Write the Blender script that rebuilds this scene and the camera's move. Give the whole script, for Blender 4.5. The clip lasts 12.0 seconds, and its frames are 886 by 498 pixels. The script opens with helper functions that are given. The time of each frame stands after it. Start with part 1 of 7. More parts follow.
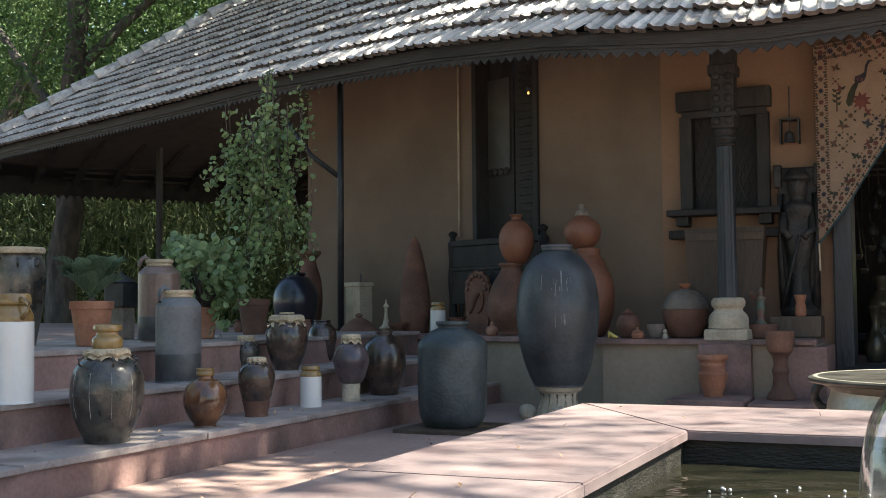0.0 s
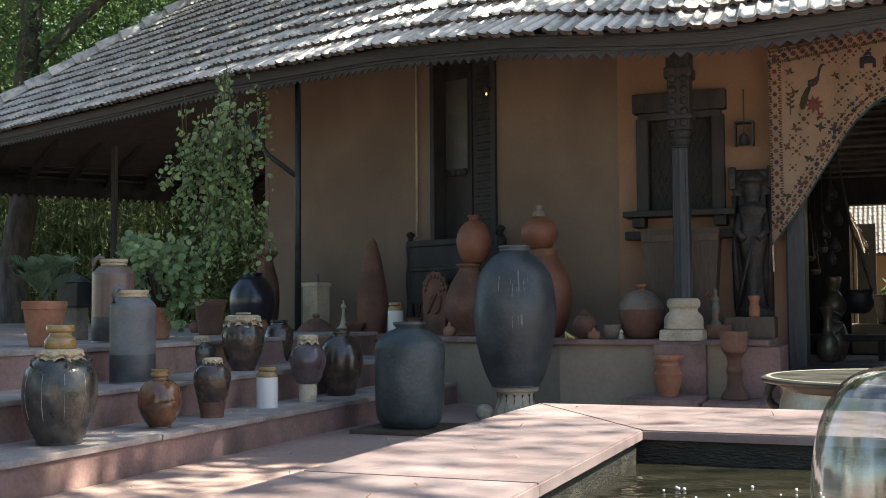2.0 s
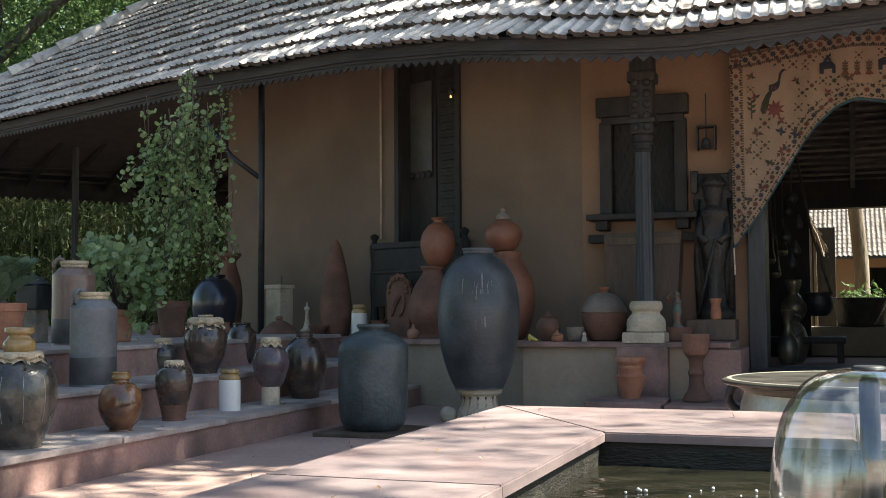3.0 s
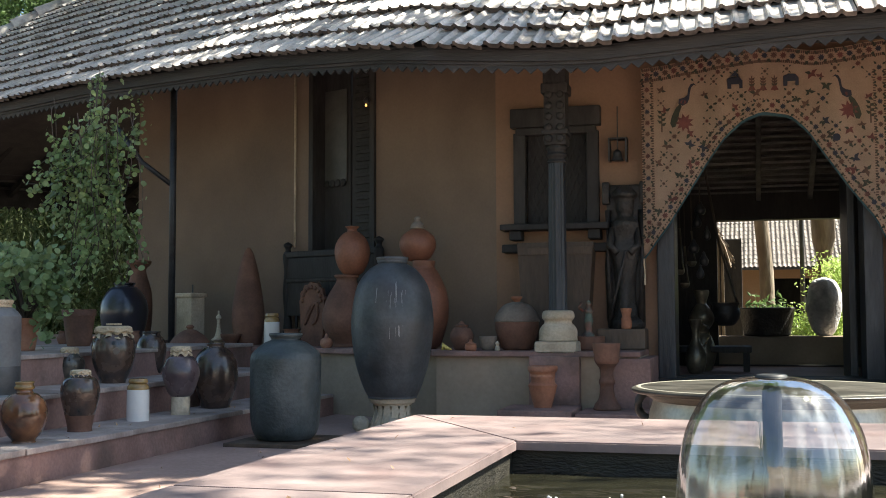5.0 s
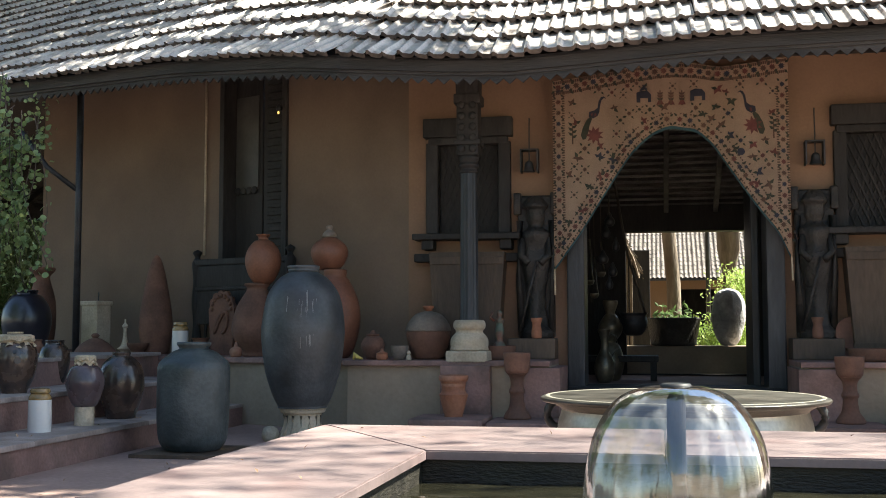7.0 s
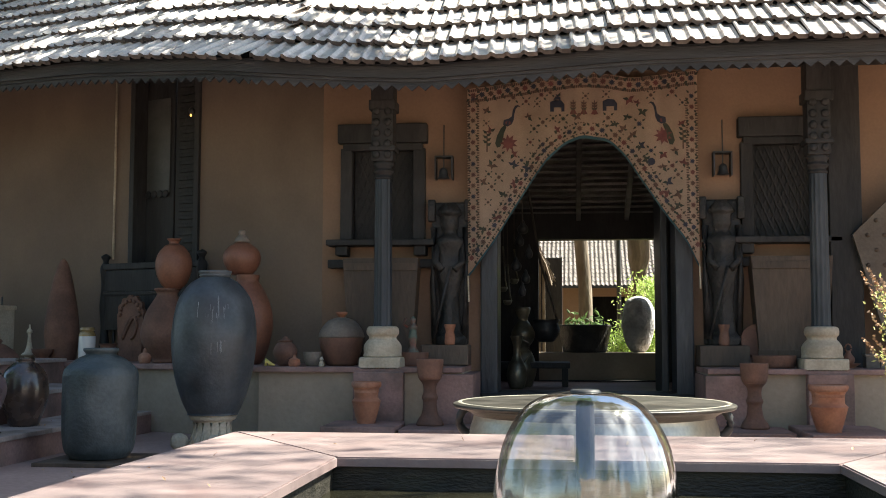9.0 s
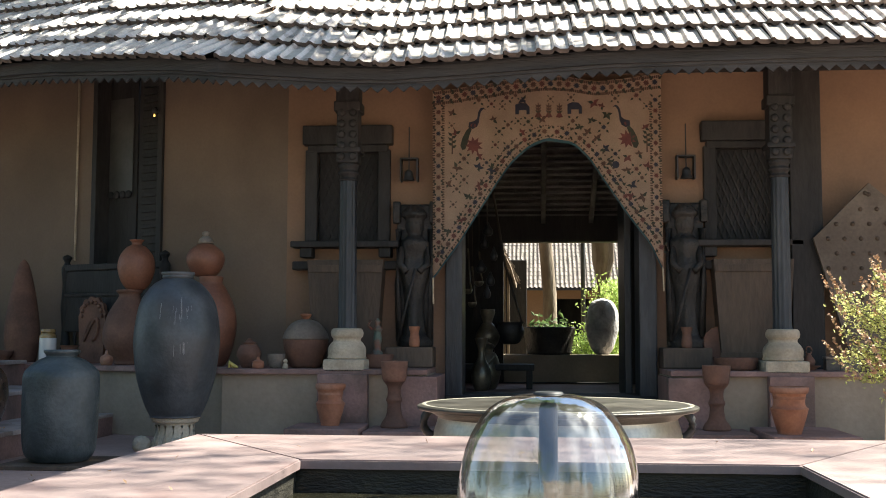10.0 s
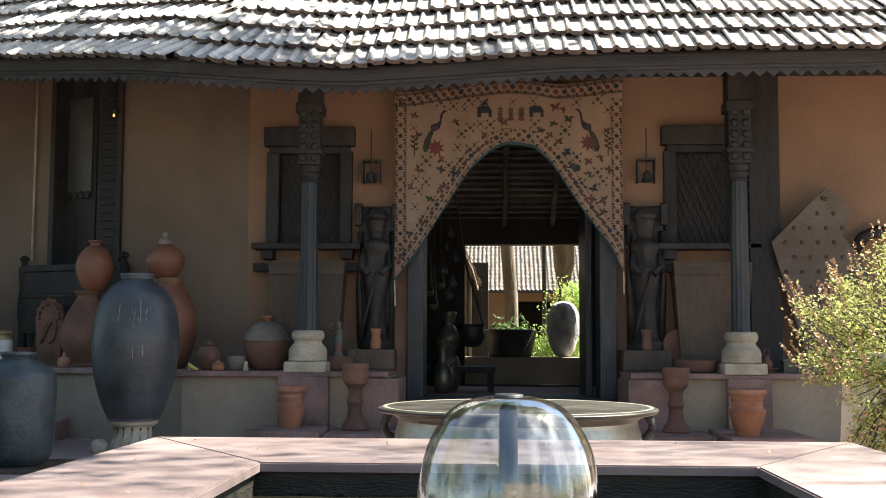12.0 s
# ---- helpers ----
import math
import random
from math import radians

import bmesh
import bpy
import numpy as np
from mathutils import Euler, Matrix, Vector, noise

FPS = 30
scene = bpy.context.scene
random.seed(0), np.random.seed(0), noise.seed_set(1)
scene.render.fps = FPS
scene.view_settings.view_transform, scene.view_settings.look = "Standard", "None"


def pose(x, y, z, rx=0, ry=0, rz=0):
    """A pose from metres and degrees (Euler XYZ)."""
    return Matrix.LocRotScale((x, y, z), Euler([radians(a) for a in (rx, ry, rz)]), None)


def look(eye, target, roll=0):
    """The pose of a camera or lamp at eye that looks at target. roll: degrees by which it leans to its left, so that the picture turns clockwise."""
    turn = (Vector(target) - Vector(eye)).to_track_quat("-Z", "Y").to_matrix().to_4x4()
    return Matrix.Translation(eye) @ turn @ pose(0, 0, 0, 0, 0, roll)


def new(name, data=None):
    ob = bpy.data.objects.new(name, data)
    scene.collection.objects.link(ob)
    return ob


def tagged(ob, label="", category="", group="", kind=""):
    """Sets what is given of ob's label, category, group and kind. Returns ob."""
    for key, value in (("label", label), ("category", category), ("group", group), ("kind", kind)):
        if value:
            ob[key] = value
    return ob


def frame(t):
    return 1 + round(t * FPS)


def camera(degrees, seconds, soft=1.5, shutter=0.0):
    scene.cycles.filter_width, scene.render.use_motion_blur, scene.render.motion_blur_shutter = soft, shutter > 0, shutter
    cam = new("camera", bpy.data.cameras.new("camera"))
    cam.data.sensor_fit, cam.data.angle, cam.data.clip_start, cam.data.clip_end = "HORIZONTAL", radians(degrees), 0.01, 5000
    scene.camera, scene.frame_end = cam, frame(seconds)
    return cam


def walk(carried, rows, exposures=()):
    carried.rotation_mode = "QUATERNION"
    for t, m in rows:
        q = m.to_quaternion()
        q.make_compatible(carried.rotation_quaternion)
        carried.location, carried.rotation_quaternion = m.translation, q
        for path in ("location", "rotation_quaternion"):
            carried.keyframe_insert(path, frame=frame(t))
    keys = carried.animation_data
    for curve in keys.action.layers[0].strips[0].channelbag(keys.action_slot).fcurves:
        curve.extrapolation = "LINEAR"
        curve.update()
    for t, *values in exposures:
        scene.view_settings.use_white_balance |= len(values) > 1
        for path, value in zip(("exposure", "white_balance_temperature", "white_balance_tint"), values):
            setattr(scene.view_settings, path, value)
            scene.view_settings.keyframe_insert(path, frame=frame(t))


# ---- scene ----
cam = camera(42.79, 12.0, soft=0.95)
EYE, ARM = 0.8, 0.07
# seconds, yaw, pitch, roll of the panning head
ROWS = [
    (0.0, 23.48, 2.97, -0.435),
    (0.5, 23.187, 2.961, -0.428),
    (1.0, 22.725, 2.954, -0.417),
    (1.5, 22.129, 2.956, -0.402),
    (2.0, 21.345, 2.977, -0.382),
    (2.5, 20.474, 3.02, -0.359),
    (4.5, 16.331, 3.4, -0.244),
    (5.0, 15.206, 3.525, -0.21),
    (5.5, 14.131, 3.644, -0.177),
    (6.0, 13.0, 3.765, -0.142),
    (6.5, 11.923, 3.874, -0.107),
    (7.0, 10.771, 3.982, -0.069),
    (7.5, 9.633, 4.079, -0.03),
    (9.5, 5.488, 4.361, 0.119),
    (10.0, 4.656, 4.411, 0.15),
    (10.5, 3.981, 4.452, 0.176),
    (11.0, 3.387, 4.49, 0.199),
    (11.5, 2.973, 4.517, 0.216),
    (12.0, 2.72, 4.534, 0.226),
]


def head_pose(yaw, pitch, roll):
    a = radians(yaw)
    return pose(-ARM * (math.sin(a) - math.sin(radians(13))), ARM * (math.cos(a) - 1), EYE) @ pose(0, 0, 0, 90 + pitch, -roll, yaw)


walk(cam, [(t, head_pose(yaw, pitch, roll)) for t, yaw, pitch, roll in ROWS], ((0.0, 2.16, 6500, 3), (12.0, 2.21, 6500, 3)))

# ---- light ----
SUN = Vector((0.56, 0.20, 0.82)).normalized()
world = bpy.data.worlds.new("sky")
scene.world = world
world.use_nodes = True
wn = world.node_tree
sky = wn.nodes.new("ShaderNodeTexSky")
sky.sky_type = "NISHITA"
sky.sun_disc = False
sky.sun_elevation = math.asin(SUN.z)
sky.sun_rotation = math.atan2(SUN.x, SUN.y)
wn.links.new(sky.outputs["Color"], wn.nodes["Background"].inputs["Color"])
wn.nodes["Background"].inputs["Strength"].default_value = 0.06
sun_data = bpy.data.lights.new("sun", "SUN")
sun_data.energy, sun_data.angle, sun_data.color = 5.0, radians(0.53), (1.0, 0.93, 0.82)
sun = new("sun", sun_data)
sun.matrix_world = look(SUN * 30, (0, 0, 0))


# ---- materials ----
def material(name, dark, light, scale=6.0, rough=0.8, bump=0.15, fine=60.0, metal=0.0, coat=0.0, stretch=(1, 1, 1), vary=0.12,
             stain=None, stain_scale=2.0, stain_amount=0.5, spec=0.5, sss=0.0, rough_vary=0.1, grain=0.3):
    """Two scales of variation, a fine relief, and a shift of brightness from piece to piece."""
    m = bpy.data.materials.new(name)
    m.use_nodes = True
    nt = m.node_tree
    N, L = nt.nodes, nt.links
    b = N["Principled BSDF"]
    tc = N.new("ShaderNodeTexCoord")
    mp = N.new("ShaderNodeMapping")
    mp.inputs["Scale"].default_value = stretch
    info = N.new("ShaderNodeObjectInfo")
    off = N.new("ShaderNodeVectorMath")
    off.operation = "SCALE"
    off.inputs["Scale"].default_value = 17.0
    comb = N.new("ShaderNodeCombineXYZ")
    for axis in "XYZ":
        L.new(info.outputs["Random"], comb.inputs[axis])
    L.new(comb.outputs[0], off.inputs[0])
    add = N.new("ShaderNodeVectorMath")
    L.new(tc.outputs["Object"], add.inputs[0])
    L.new(off.outputs[0], add.inputs[1])
    L.new(add.outputs[0], mp.inputs["Vector"])

    def noise_node(s, detail):
        n = N.new("ShaderNodeTexNoise")
        n.inputs["Scale"].default_value, n.inputs["Detail"].default_value = s, detail
        L.new(mp.outputs[0], n.inputs["Vector"])
        return n
    big, small = noise_node(scale, 5), noise_node(fine, 3)
    ramp = N.new("ShaderNodeMapRange")
    ramp.inputs["From Min"].default_value, ramp.inputs["From Max"].default_value = 0.36, 0.64
    L.new(big.outputs["Fac"], ramp.inputs["Value"])
    mix = N.new("ShaderNodeMix")
    mix.data_type = "RGBA"
    mix.inputs["A"].default_value, mix.inputs["B"].default_value = (*dark, 1), (*light, 1)
    L.new(ramp.outputs[0], mix.inputs["Factor"])
    col = mix.outputs["Result"]
    if stain:
        sn = noise_node(stain_scale, 6)
        sr = N.new("ShaderNodeMapRange")
        sr.inputs["From Min"].default_value, sr.inputs["From Max"].default_value = 0.52, 0.68
        sr.inputs["To Max"].default_value = stain_amount
        L.new(sn.outputs["Fac"], sr.inputs["Value"])
        m2 = N.new("ShaderNodeMix")
        m2.data_type = "RGBA"
        m2.inputs["B"].default_value = (*stain, 1)
        L.new(col, m2.inputs["A"])
        L.new(sr.outputs[0], m2.inputs["Factor"])
        col = m2.outputs["Result"]
    hs = N.new("ShaderNodeHueSaturation")
    vr = N.new("ShaderNodeMapRange")
    vr.inputs["To Min"].default_value, vr.inputs["To Max"].default_value = 1 - vary, 1 + vary
    geo = N.new("ShaderNodeNewGeometry")
    sm = N.new("ShaderNodeMath")
    sm.operation = "ADD"
    L.new(info.outputs["Random"], sm.inputs[0])
    L.new(geo.outputs["Random Per Island"], sm.inputs[1])
    fr = N.new("ShaderNodeMath")
    fr.operation = "FRACT"
    L.new(sm.outputs[0], fr.inputs[0])
    L.new(fr.outputs[0], vr.inputs["Value"])
    fm = N.new("ShaderNodeMapRange")
    fm.inputs["To Min"].default_value, fm.inputs["To Max"].default_value = 1 - grain, 1 + grain
    L.new(small.outputs["Fac"], fm.inputs["Value"])
    mu = N.new("ShaderNodeMath")
    mu.operation = "MULTIPLY"
    L.new(vr.outputs[0], mu.inputs[0])
    L.new(fm.outputs[0], mu.inputs[1])
    L.new(mu.outputs[0], hs.inputs["Value"])
    L.new(col, hs.inputs["Color"])
    L.new(hs.outputs[0], b.inputs["Base Color"])
    rv = N.new("ShaderNodeMapRange")
    rv.inputs["To Min"].default_value, rv.inputs["To Max"].default_value = max(rough - rough_vary, 0.02), min(rough + rough_vary, 1)
    L.new(big.outputs["Fac"], rv.inputs["Value"])
    L.new(rv.outputs[0], b.inputs["Roughness"])
    b.inputs["Metallic"].default_value = metal
    b.inputs["Coat Weight"].default_value = coat
    b.inputs["Coat Roughness"].default_value = 0.12
    b.inputs["Specular IOR Level"].default_value = spec
    if sss:
        b.inputs["Transmission Weight"].default_value = 0.0
        b.inputs["Subsurface Weight"].default_value = sss
        b.inputs["Subsurface Radius"].default_value = (0.02, 0.03, 0.01)
    if bump:
        bp = N.new("ShaderNodeBump")
        bp.inputs["Strength"].default_value, bp.inputs["Distance"].default_value = bump, 0.02
        hm = N.new("ShaderNodeMath")
        hm.operation = "ADD"
        L.new(big.outputs["Fac"], hm.inputs[0])
        L.new(small.outputs["Fac"], hm.inputs[1])
        L.new(hm.outputs[0], bp.inputs["Height"])
        L.new(bp.outputs[0], b.inputs["Normal"])
    return m


def leafy(m, share=0.42):
    """Lets some light through a leaf."""
    N, L = m.node_tree.nodes, m.node_tree.links
    b, out = N["Principled BSDF"], N["Material Output"]
    tr, mx = N.new("ShaderNodeBsdfTranslucent"), N.new("ShaderNodeMixShader")
    mx.inputs["Fac"].default_value = share
    L.new(b.inputs["Base Color"].links[0].from_socket, tr.inputs["Color"])
    L.new(b.outputs[0], mx.inputs[1])
    L.new(tr.outputs[0], mx.inputs[2])
    L.new(mx.outputs[0], out.inputs["Surface"])
    return m


OCHRE = material("ochre_plaster", (0.205, 0.127, 0.082), (0.262, 0.164, 0.107), 1.3, 0.9, 0.1, 45, stain=(0.175, 0.112, 0.074), stain_scale=0.9, grain=0.12)
# darker, browner copy of the ochre plaster, with the turned wing's shade in it
MUD = material("shade_darkened_plaster", (0.152, 0.107, 0.077), (0.197, 0.142, 0.103), 1.3, 0.9, 0.1, 45, stain=(0.135, 0.10, 0.078), stain_scale=0.9, grain=0.12)
BRASS = material("dull_brass", (0.11, 0.095, 0.068), (0.24, 0.21, 0.15), 6, 0.4, 0.1, 40, metal=0.5)
CREAM = material("cream_plaster", (0.58, 0.52, 0.43), (0.70, 0.64, 0.55), 2.0, 0.85, 0.12, 40, stain=(0.48, 0.42, 0.34), stain_scale=2)
PLINTH = material("grey_plaster", (0.265, 0.212, 0.158), (0.35, 0.282, 0.212), 2.2, 0.9, 0.15, 30, stain=(0.26, 0.215, 0.16), stain_scale=1.6, grain=0.15)
PINK = material("pink_sandstone", (0.225, 0.134, 0.114), (0.32, 0.198, 0.172), 4.0, 0.78, 0.2, 45, stain=(0.12, 0.085, 0.07), stain_scale=2.6, stain_amount=0.75, vary=0.06)
TREAD = material("grey_pink_stone_top", (0.27, 0.225, 0.205), (0.40, 0.335, 0.31), 4.0, 0.7, 0.15, 50, stain=(0.14, 0.115, 0.10), stain_scale=3, stain_amount=0.65, vary=0.05)
COPING = material("polished_pink_stone", (0.205, 0.152, 0.148), (0.27, 0.205, 0.198), 2.6, 0.55, 0.06, 55, stain=(0.19, 0.12, 0.113), stain_scale=3.2, grain=0.15, vary=0.05)
POOLWALL = material("mossy_pool_stone", (0.011, 0.010, 0.007), (0.030, 0.025, 0.017), 5.0, 0.6, 0.4, 40, stretch=(1, 1, 3), stain=(0.022, 0.024, 0.014), stain_scale=3)
PAVING = material("pink_grey_paving", (0.27, 0.18, 0.155), (0.36, 0.25, 0.215), 1.6, 0.75, 0.12, 40, stain=(0.20, 0.14, 0.12), stain_scale=1.3, vary=0.05)
EARTH = material("leafy_earth", (0.10, 0.075, 0.045), (0.20, 0.15, 0.09), 1.5, 0.95, 0.5, 14, stain=(0.06, 0.07, 0.03), stain_scale=0.8)
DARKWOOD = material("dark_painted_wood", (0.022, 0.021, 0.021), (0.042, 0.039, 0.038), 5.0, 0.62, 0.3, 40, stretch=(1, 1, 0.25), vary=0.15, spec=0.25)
GREYWOOD = material("weathered_fascia_wood", (0.022, 0.024, 0.027), (0.050, 0.051, 0.055), 4.0, 0.75, 0.35, 35, stretch=(0.3, 0.3, 3), stain=(0.072, 0.072, 0.073), stain_scale=1.5, vary=0.1)
BLUEWOOD = material("blue_black_wood", (0.013, 0.015, 0.019), (0.030, 0.034, 0.042), 5.0, 0.5, 0.25, 40, stretch=(1, 1, 0.2), stain=(0.12, 0.12, 0.11), stain_scale=5, stain_amount=0.25)
BROWNWOOD = material("old_brown_wood", (0.058, 0.039, 0.027), (0.105, 0.072, 0.05), 5.0, 0.65, 0.3, 40, stretch=(1, 1, 0.25))
ROOFTILE = material("weathered_roof_tile", (0.41, 0.35, 0.318), (0.75, 0.70, 0.65), 7.0, 0.30, 0.2, 60, stain=(0.19, 0.155, 0.14), stain_scale=7, stain_amount=0.6, vary=0.22, spec=0.5)
# dark lip colour that paints the shadow line between tile rows
TILEEND = material("shade_dark_tile_end", (0.05, 0.04, 0.036), (0.13, 0.105, 0.09), 9.0, 0.9, 0.3, 60, vary=0.3)
# near-black timber: the gloom under the roof is put into its colour
SOOT = material("shade_dark_roof_timber", (0.013, 0.012, 0.012), (0.028, 0.026, 0.025), 5.0, 0.8, 0.2, 40, vary=0.2, spec=0.2)
# darker than bare boards, with the eave's shade in the colour
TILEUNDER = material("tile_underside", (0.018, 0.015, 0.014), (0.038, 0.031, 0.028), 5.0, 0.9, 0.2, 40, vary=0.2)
TERRA = material("terracotta", (0.25, 0.10, 0.055), (0.36, 0.16, 0.092), 6.0, 0.78, 0.12, 50, stain=(0.50, 0.33, 0.25), stain_scale=4, stain_amount=0.35)
TERRADARK = material("brown_terracotta", (0.12, 0.06, 0.041), (0.205, 0.102, 0.068), 5.0, 0.8, 0.15, 50, stain=(0.10, 0.05, 0.035), stain_scale=3)
TERRAORANGE = material("orange_terracotta", (0.165, 0.066, 0.040), (0.245, 0.102, 0.060), 5.0, 0.55, 0.1, 50, stain=(0.26, 0.10, 0.05), stain_scale=3)
CLAYGREY = material("grey_clay_pot", (0.13, 0.105, 0.085), (0.22, 0.18, 0.145), 6.0, 0.85, 0.2, 45)
BLACKPOT = material("blue_black_glazed_clay", (0.040, 0.046, 0.052), (0.078, 0.085, 0.092), 5.0, 0.44, 0.12, 40, stain=(0.05, 0.04, 0.038), stain_scale=3.5, stain_amount=0.6)
SLATEPOT = material("slate_green_clay", (0.036, 0.047, 0.05), (0.085, 0.10, 0.104), 5.0, 0.45, 0.2, 40, stain=(0.024, 0.03, 0.036), stain_scale=3)
DARKGLAZE = material("dark_brown_glaze", (0.024, 0.019, 0.018), (0.085, 0.052, 0.037), 9.0, 0.26, 0.1, 45, coat=0.5, stain=(0.12, 0.07, 0.04), stain_scale=4, stain_amount=0.5)
BROWNGLAZE = material("amber_brown_glaze", (0.06, 0.026, 0.014), (0.23, 0.105, 0.048), 7.0, 0.2, 0.05, 45, coat=0.6, stain=(0.06, 0.03, 0.02), stain_scale=5)
OLIVEGLAZE = material("olive_brown_glaze", (0.028, 0.028, 0.026), (0.088, 0.074, 0.06), 9.0, 0.29, 0.18, 45, coat=0.4, stain=(0.20, 0.17, 0.13), stain_scale=9, stain_amount=0.45)
PURPLEGLAZE = material("purple_grey_glaze", (0.085, 0.06, 0.065), (0.17, 0.125, 0.13), 4.0, 0.28, 0.05, 45, coat=0.4)
GREYJAR = material("grey_stoneware", (0.085, 0.087, 0.092), (0.15, 0.152, 0.157), 7.0, 0.42, 0.06, 50, stain=(0.11, 0.105, 0.11), stain_scale=3)
BROWNJAR = material("brown_stoneware", (0.12, 0.075, 0.06), (0.18, 0.12, 0.10), 4.0, 0.35, 0.06, 50, coat=0.2)
WHITEGLAZE = material("white_glazed_ceramic", (0.70, 0.68, 0.66), (0.77, 0.76, 0.74), 4.0, 0.22, 0.02, 50, coat=0.4, grain=0.04)
MUSTARD = material("mustard_glaze", (0.24, 0.15, 0.055), (0.35, 0.23, 0.095), 6.0, 0.25, 0.04, 50, coat=0.4)
CLOTHCAP = material("beige_cloth_cap", (0.42, 0.33, 0.22), (0.58, 0.47, 0.33), 12.0, 0.95, 0.5, 90)
CREAMSTONE = material("cream_limestone", (0.38, 0.315, 0.23), (0.53, 0.45, 0.34), 5.0, 0.82, 0.3, 50, stain=(0.30, 0.26, 0.20), stain_scale=4)
# dark bell metal for the neck: the rim's shadow is put into its colour
BRONZE = material("shaded_bell_metal", (0.03, 0.028, 0.024), (0.075, 0.07, 0.06), 5.0, 0.42, 0.1, 50, metal=0.3, stain=(0.10, 0.09, 0.075), stain_scale=3, stretch=(1, 1, 4))
BELLY = material("worn_bronze_belly", (0.13, 0.12, 0.09), (0.27, 0.25, 0.19), 5.0, 0.38, 0.12, 50, metal=0.5, stain=(0.06, 0.055, 0.045), stain_scale=4, stretch=(1, 1, 3))
BRONZERIM = material("polished_bell_metal", (0.42, 0.40, 0.33), (0.58, 0.55, 0.47), 5.0, 0.35, 0.05, 50, metal=0.55)
IRON = material("black_iron", (0.025, 0.026, 0.028), (0.05, 0.051, 0.055), 8.0, 0.5, 0.15, 50, metal=0.3)
BLACKSTONE = material("black_carved_stone", (0.02, 0.019, 0.018), (0.045, 0.04, 0.037), 7.0, 0.5, 0.5, 40, spec=0.3)
CLOTH = material("printed_cotton", (0.54, 0.395, 0.29), (0.62, 0.46, 0.345), 8.0, 0.95, 0.25, 160, sss=0.0)
DARKBLUE = material("indigo_print", (0.018, 0.02, 0.034), (0.032, 0.036, 0.055), 20, 0.95, 0.1, 90)
MAROON = material("maroon_print", (0.11, 0.036, 0.034), (0.16, 0.055, 0.048), 20, 0.95, 0.1, 90)
GREENINK = material("dark_green_print", (0.025, 0.03, 0.022), (0.045, 0.052, 0.035), 20, 0.95, 0.1, 90)
BROWNINK = material("brown_print", (0.085, 0.047, 0.036), (0.13, 0.072, 0.052), 20, 0.95, 0.1, 90)
TEAL = material("teal_lining", (0.05, 0.12, 0.15), (0.08, 0.17, 0.20), 8, 0.95, 0.1, 90)
BARK = material("grey_bark", (0.052, 0.044, 0.037), (0.12, 0.10, 0.085), 9.0, 0.95, 0.9, 30, stretch=(1, 1, 0.3))
PALEBARK = material("pale_bark", (0.15, 0.115, 0.085), (0.26, 0.21, 0.16), 9.0, 0.95, 0.7, 30, stretch=(1, 1, 0.3))
TEALEAF = leafy(material("vine_leaf", (0.16, 0.235, 0.09), (0.31, 0.40, 0.18), 3.0, 0.36, 0.05, 30, vary=0.35))
SHRUBLEAF = leafy(material("succulent_leaf", (0.16, 0.24, 0.105), (0.28, 0.36, 0.17), 3.0, 0.4, 0.05, 30, vary=0.3))
TREELEAF = leafy(material("tree_leaf", (0.06, 0.115, 0.035), (0.125, 0.19, 0.065), 0.6, 0.55, 0, 8, vary=0.4))
BAMBOOLEAF = leafy(material("bamboo_leaf", (0.09, 0.122, 0.052), (0.18, 0.21, 0.095), 0.6, 0.6, 0, 8, vary=0.45))
CYCAD = leafy(material("cycad_leaf", (0.10, 0.155, 0.095), (0.18, 0.25, 0.16), 3.0, 0.35, 0.05, 30, vary=0.2))
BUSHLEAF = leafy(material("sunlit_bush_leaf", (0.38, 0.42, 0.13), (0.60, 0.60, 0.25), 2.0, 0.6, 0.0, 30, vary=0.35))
BUSHFLOWER = material("dry_flower_spike", (0.36, 0.22, 0.13), (0.52, 0.35, 0.22), 9.0, 0.8, 0.0, 30, vary=0.3)
YELLOW = material("yellow_peel", (0.55, 0.42, 0.10), (0.65, 0.52, 0.16), 9.0, 0.6, 0.1, 30)
SLATS = material("bamboo_mat", (0.085, 0.083, 0.08), (0.19, 0.18, 0.17), 6.0, 0.8, 0.2, 40, vary=0.3)
GREYSTONE = material("rough_grey_stone", (0.30, 0.295, 0.30), (0.50, 0.49, 0.49), 8.0, 0.9, 0.9, 30)


def water_material():
    m = bpy.data.materials.new("pool_water")
    m.use_nodes = True
    N, L = m.node_tree.nodes, m.node_tree.links
    b = N["Principled BSDF"]
    b.inputs["Base Color"].default_value = (0.020, 0.019, 0.012, 1)
    b.inputs["Roughness"].default_value = 0.04
    b.inputs["IOR"].default_value = 1.33
    tc, n, bp = N.new("ShaderNodeTexCoord"), N.new("ShaderNodeTexNoise"), N.new("ShaderNodeBump")
    mp = N.new("ShaderNodeMapping")
    mp.inputs["Scale"].default_value = (1.0, 2.6, 1)
    n.inputs["Scale"].default_value, n.inputs["Detail"].default_value = 5.0, 2.0
    bp.inputs["Strength"].default_value, bp.inputs["Distance"].default_value = 0.25, 0.03
    L.new(tc.outputs["Object"], mp.inputs["Vector"])
    L.new(mp.outputs[0], n.inputs["Vector"])
    L.new(n.outputs["Fac"], bp.inputs["Height"])
    L.new(bp.outputs[0], b.inputs["Normal"])
    return m


WATER = water_material()


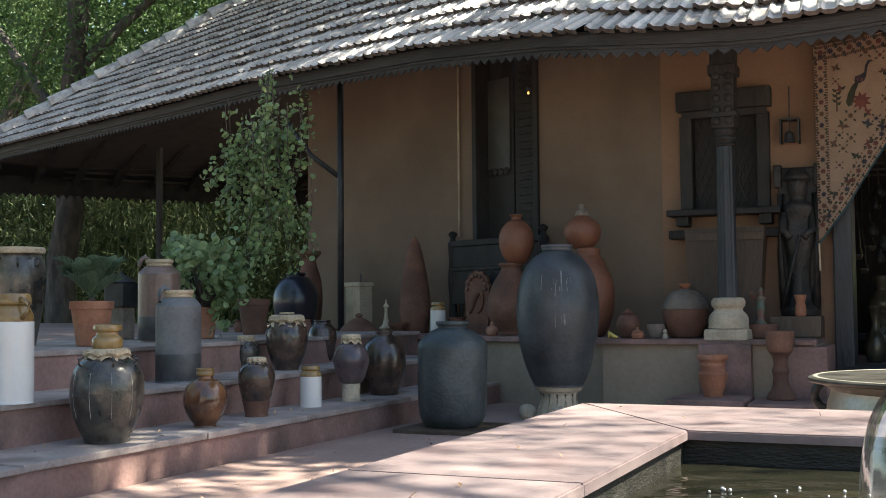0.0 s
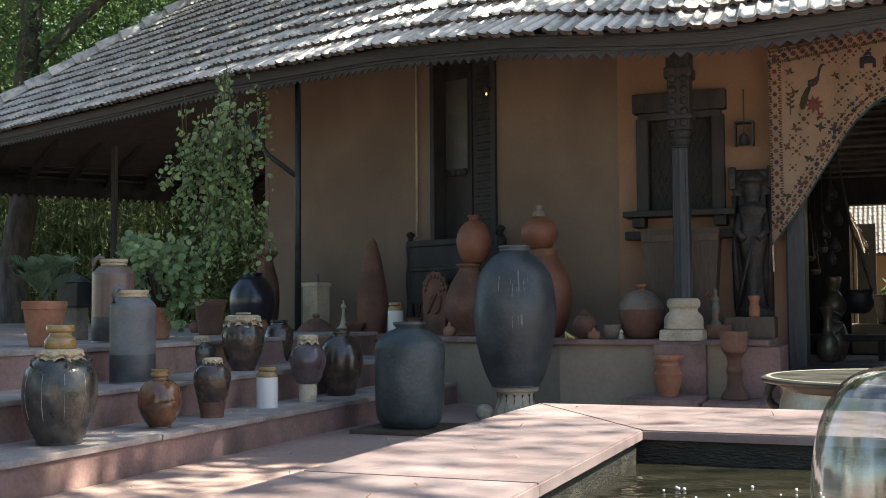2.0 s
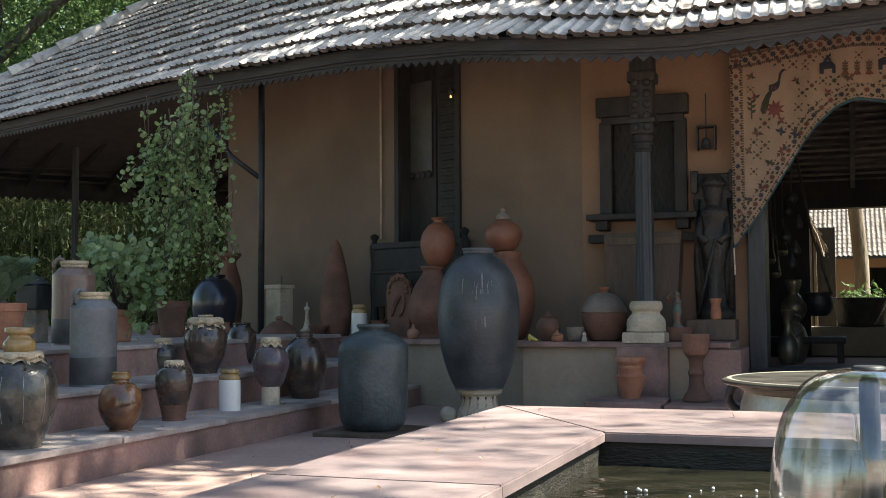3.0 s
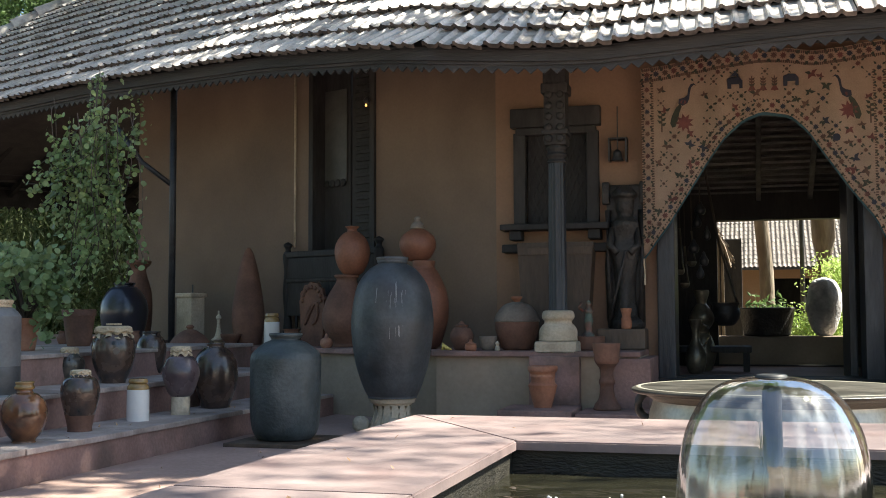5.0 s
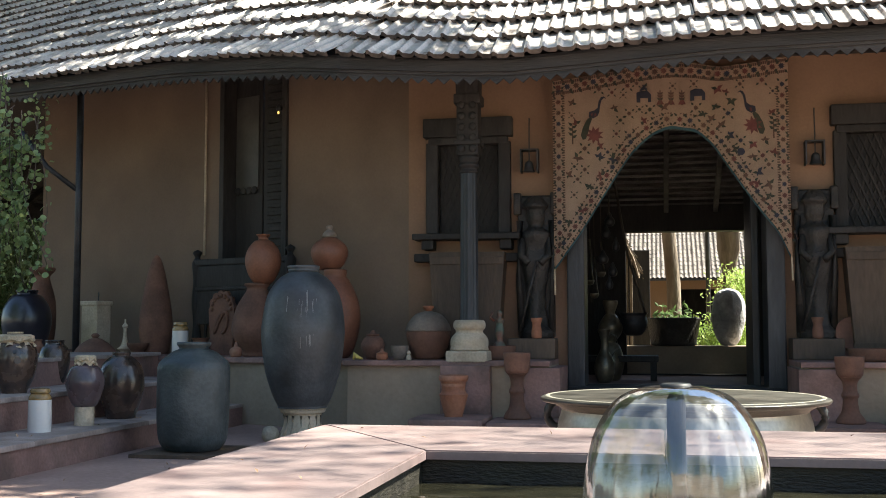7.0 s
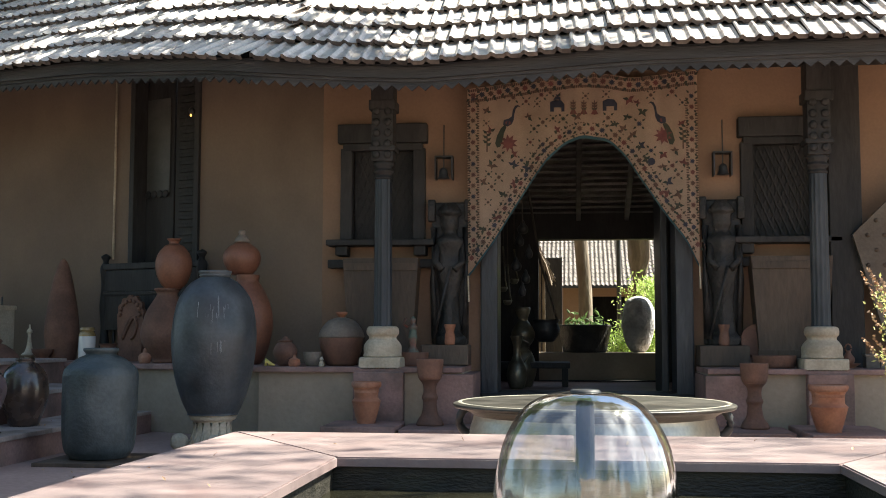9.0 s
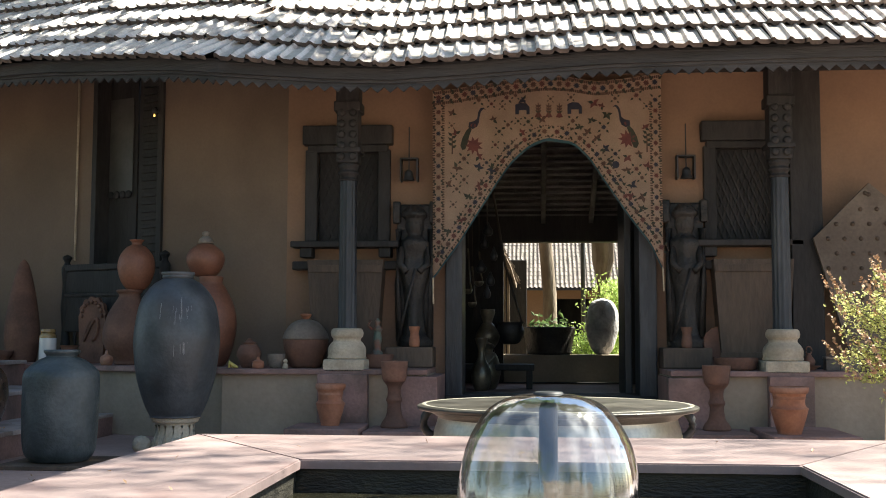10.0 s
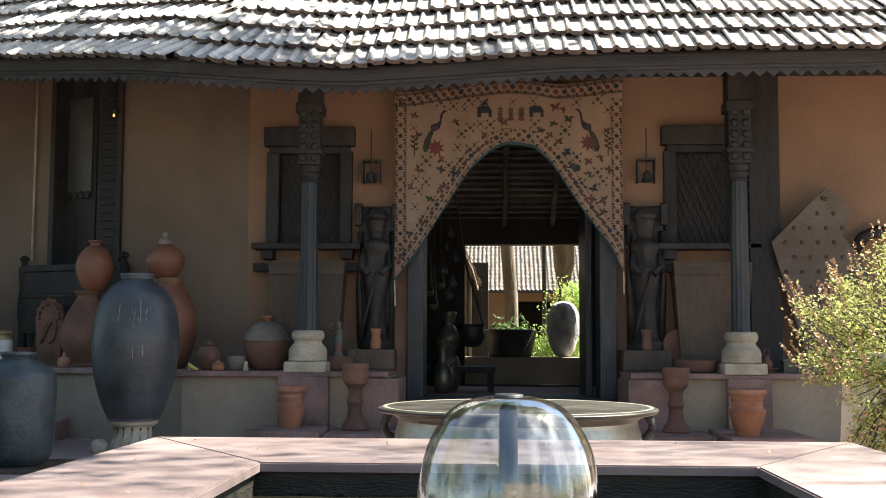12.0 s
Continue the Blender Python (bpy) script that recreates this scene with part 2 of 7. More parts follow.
def water_sheet():
    """A thin film of falling water: clear, glossy by its angle, with faint streaks of foam."""
    m = bpy.data.materials.new("falling_water")
    m.use_nodes = True
    N, L = m.node_tree.nodes, m.node_tree.links
    N.remove(N["Principled BSDF"])
    clear, gloss, foam = N.new("ShaderNodeBsdfTransparent"), N.new("ShaderNodeBsdfGlossy"), N.new("ShaderNodeBsdfTranslucent")
    clear.inputs["Color"].default_value = (0.93, 0.94, 0.94, 1)
    foam.inputs["Color"].default_value = (0.8, 0.82, 0.85, 1)
    gloss.inputs["Roughness"].default_value = 0.10
    fr = N.new("ShaderNodeFresnel")
    fr.inputs["IOR"].default_value = 1.12
    ga = N.new("ShaderNodeMath")
    ga.operation = "MULTIPLY_ADD"
    ga.inputs[1].default_value, ga.inputs[2].default_value = 0.6, 0.21
    tc, mp, no, no2, bp, mr = (N.new("ShaderNode" + k) for k in ("TexCoord", "Mapping", "TexNoise", "TexNoise", "Bump", "MapRange"))
    mp.inputs["Scale"].default_value = (1, 1, 0.13)
    no.inputs["Scale"].default_value, no.inputs["Detail"].default_value = 22.0, 4.0
    no2.inputs["Scale"].default_value, no2.inputs["Detail"].default_value = 11.0, 3.0
    bp.inputs["Strength"].default_value, bp.inputs["Distance"].default_value = 0.6, 0.014
    mr.inputs["From Min"].default_value, mr.inputs["From Max"].default_value, mr.inputs["To Max"].default_value = 0.48, 0.74, 0.28
    mr.inputs["To Min"].default_value = 0.0
    L.new(tc.outputs["Object"], mp.inputs["Vector"])
    L.new(mp.outputs[0], no.inputs["Vector"])
    mp2 = N.new("ShaderNodeMapping")
    mp2.inputs["Scale"].default_value = (1, 1, 0.14)
    L.new(tc.outputs["Object"], mp2.inputs["Vector"])
    L.new(mp2.outputs[0], no2.inputs["Vector"])
    L.new(no2.outputs["Fac"], bp.inputs["Height"])
    L.new(no.outputs["Fac"], mr.inputs["Value"])
    L.new(bp.outputs[0], gloss.inputs["Normal"])
    L.new(bp.outputs[0], fr.inputs["Normal"])
    m1, m2 = N.new("ShaderNodeMixShader"), N.new("ShaderNodeMixShader")
    L.new(mr.outputs[0], m1.inputs["Fac"])
    L.new(clear.outputs[0], m1.inputs[1])
    L.new(foam.outputs[0], m1.inputs[2])
    L.new(fr.outputs[0], ga.inputs[0])
    L.new(ga.outputs[0], m2.inputs["Fac"])
    L.new(m1.outputs[0], m2.inputs[1])
    L.new(gloss.outputs[0], m2.inputs[2])
    L.new(m2.outputs[0], N["Material Output"].inputs["Surface"])
    return m


SHEET = water_sheet()
GARDENLEAF = leafy(material("garden_leaf", (0.26, 0.38, 0.09), (0.46, 0.57, 0.17), 2.0, 0.6, 0.0, 30, vary=0.35))
GARDENTILE = material("old_garden_tile", (0.10, 0.08, 0.07), (0.185, 0.155, 0.138), 9.0, 0.6, 0.3, 60, stain=(0.10, 0.085, 0.075), stain_scale=9, vary=0.3)
LAMPGLOW = bpy.data.materials.new("bulb_glow")
LAMPGLOW.use_nodes = True
LAMPGLOW.node_tree.nodes["Principled BSDF"].inputs["Emission Color"].default_value = (1.0, 0.5, 0.10, 1)
LAMPGLOW.node_tree.nodes["Principled BSDF"].inputs["Emission Strength"].default_value = 0.4


# ---- builders ----
def obj(name, bm, mat, smooth=False):
    me = bpy.data.meshes.new(name)
    bm.to_mesh(me)
    bm.free()
    me.materials.append(mat)
    if smooth:
        for p in me.polygons:
            p.use_smooth = True
    return new(name, me)


def part(name, bm, mat, parent, label="", smooth=False, m=None):
    ob = obj(name, bm, mat, smooth)
    ob.parent = parent
    if m is not None:
        ob.matrix_basis = m
    return tagged(ob, label)


def setting(name, bm, mat, label, category, smooth=False):
    return tagged(obj(name, bm, mat, smooth), label, category, kind="structure")


def thing(name, loc, label, category, group="", rz=0.0):
    ob = new(name)
    ob.empty_display_size = 0.1
    ob.matrix_basis = pose(*loc, 0, 0, rz)
    return tagged(ob, label, category, group)


def box(bm, x0, y0, z0, x1, y1, z1, bevel=0.0, m=None):
    r = bmesh.ops.create_cube(bm, size=1)
    vs = r["verts"]
    for v in vs:
        v.co = Vector((x0 + (v.co.x + 0.5) * (x1 - x0), y0 + (v.co.y + 0.5) * (y1 - y0), z0 + (v.co.z + 0.5) * (z1 - z0)))
    if bevel:
        es = list({e for v in vs for e in v.link_edges})
        g = bmesh.ops.bevel(bm, geom=es, offset=bevel, segments=2, affect="EDGES", profile=0.6)
        vs = list({v for f in g["faces"] for v in f.verts} | {v for v in vs if v.is_valid})
    if m is not None:
        for v in vs:
            v.co = m @ v.co
    return vs


def boxes(*rows, bevel=0.006):
    bm = bmesh.new()
    for r in rows:
        box(bm, *r, bevel=bevel)
    return bm


def smooth_profile(pts, steps=4):
    out = []
    n = len(pts)
    for i in range(n - 1):
        p0, p1, p2, p3 = (Vector(pts[max(i - 1, 0)]), Vector(pts[i]), Vector(pts[i + 1]), Vector(pts[min(i + 2, n - 1)]))
        for k in range(steps):
            t = k / steps
            q = 0.5 * (2 * p1 + (p2 - p0) * t + (2 * p0 - 5 * p1 + 4 * p2 - p3) * t * t + (3 * p1 - p0 - 3 * p2 + p3) * t ** 3)
            out.append((max(q.x, 0.0), q.y))
    out.append(tuple(pts[-1]))
    return out


def lathe(pts, r=1.0, h=1.0, seg=36, smooth=True, wobble=0.0, bm=None, centre=(0, 0, 0), seed=0):
    """A turned body: pts are (radius, height) as fractions of r and h."""
    bm = bm or bmesh.new()
    prof = smooth_profile(pts) if smooth else list(pts)
    rings = []
    for pr, pz in prof:
        ring = []
        for k in range(seg):
            a = 2 * math.pi * k / seg
            w = 1 + wobble * (noise.noise(Vector((math.cos(a) * 1.3 + seed, math.sin(a) * 1.3, pz * 2.2))))
            ring.append(bm.verts.new((centre[0] + pr * r * w * math.cos(a), centre[1] + pr * r * w * math.sin(a), centre[2] + pz * h)))
        rings.append(ring)
    for a, b in zip(rings, rings[1:]):
        for k in range(seg):
            bm.faces.new((a[k], a[(k + 1) % seg], b[(k + 1) % seg], b[k]))
    if prof[0][0] > 1e-4:
        bm.faces.new(list(reversed(rings[0])))
    if prof[-1][0] > 1e-4:
        bm.faces.new(rings[-1])
    bmesh.ops.remove_doubles(bm, verts=bm.verts, dist=1e-5)
    return bm


def tube(path, radius, seg=8, bm=None):
    """A round bar along a path; radius a number or one for each point."""
    bm = bm or bmesh.new()
    pts = [Vector(p) for p in path]
    rad = radius if isinstance(radius, (list, tuple)) else [radius] * len(pts)
    rings = []
    for i, p in enumerate(pts):
        d = (pts[min(i + 1, len(pts) - 1)] - pts[max(i - 1, 0)]).normalized()
        q = d.to_track_quat("Z", "Y")
        rings.append([bm.verts.new(p + q @ Vector((rad[i] * math.cos(2 * math.pi * k / seg), rad[i] * math.sin(2 * math.pi * k / seg), 0))) for k in range(seg)])
    for a, b in zip(rings, rings[1:]):
        for k in range(seg):
            bm.faces.new((a[k], a[(k + 1) % seg], b[(k + 1) % seg], b[k]))
    bm.faces.new(list(reversed(rings[0])))
    bm.faces.new(rings[-1])
    return bm


def prism(outline, depth, m=None):
    """A flat plate with an outline in x and z, depth thick along y."""
    bm = bmesh.new()
    front = [bm.verts.new((x, 0, z)) for x, z in outline]
    back = [bm.verts.new((x, depth, z)) for x, z in outline]
    bm.faces.new(front)
    bm.faces.new(list(reversed(back)))
    n = len(outline)
    for i in range(n):
        bm.faces.new((front[i], back[i], back[(i + 1) % n], front[(i + 1) % n]))
    bmesh.ops.recalc_face_normals(bm, faces=bm.faces)
    if m is not None:
        bm.transform(m)
    return bm


def bar_between(bm, a, b, w, h):
    """A squared beam from a to b."""
    a, b = Vector(a), Vector(b)
    d = b - a
    q = d.to_track_quat("X", "Z").to_matrix().to_4x4()
    box(bm, 0, -w / 2, -h / 2, d.length, w / 2, h / 2, m=Matrix.Translation(a) @ q)


# ---- the plan: two wings that meet at a corner, the far one turned by 25 degrees ----
BEND = Vector((-2.05, 9.25, 0))
ALONG, OUT = Vector((-0.9063, 0.4226, 0)), Vector((-0.4226, -0.9063, 0))
PLINTH_Z, WALL_Y = 0.55, 9.25


def wing(s, out, z=0.0):
    """A place by the turned wall: s along it from the corner, out in front of it."""
    return BEND + ALONG * s + OUT * out + Vector((0, 0, z))


WING_M = Matrix.Translation(BEND) @ Matrix(((-ALONG.x, -OUT.x, 0, 0), (-ALONG.y, -OUT.y, 0, 0), (0, 0, 1, 0), (0, 0, 0, 1)))

# ground and paving
bm = bmesh.new()
bmesh.ops.create_grid(bm, x_segments=60, y_segments=60, size=150)
for v in bm.verts:
    v.co.z = -0.03 + 0.05 * noise.noise(v.co * 0.15)
    if max(abs(v.co.x + 2), abs(v.co.y - 6)) < 12:
        v.co.z = -0.08
setting("ground", bm, EARTH, "brown earth with dry leaves round the house", "ground")
setting("floor", boxes((-3.4, -6, -0.12, 9, 9.2, 0.0), bevel=0), PAVING, "worn pink and grey stone paving of the courtyard", "floor")

# terrace steps that run towards the house
steps = tagged(new("terrace_step"), "broad terrace steps with grey stone tops and pink risers", "steps", kind="structure")
STEP_X = (-3.40, -3.86, -4.345)
STEP_Z = (0.174, 0.38, 0.586)
for i in range(3):
    x1, z1 = STEP_X[i], STEP_Z[i]
    part("riser", boxes((-15.0 if i == 2 else x1 - 0.60, -4, -0.1, x1 - 0.02, (9.15, 9.4, 15.4)[i], z1 - 0.03), bevel=0.004), PINK, steps)
    y = -3.0
    random.seed(40 + i)
    while y < 9.3:
        L = random.uniform(0.9, 1.5)
        y2 = min(y + L, 9.0 + 0.22 * i)
        part("slab", boxes((x1 - (0.62 if i < 2 else 1.6), y + 0.003, z1 - 0.03, x1 + random.uniform(-0.006, 0.006), y2 - 0.003, z1 + random.uniform(-0.004, 0.003)), bevel=0.006), TREAD, steps)
        y = y2
        if y2 >= 8.99 + 0.22 * i:
            break
part("terrace_floor", boxes((-15.0, -4, STEP_Z[2] - 0.032, STEP_X[2] - 1.6, 15.4, STEP_Z[2] - 0.004), bevel=0), PAVING, steps, "paved terrace floor in shade")

# plinth
plinth = tagged(new("plinth"), "grey plastered plinth with a thin pink stone edge", "plinth", kind="structure")
part("plinth_front", boxes((-2.37, 8.5, 0, -0.80, 9.3, PLINTH_Z - 0.04), (1.0, 8.5, 0, 7.5, 9.3, PLINTH_Z - 0.04), bevel=0.004), PLINTH, plinth)
part("edge_slab", boxes((-2.39, 8.46, PLINTH_Z - 0.04, -0.80, 9.3, PLINTH_Z), (1.0, 8.46, PLINTH_Z - 0.04, 7.5, 9.3, PLINTH_Z), bevel=0.006), PINK, plinth, "pink stone edge")
bm = bmesh.new()
box(bm, -5.2, -0.78, 0, 0.0, 0.05, PLINTH_Z - 0.04, 0.004, WING_M)
part("plinth_front", bm, PLINTH, plinth)
bm = bmesh.new()
box(bm, -5.2, -0.82, PLINTH_Z - 0.04, 0.0, 0.05, PLINTH_Z + 0.002, 0.006, WING_M)
part("edge_slab", bm, PINK, plinth, "pink stone edge")

# walls
WALL_TOP = 3.5


def wall_with_holes(x0, x1, y, thick, z0, z1, holes, m=None):
    """A wall along x with rectangular openings (x0, x1, z0, z1) right through it."""
    bm = bmesh.new()
    xs = sorted({x0, x1, *[h[0] for h in holes], *[h[1] for h in holes]})
    zs = sorted({z0, z1, *[h[2] for h in holes], *[h[3] for h in holes]})
    for xa, xb in zip(xs, xs[1:]):
        for za, zb in zip(zs, zs[1:]):
            cx, cz = (xa + xb) / 2, (za + zb) / 2
            if not any(h[0] < cx < h[1] and h[2] < cz < h[3] for h in holes):
                box(bm, xa, y, za, xb, y + thick, zb, m=m)
    bmesh.ops.remove_doubles(bm, verts=bm.verts, dist=1e-5)
    return bm


DOOR = (-0.72, 0.98)
setting("wall_main", wall_with_holes(-2.05, 7.5, WALL_Y, 0.3, 0, WALL_TOP, [(DOOR[0], DOOR[1], 0.30, 2.62), (-1.84, -1.23, 1.58, 2.52), (1.42, 1.98, 1.58, 2.52)]),
        OCHRE, "ochre plastered house wall with a wide doorway", "wall")
setting("wall_turned", wall_with_holes(-5.1, 0.0, 0.0, 0.3, 0, WALL_TOP, [(-2.27, -1.39, 0.9, 3.25)], WING_M), MUD, "plastered wall, coloured darker and browner for deep shade", "wall")

# interior behind the doorway: floor, side walls, far wall with its opening, sloping ceiling
setting("floor_inner", boxes((-2.6, 9.21, -0.05, 3.2, 12.6, 0.285), bevel=0), PAVING, "dark stone floor of the passage", "floor")
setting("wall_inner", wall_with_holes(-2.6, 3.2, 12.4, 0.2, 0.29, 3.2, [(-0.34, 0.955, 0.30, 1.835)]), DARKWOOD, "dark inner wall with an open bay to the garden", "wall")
setting("wall_left", boxes((-2.75, 9.93, 0.29, -2.6, 12.6, 3.2), bevel=0), OCHRE, "shaded side wall of the passage", "wall")
setting("wall_right", boxes((3.2, 9.56, 0.29, 3.35, 12.6, 3.2), bevel=0), OCHRE, "shaded side wall of the passage", "wall")
bm = bmesh.new()
bar_between(bm, (0.3, 9.45, 3.27), (0.3, 12.9, 2.02), 6.2, 0.05)
for i in range(26):
    f = i / 26
    bar_between(bm, (-2.7, 9.5 + 3.3 * f, 3.19 - 1.2 * f), (3.2, 9.5 + 3.3 * f, 3.19 - 1.2 * f), 0.07, 0.02)
for x in (-1.6, -0.75, 0.1, 0.62, 1.2, 2.0):
    bar_between(bm, (x, 9.5, 3.13), (x, 12.6, 2.0), 0.05, 0.07)
setting("ceiling", bm, SLATS, "sloping bamboo and batten ceiling of the passage", "ceiling")
parapet = setting("wall_low", boxes((-0.9, 12.62, 0.0, 1.6, 12.95, 0.60), bevel=0.01), PLINTH, "low plastered parapet behind the passage", "wall")

# ---- roof ----
EAVE = [(-13.6, 13.09, 3.24), (-12.6, 12.63, 3.24), (-7.9, 10.44, 3.15), (-6.28, 9.68, 3.13), (-3.9, 8.57, 3.0), (-2.64, 7.99, 2.86), (-2.24, 7.8, 2.79), (-1.5, 7.8, 2.735),
        (-1.03, 7.8, 2.715), (-0.31, 7.8, 2.756), (0.48, 7.8, 2.806), (1.65, 7.8, 2.824), (2.65, 7.8, 2.830), (7.5, 7.8, 2.86)]
PITCH = radians(36)
KINK_X, TURN_A = -2.24, radians(25)


def eave_z(x):
    for (xa, _, za), (xb, _, zb) in zip(EAVE, EAVE[1:]):
        if x <= xb:
            f = (x - xa) / (xb - xa)
            return za + (zb - za) * f
    return EAVE[-1][2]


def roof_row(run):
    """The level line of the roof that lies run metres, in plan, behind the eave: start, bend and end."""
    h = math.tan(TURN_A / 2) * run
    bend = Vector((KINK_X + h, 7.8 + run, 0))
    corner = Vector((-13.6, 13.09, 0)) - ALONG * run * 0.6 + Vector((0.4226, 0.9063, 0)) * run
    return corner, bend, Vector((7.5, 7.8 + run, 0))


def roof_point(run, u):
    """u: metres along that line from the bend, to the left when negative."""
    corner, bend, end = roof_row(run)
    if u < 0:
        p = bend + ALONG * -u
        foot = p + OUT * run
    else:
        p = bend + Vector((u, 0, 0))
        foot = p - Vector((0, run, 0))
    sag = 0.025 * noise.noise(Vector((p.x * 0.5, p.y * 0.5, 3)))
    return Vector((p.x, p.y, eave_z(foot.x) + run * math.tan(PITCH) + sag * min(run, 1)))


def strip(offsets):
    """A board that follows the eave: a closed section of (out, up) pairs swept along it."""
    bm = bmesh.new()
    rings = []
    us = [-12.5 + 0.25 * i for i in range(90)]
    for u in us:
        base = roof_point(0, u)
        o = OUT if u < -0.2 else Vector((0, -1, 0))
        rings.append([bm.verts.new(base + o * a + Vector((0, 0, b))) for a, b in offsets])
    n = len(offsets)
    for a, b in zip(rings, rings[1:]):
        for k in range(n):
            bm.faces.new((a[k], a[(k + 1) % n], b[(k + 1) % n], b[k]))
    bm.faces.new(rings[0])
    bm.faces.new(list(reversed(rings[-1])))
    bmesh.ops.recalc_face_normals(bm, faces=bm.faces)
    return bm


roof = tagged(new("roof"), "sagging clay-tiled roof with weathered interlocking tiles", "roof", kind="structure")
bm = bmesh.new()
grid = []
for j in range(13):
    run = 0.02 + j * 0.36
    corner, bend, _ = roof_row(run)
    left = (bend - corner).length
    grid.append([bm.verts.new(roof_point(run, -left + left * i / 40) - Vector((0, 0, 0.05))) for i in range(40)] +
                [bm.verts.new(roof_point(run, 9.6 * i / 30) - Vector((0, 0, 0.05))) for i in range(31)])
for a, b in zip(grid, grid[1:]):
    for k in range(len(a) - 1):
        bm.faces.new((a[k], a[k + 1], b[k + 1], b[k]))
bmesh.ops.solidify(bm, geom=bm.faces[:], thickness=0.02)
part("roof_boarding", bm, TILEUNDER, roof, "brown underside of the tiles, darkened for shade")
part("fascia", strip([(-0.07, -0.135), (-0.03, -0.135), (-0.03, -0.01), (-0.07, -0.01)]), GREYWOOD, roof, "weathered dark wooden eave beam")
part("gutter_board", strip([(-0.028, -0.115), (0.0, -0.115), (0.0, -0.035), (-0.028, -0.035)]), GREYWOOD, roof, "rough grey eave board")
# toothed board under the beam, each tooth cut in the one board
bm = bmesh.new()
u = -12.4
while u < 9.4:
    o = OUT if u < -0.1 else Vector((0, -1, 0))
    a, b = roof_point(0, u), roof_point(0, u + 0.095)
    o2 = OUT if u + 0.095 < -0.1 else Vector((0, -1, 0))
    c = (a + b) / 2
    base = [a - o * 0.05 + Vector((0, 0, -0.125)), b - o2 * 0.05 + Vector((0, 0, -0.125))]
    low = [a - o * 0.05 + Vector((0, 0, -0.155)), c - o * 0.05 + Vector((0, 0, -0.196)), b - o2 * 0.05 + Vector((0, 0, -0.155))]
    front = [bm.verts.new(p) for p in (base[0], base[1], low[2], low[1], low[0])]
    back = [bm.verts.new(Vector(v.co) - o * 0.015) for v in front]
    bm.faces.new(front)
    bm.faces.new(list(reversed(back)))
    for i in range(5):
        bm.faces.new((front[i], back[i], back[(i + 1) % 5], front[(i + 1) % 5]))
    u += 0.095
bmesh.ops.recalc_face_normals(bm, faces=bm.faces)
part("toothed_board", bm, GREYWOOD, roof, "dark saw-toothed valance board")
# rafters and battens under the turned wing
bm = bmesh.new()
u = -12.0
while u < 9.4:
    top = min(3.6, 0.2 + (u + 12.4))
    a, b = roof_point(0.05, u), roof_point(max(top, 0.5), u)
    bar_between(bm, a - Vector((0, 0, 0.12)), b - Vector((0, 0, 0.12)), 0.06, 0.09)
    u += 0.62
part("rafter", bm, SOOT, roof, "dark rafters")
# the open end of the turned wing slopes down the far side
FAR_A, FAR_B = Vector((-13.5, 13.1, 2.86)), Vector((-8.6, 20.4, 2.86))
up = Vector((0.84, -0.56, 0)).normalized()
bm = bmesh.new()
bar_between(bm, FAR_A + Vector((0, 0, -0.06)), FAR_B + Vector((0, 0, -0.06)), 0.05, 0.30)
n_teeth = 70
for i in range(n_teeth):
    a, b = FAR_A.lerp(FAR_B, i / n_teeth), FAR_A.lerp(FAR_B, (i + 1) / n_teeth)
    f = [bm.verts.new(p) for p in (a + Vector((0, 0, -0.19)), b + Vector((0, 0, -0.19)), (a + b) / 2 + Vector((0, 0, -0.27)))]
    bm.faces.new(f)
for i in range(14):
    a = FAR_A.lerp(FAR_B, (i + 0.3) / 14) + Vector((0, 0, -0.02))
    bar_between(bm, a, a + up * min(1.7 + i * 0.24, 0.5 + 0.8 * i) + Vector((0, 0, min(0.61 + 0.058 * i, 0.16 + 0.26 * i))), 0.07, 0.1)
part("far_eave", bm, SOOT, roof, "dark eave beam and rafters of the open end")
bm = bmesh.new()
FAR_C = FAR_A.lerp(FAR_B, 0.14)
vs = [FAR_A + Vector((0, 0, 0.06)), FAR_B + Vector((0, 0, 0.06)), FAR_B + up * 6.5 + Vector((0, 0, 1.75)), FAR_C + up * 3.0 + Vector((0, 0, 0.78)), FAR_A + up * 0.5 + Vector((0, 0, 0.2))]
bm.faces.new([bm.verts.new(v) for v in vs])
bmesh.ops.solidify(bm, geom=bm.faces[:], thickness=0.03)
part("roof_boarding", bm, TILEUNDER, roof, "brown underside of the tiles, darkened for shade")
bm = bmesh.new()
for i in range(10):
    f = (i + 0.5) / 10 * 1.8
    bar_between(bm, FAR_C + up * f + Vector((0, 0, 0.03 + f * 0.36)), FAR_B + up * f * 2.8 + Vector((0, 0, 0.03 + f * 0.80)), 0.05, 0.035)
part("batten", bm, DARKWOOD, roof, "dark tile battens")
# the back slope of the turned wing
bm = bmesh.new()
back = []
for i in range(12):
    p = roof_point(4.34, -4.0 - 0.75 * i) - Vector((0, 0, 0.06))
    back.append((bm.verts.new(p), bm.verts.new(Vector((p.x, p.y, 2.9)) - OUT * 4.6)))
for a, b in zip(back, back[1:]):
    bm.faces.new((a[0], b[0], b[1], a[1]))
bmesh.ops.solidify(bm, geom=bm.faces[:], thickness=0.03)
part("roof_boarding", bm, TILEUNDER, roof, "brown underside of the tiles, darkened for shade")
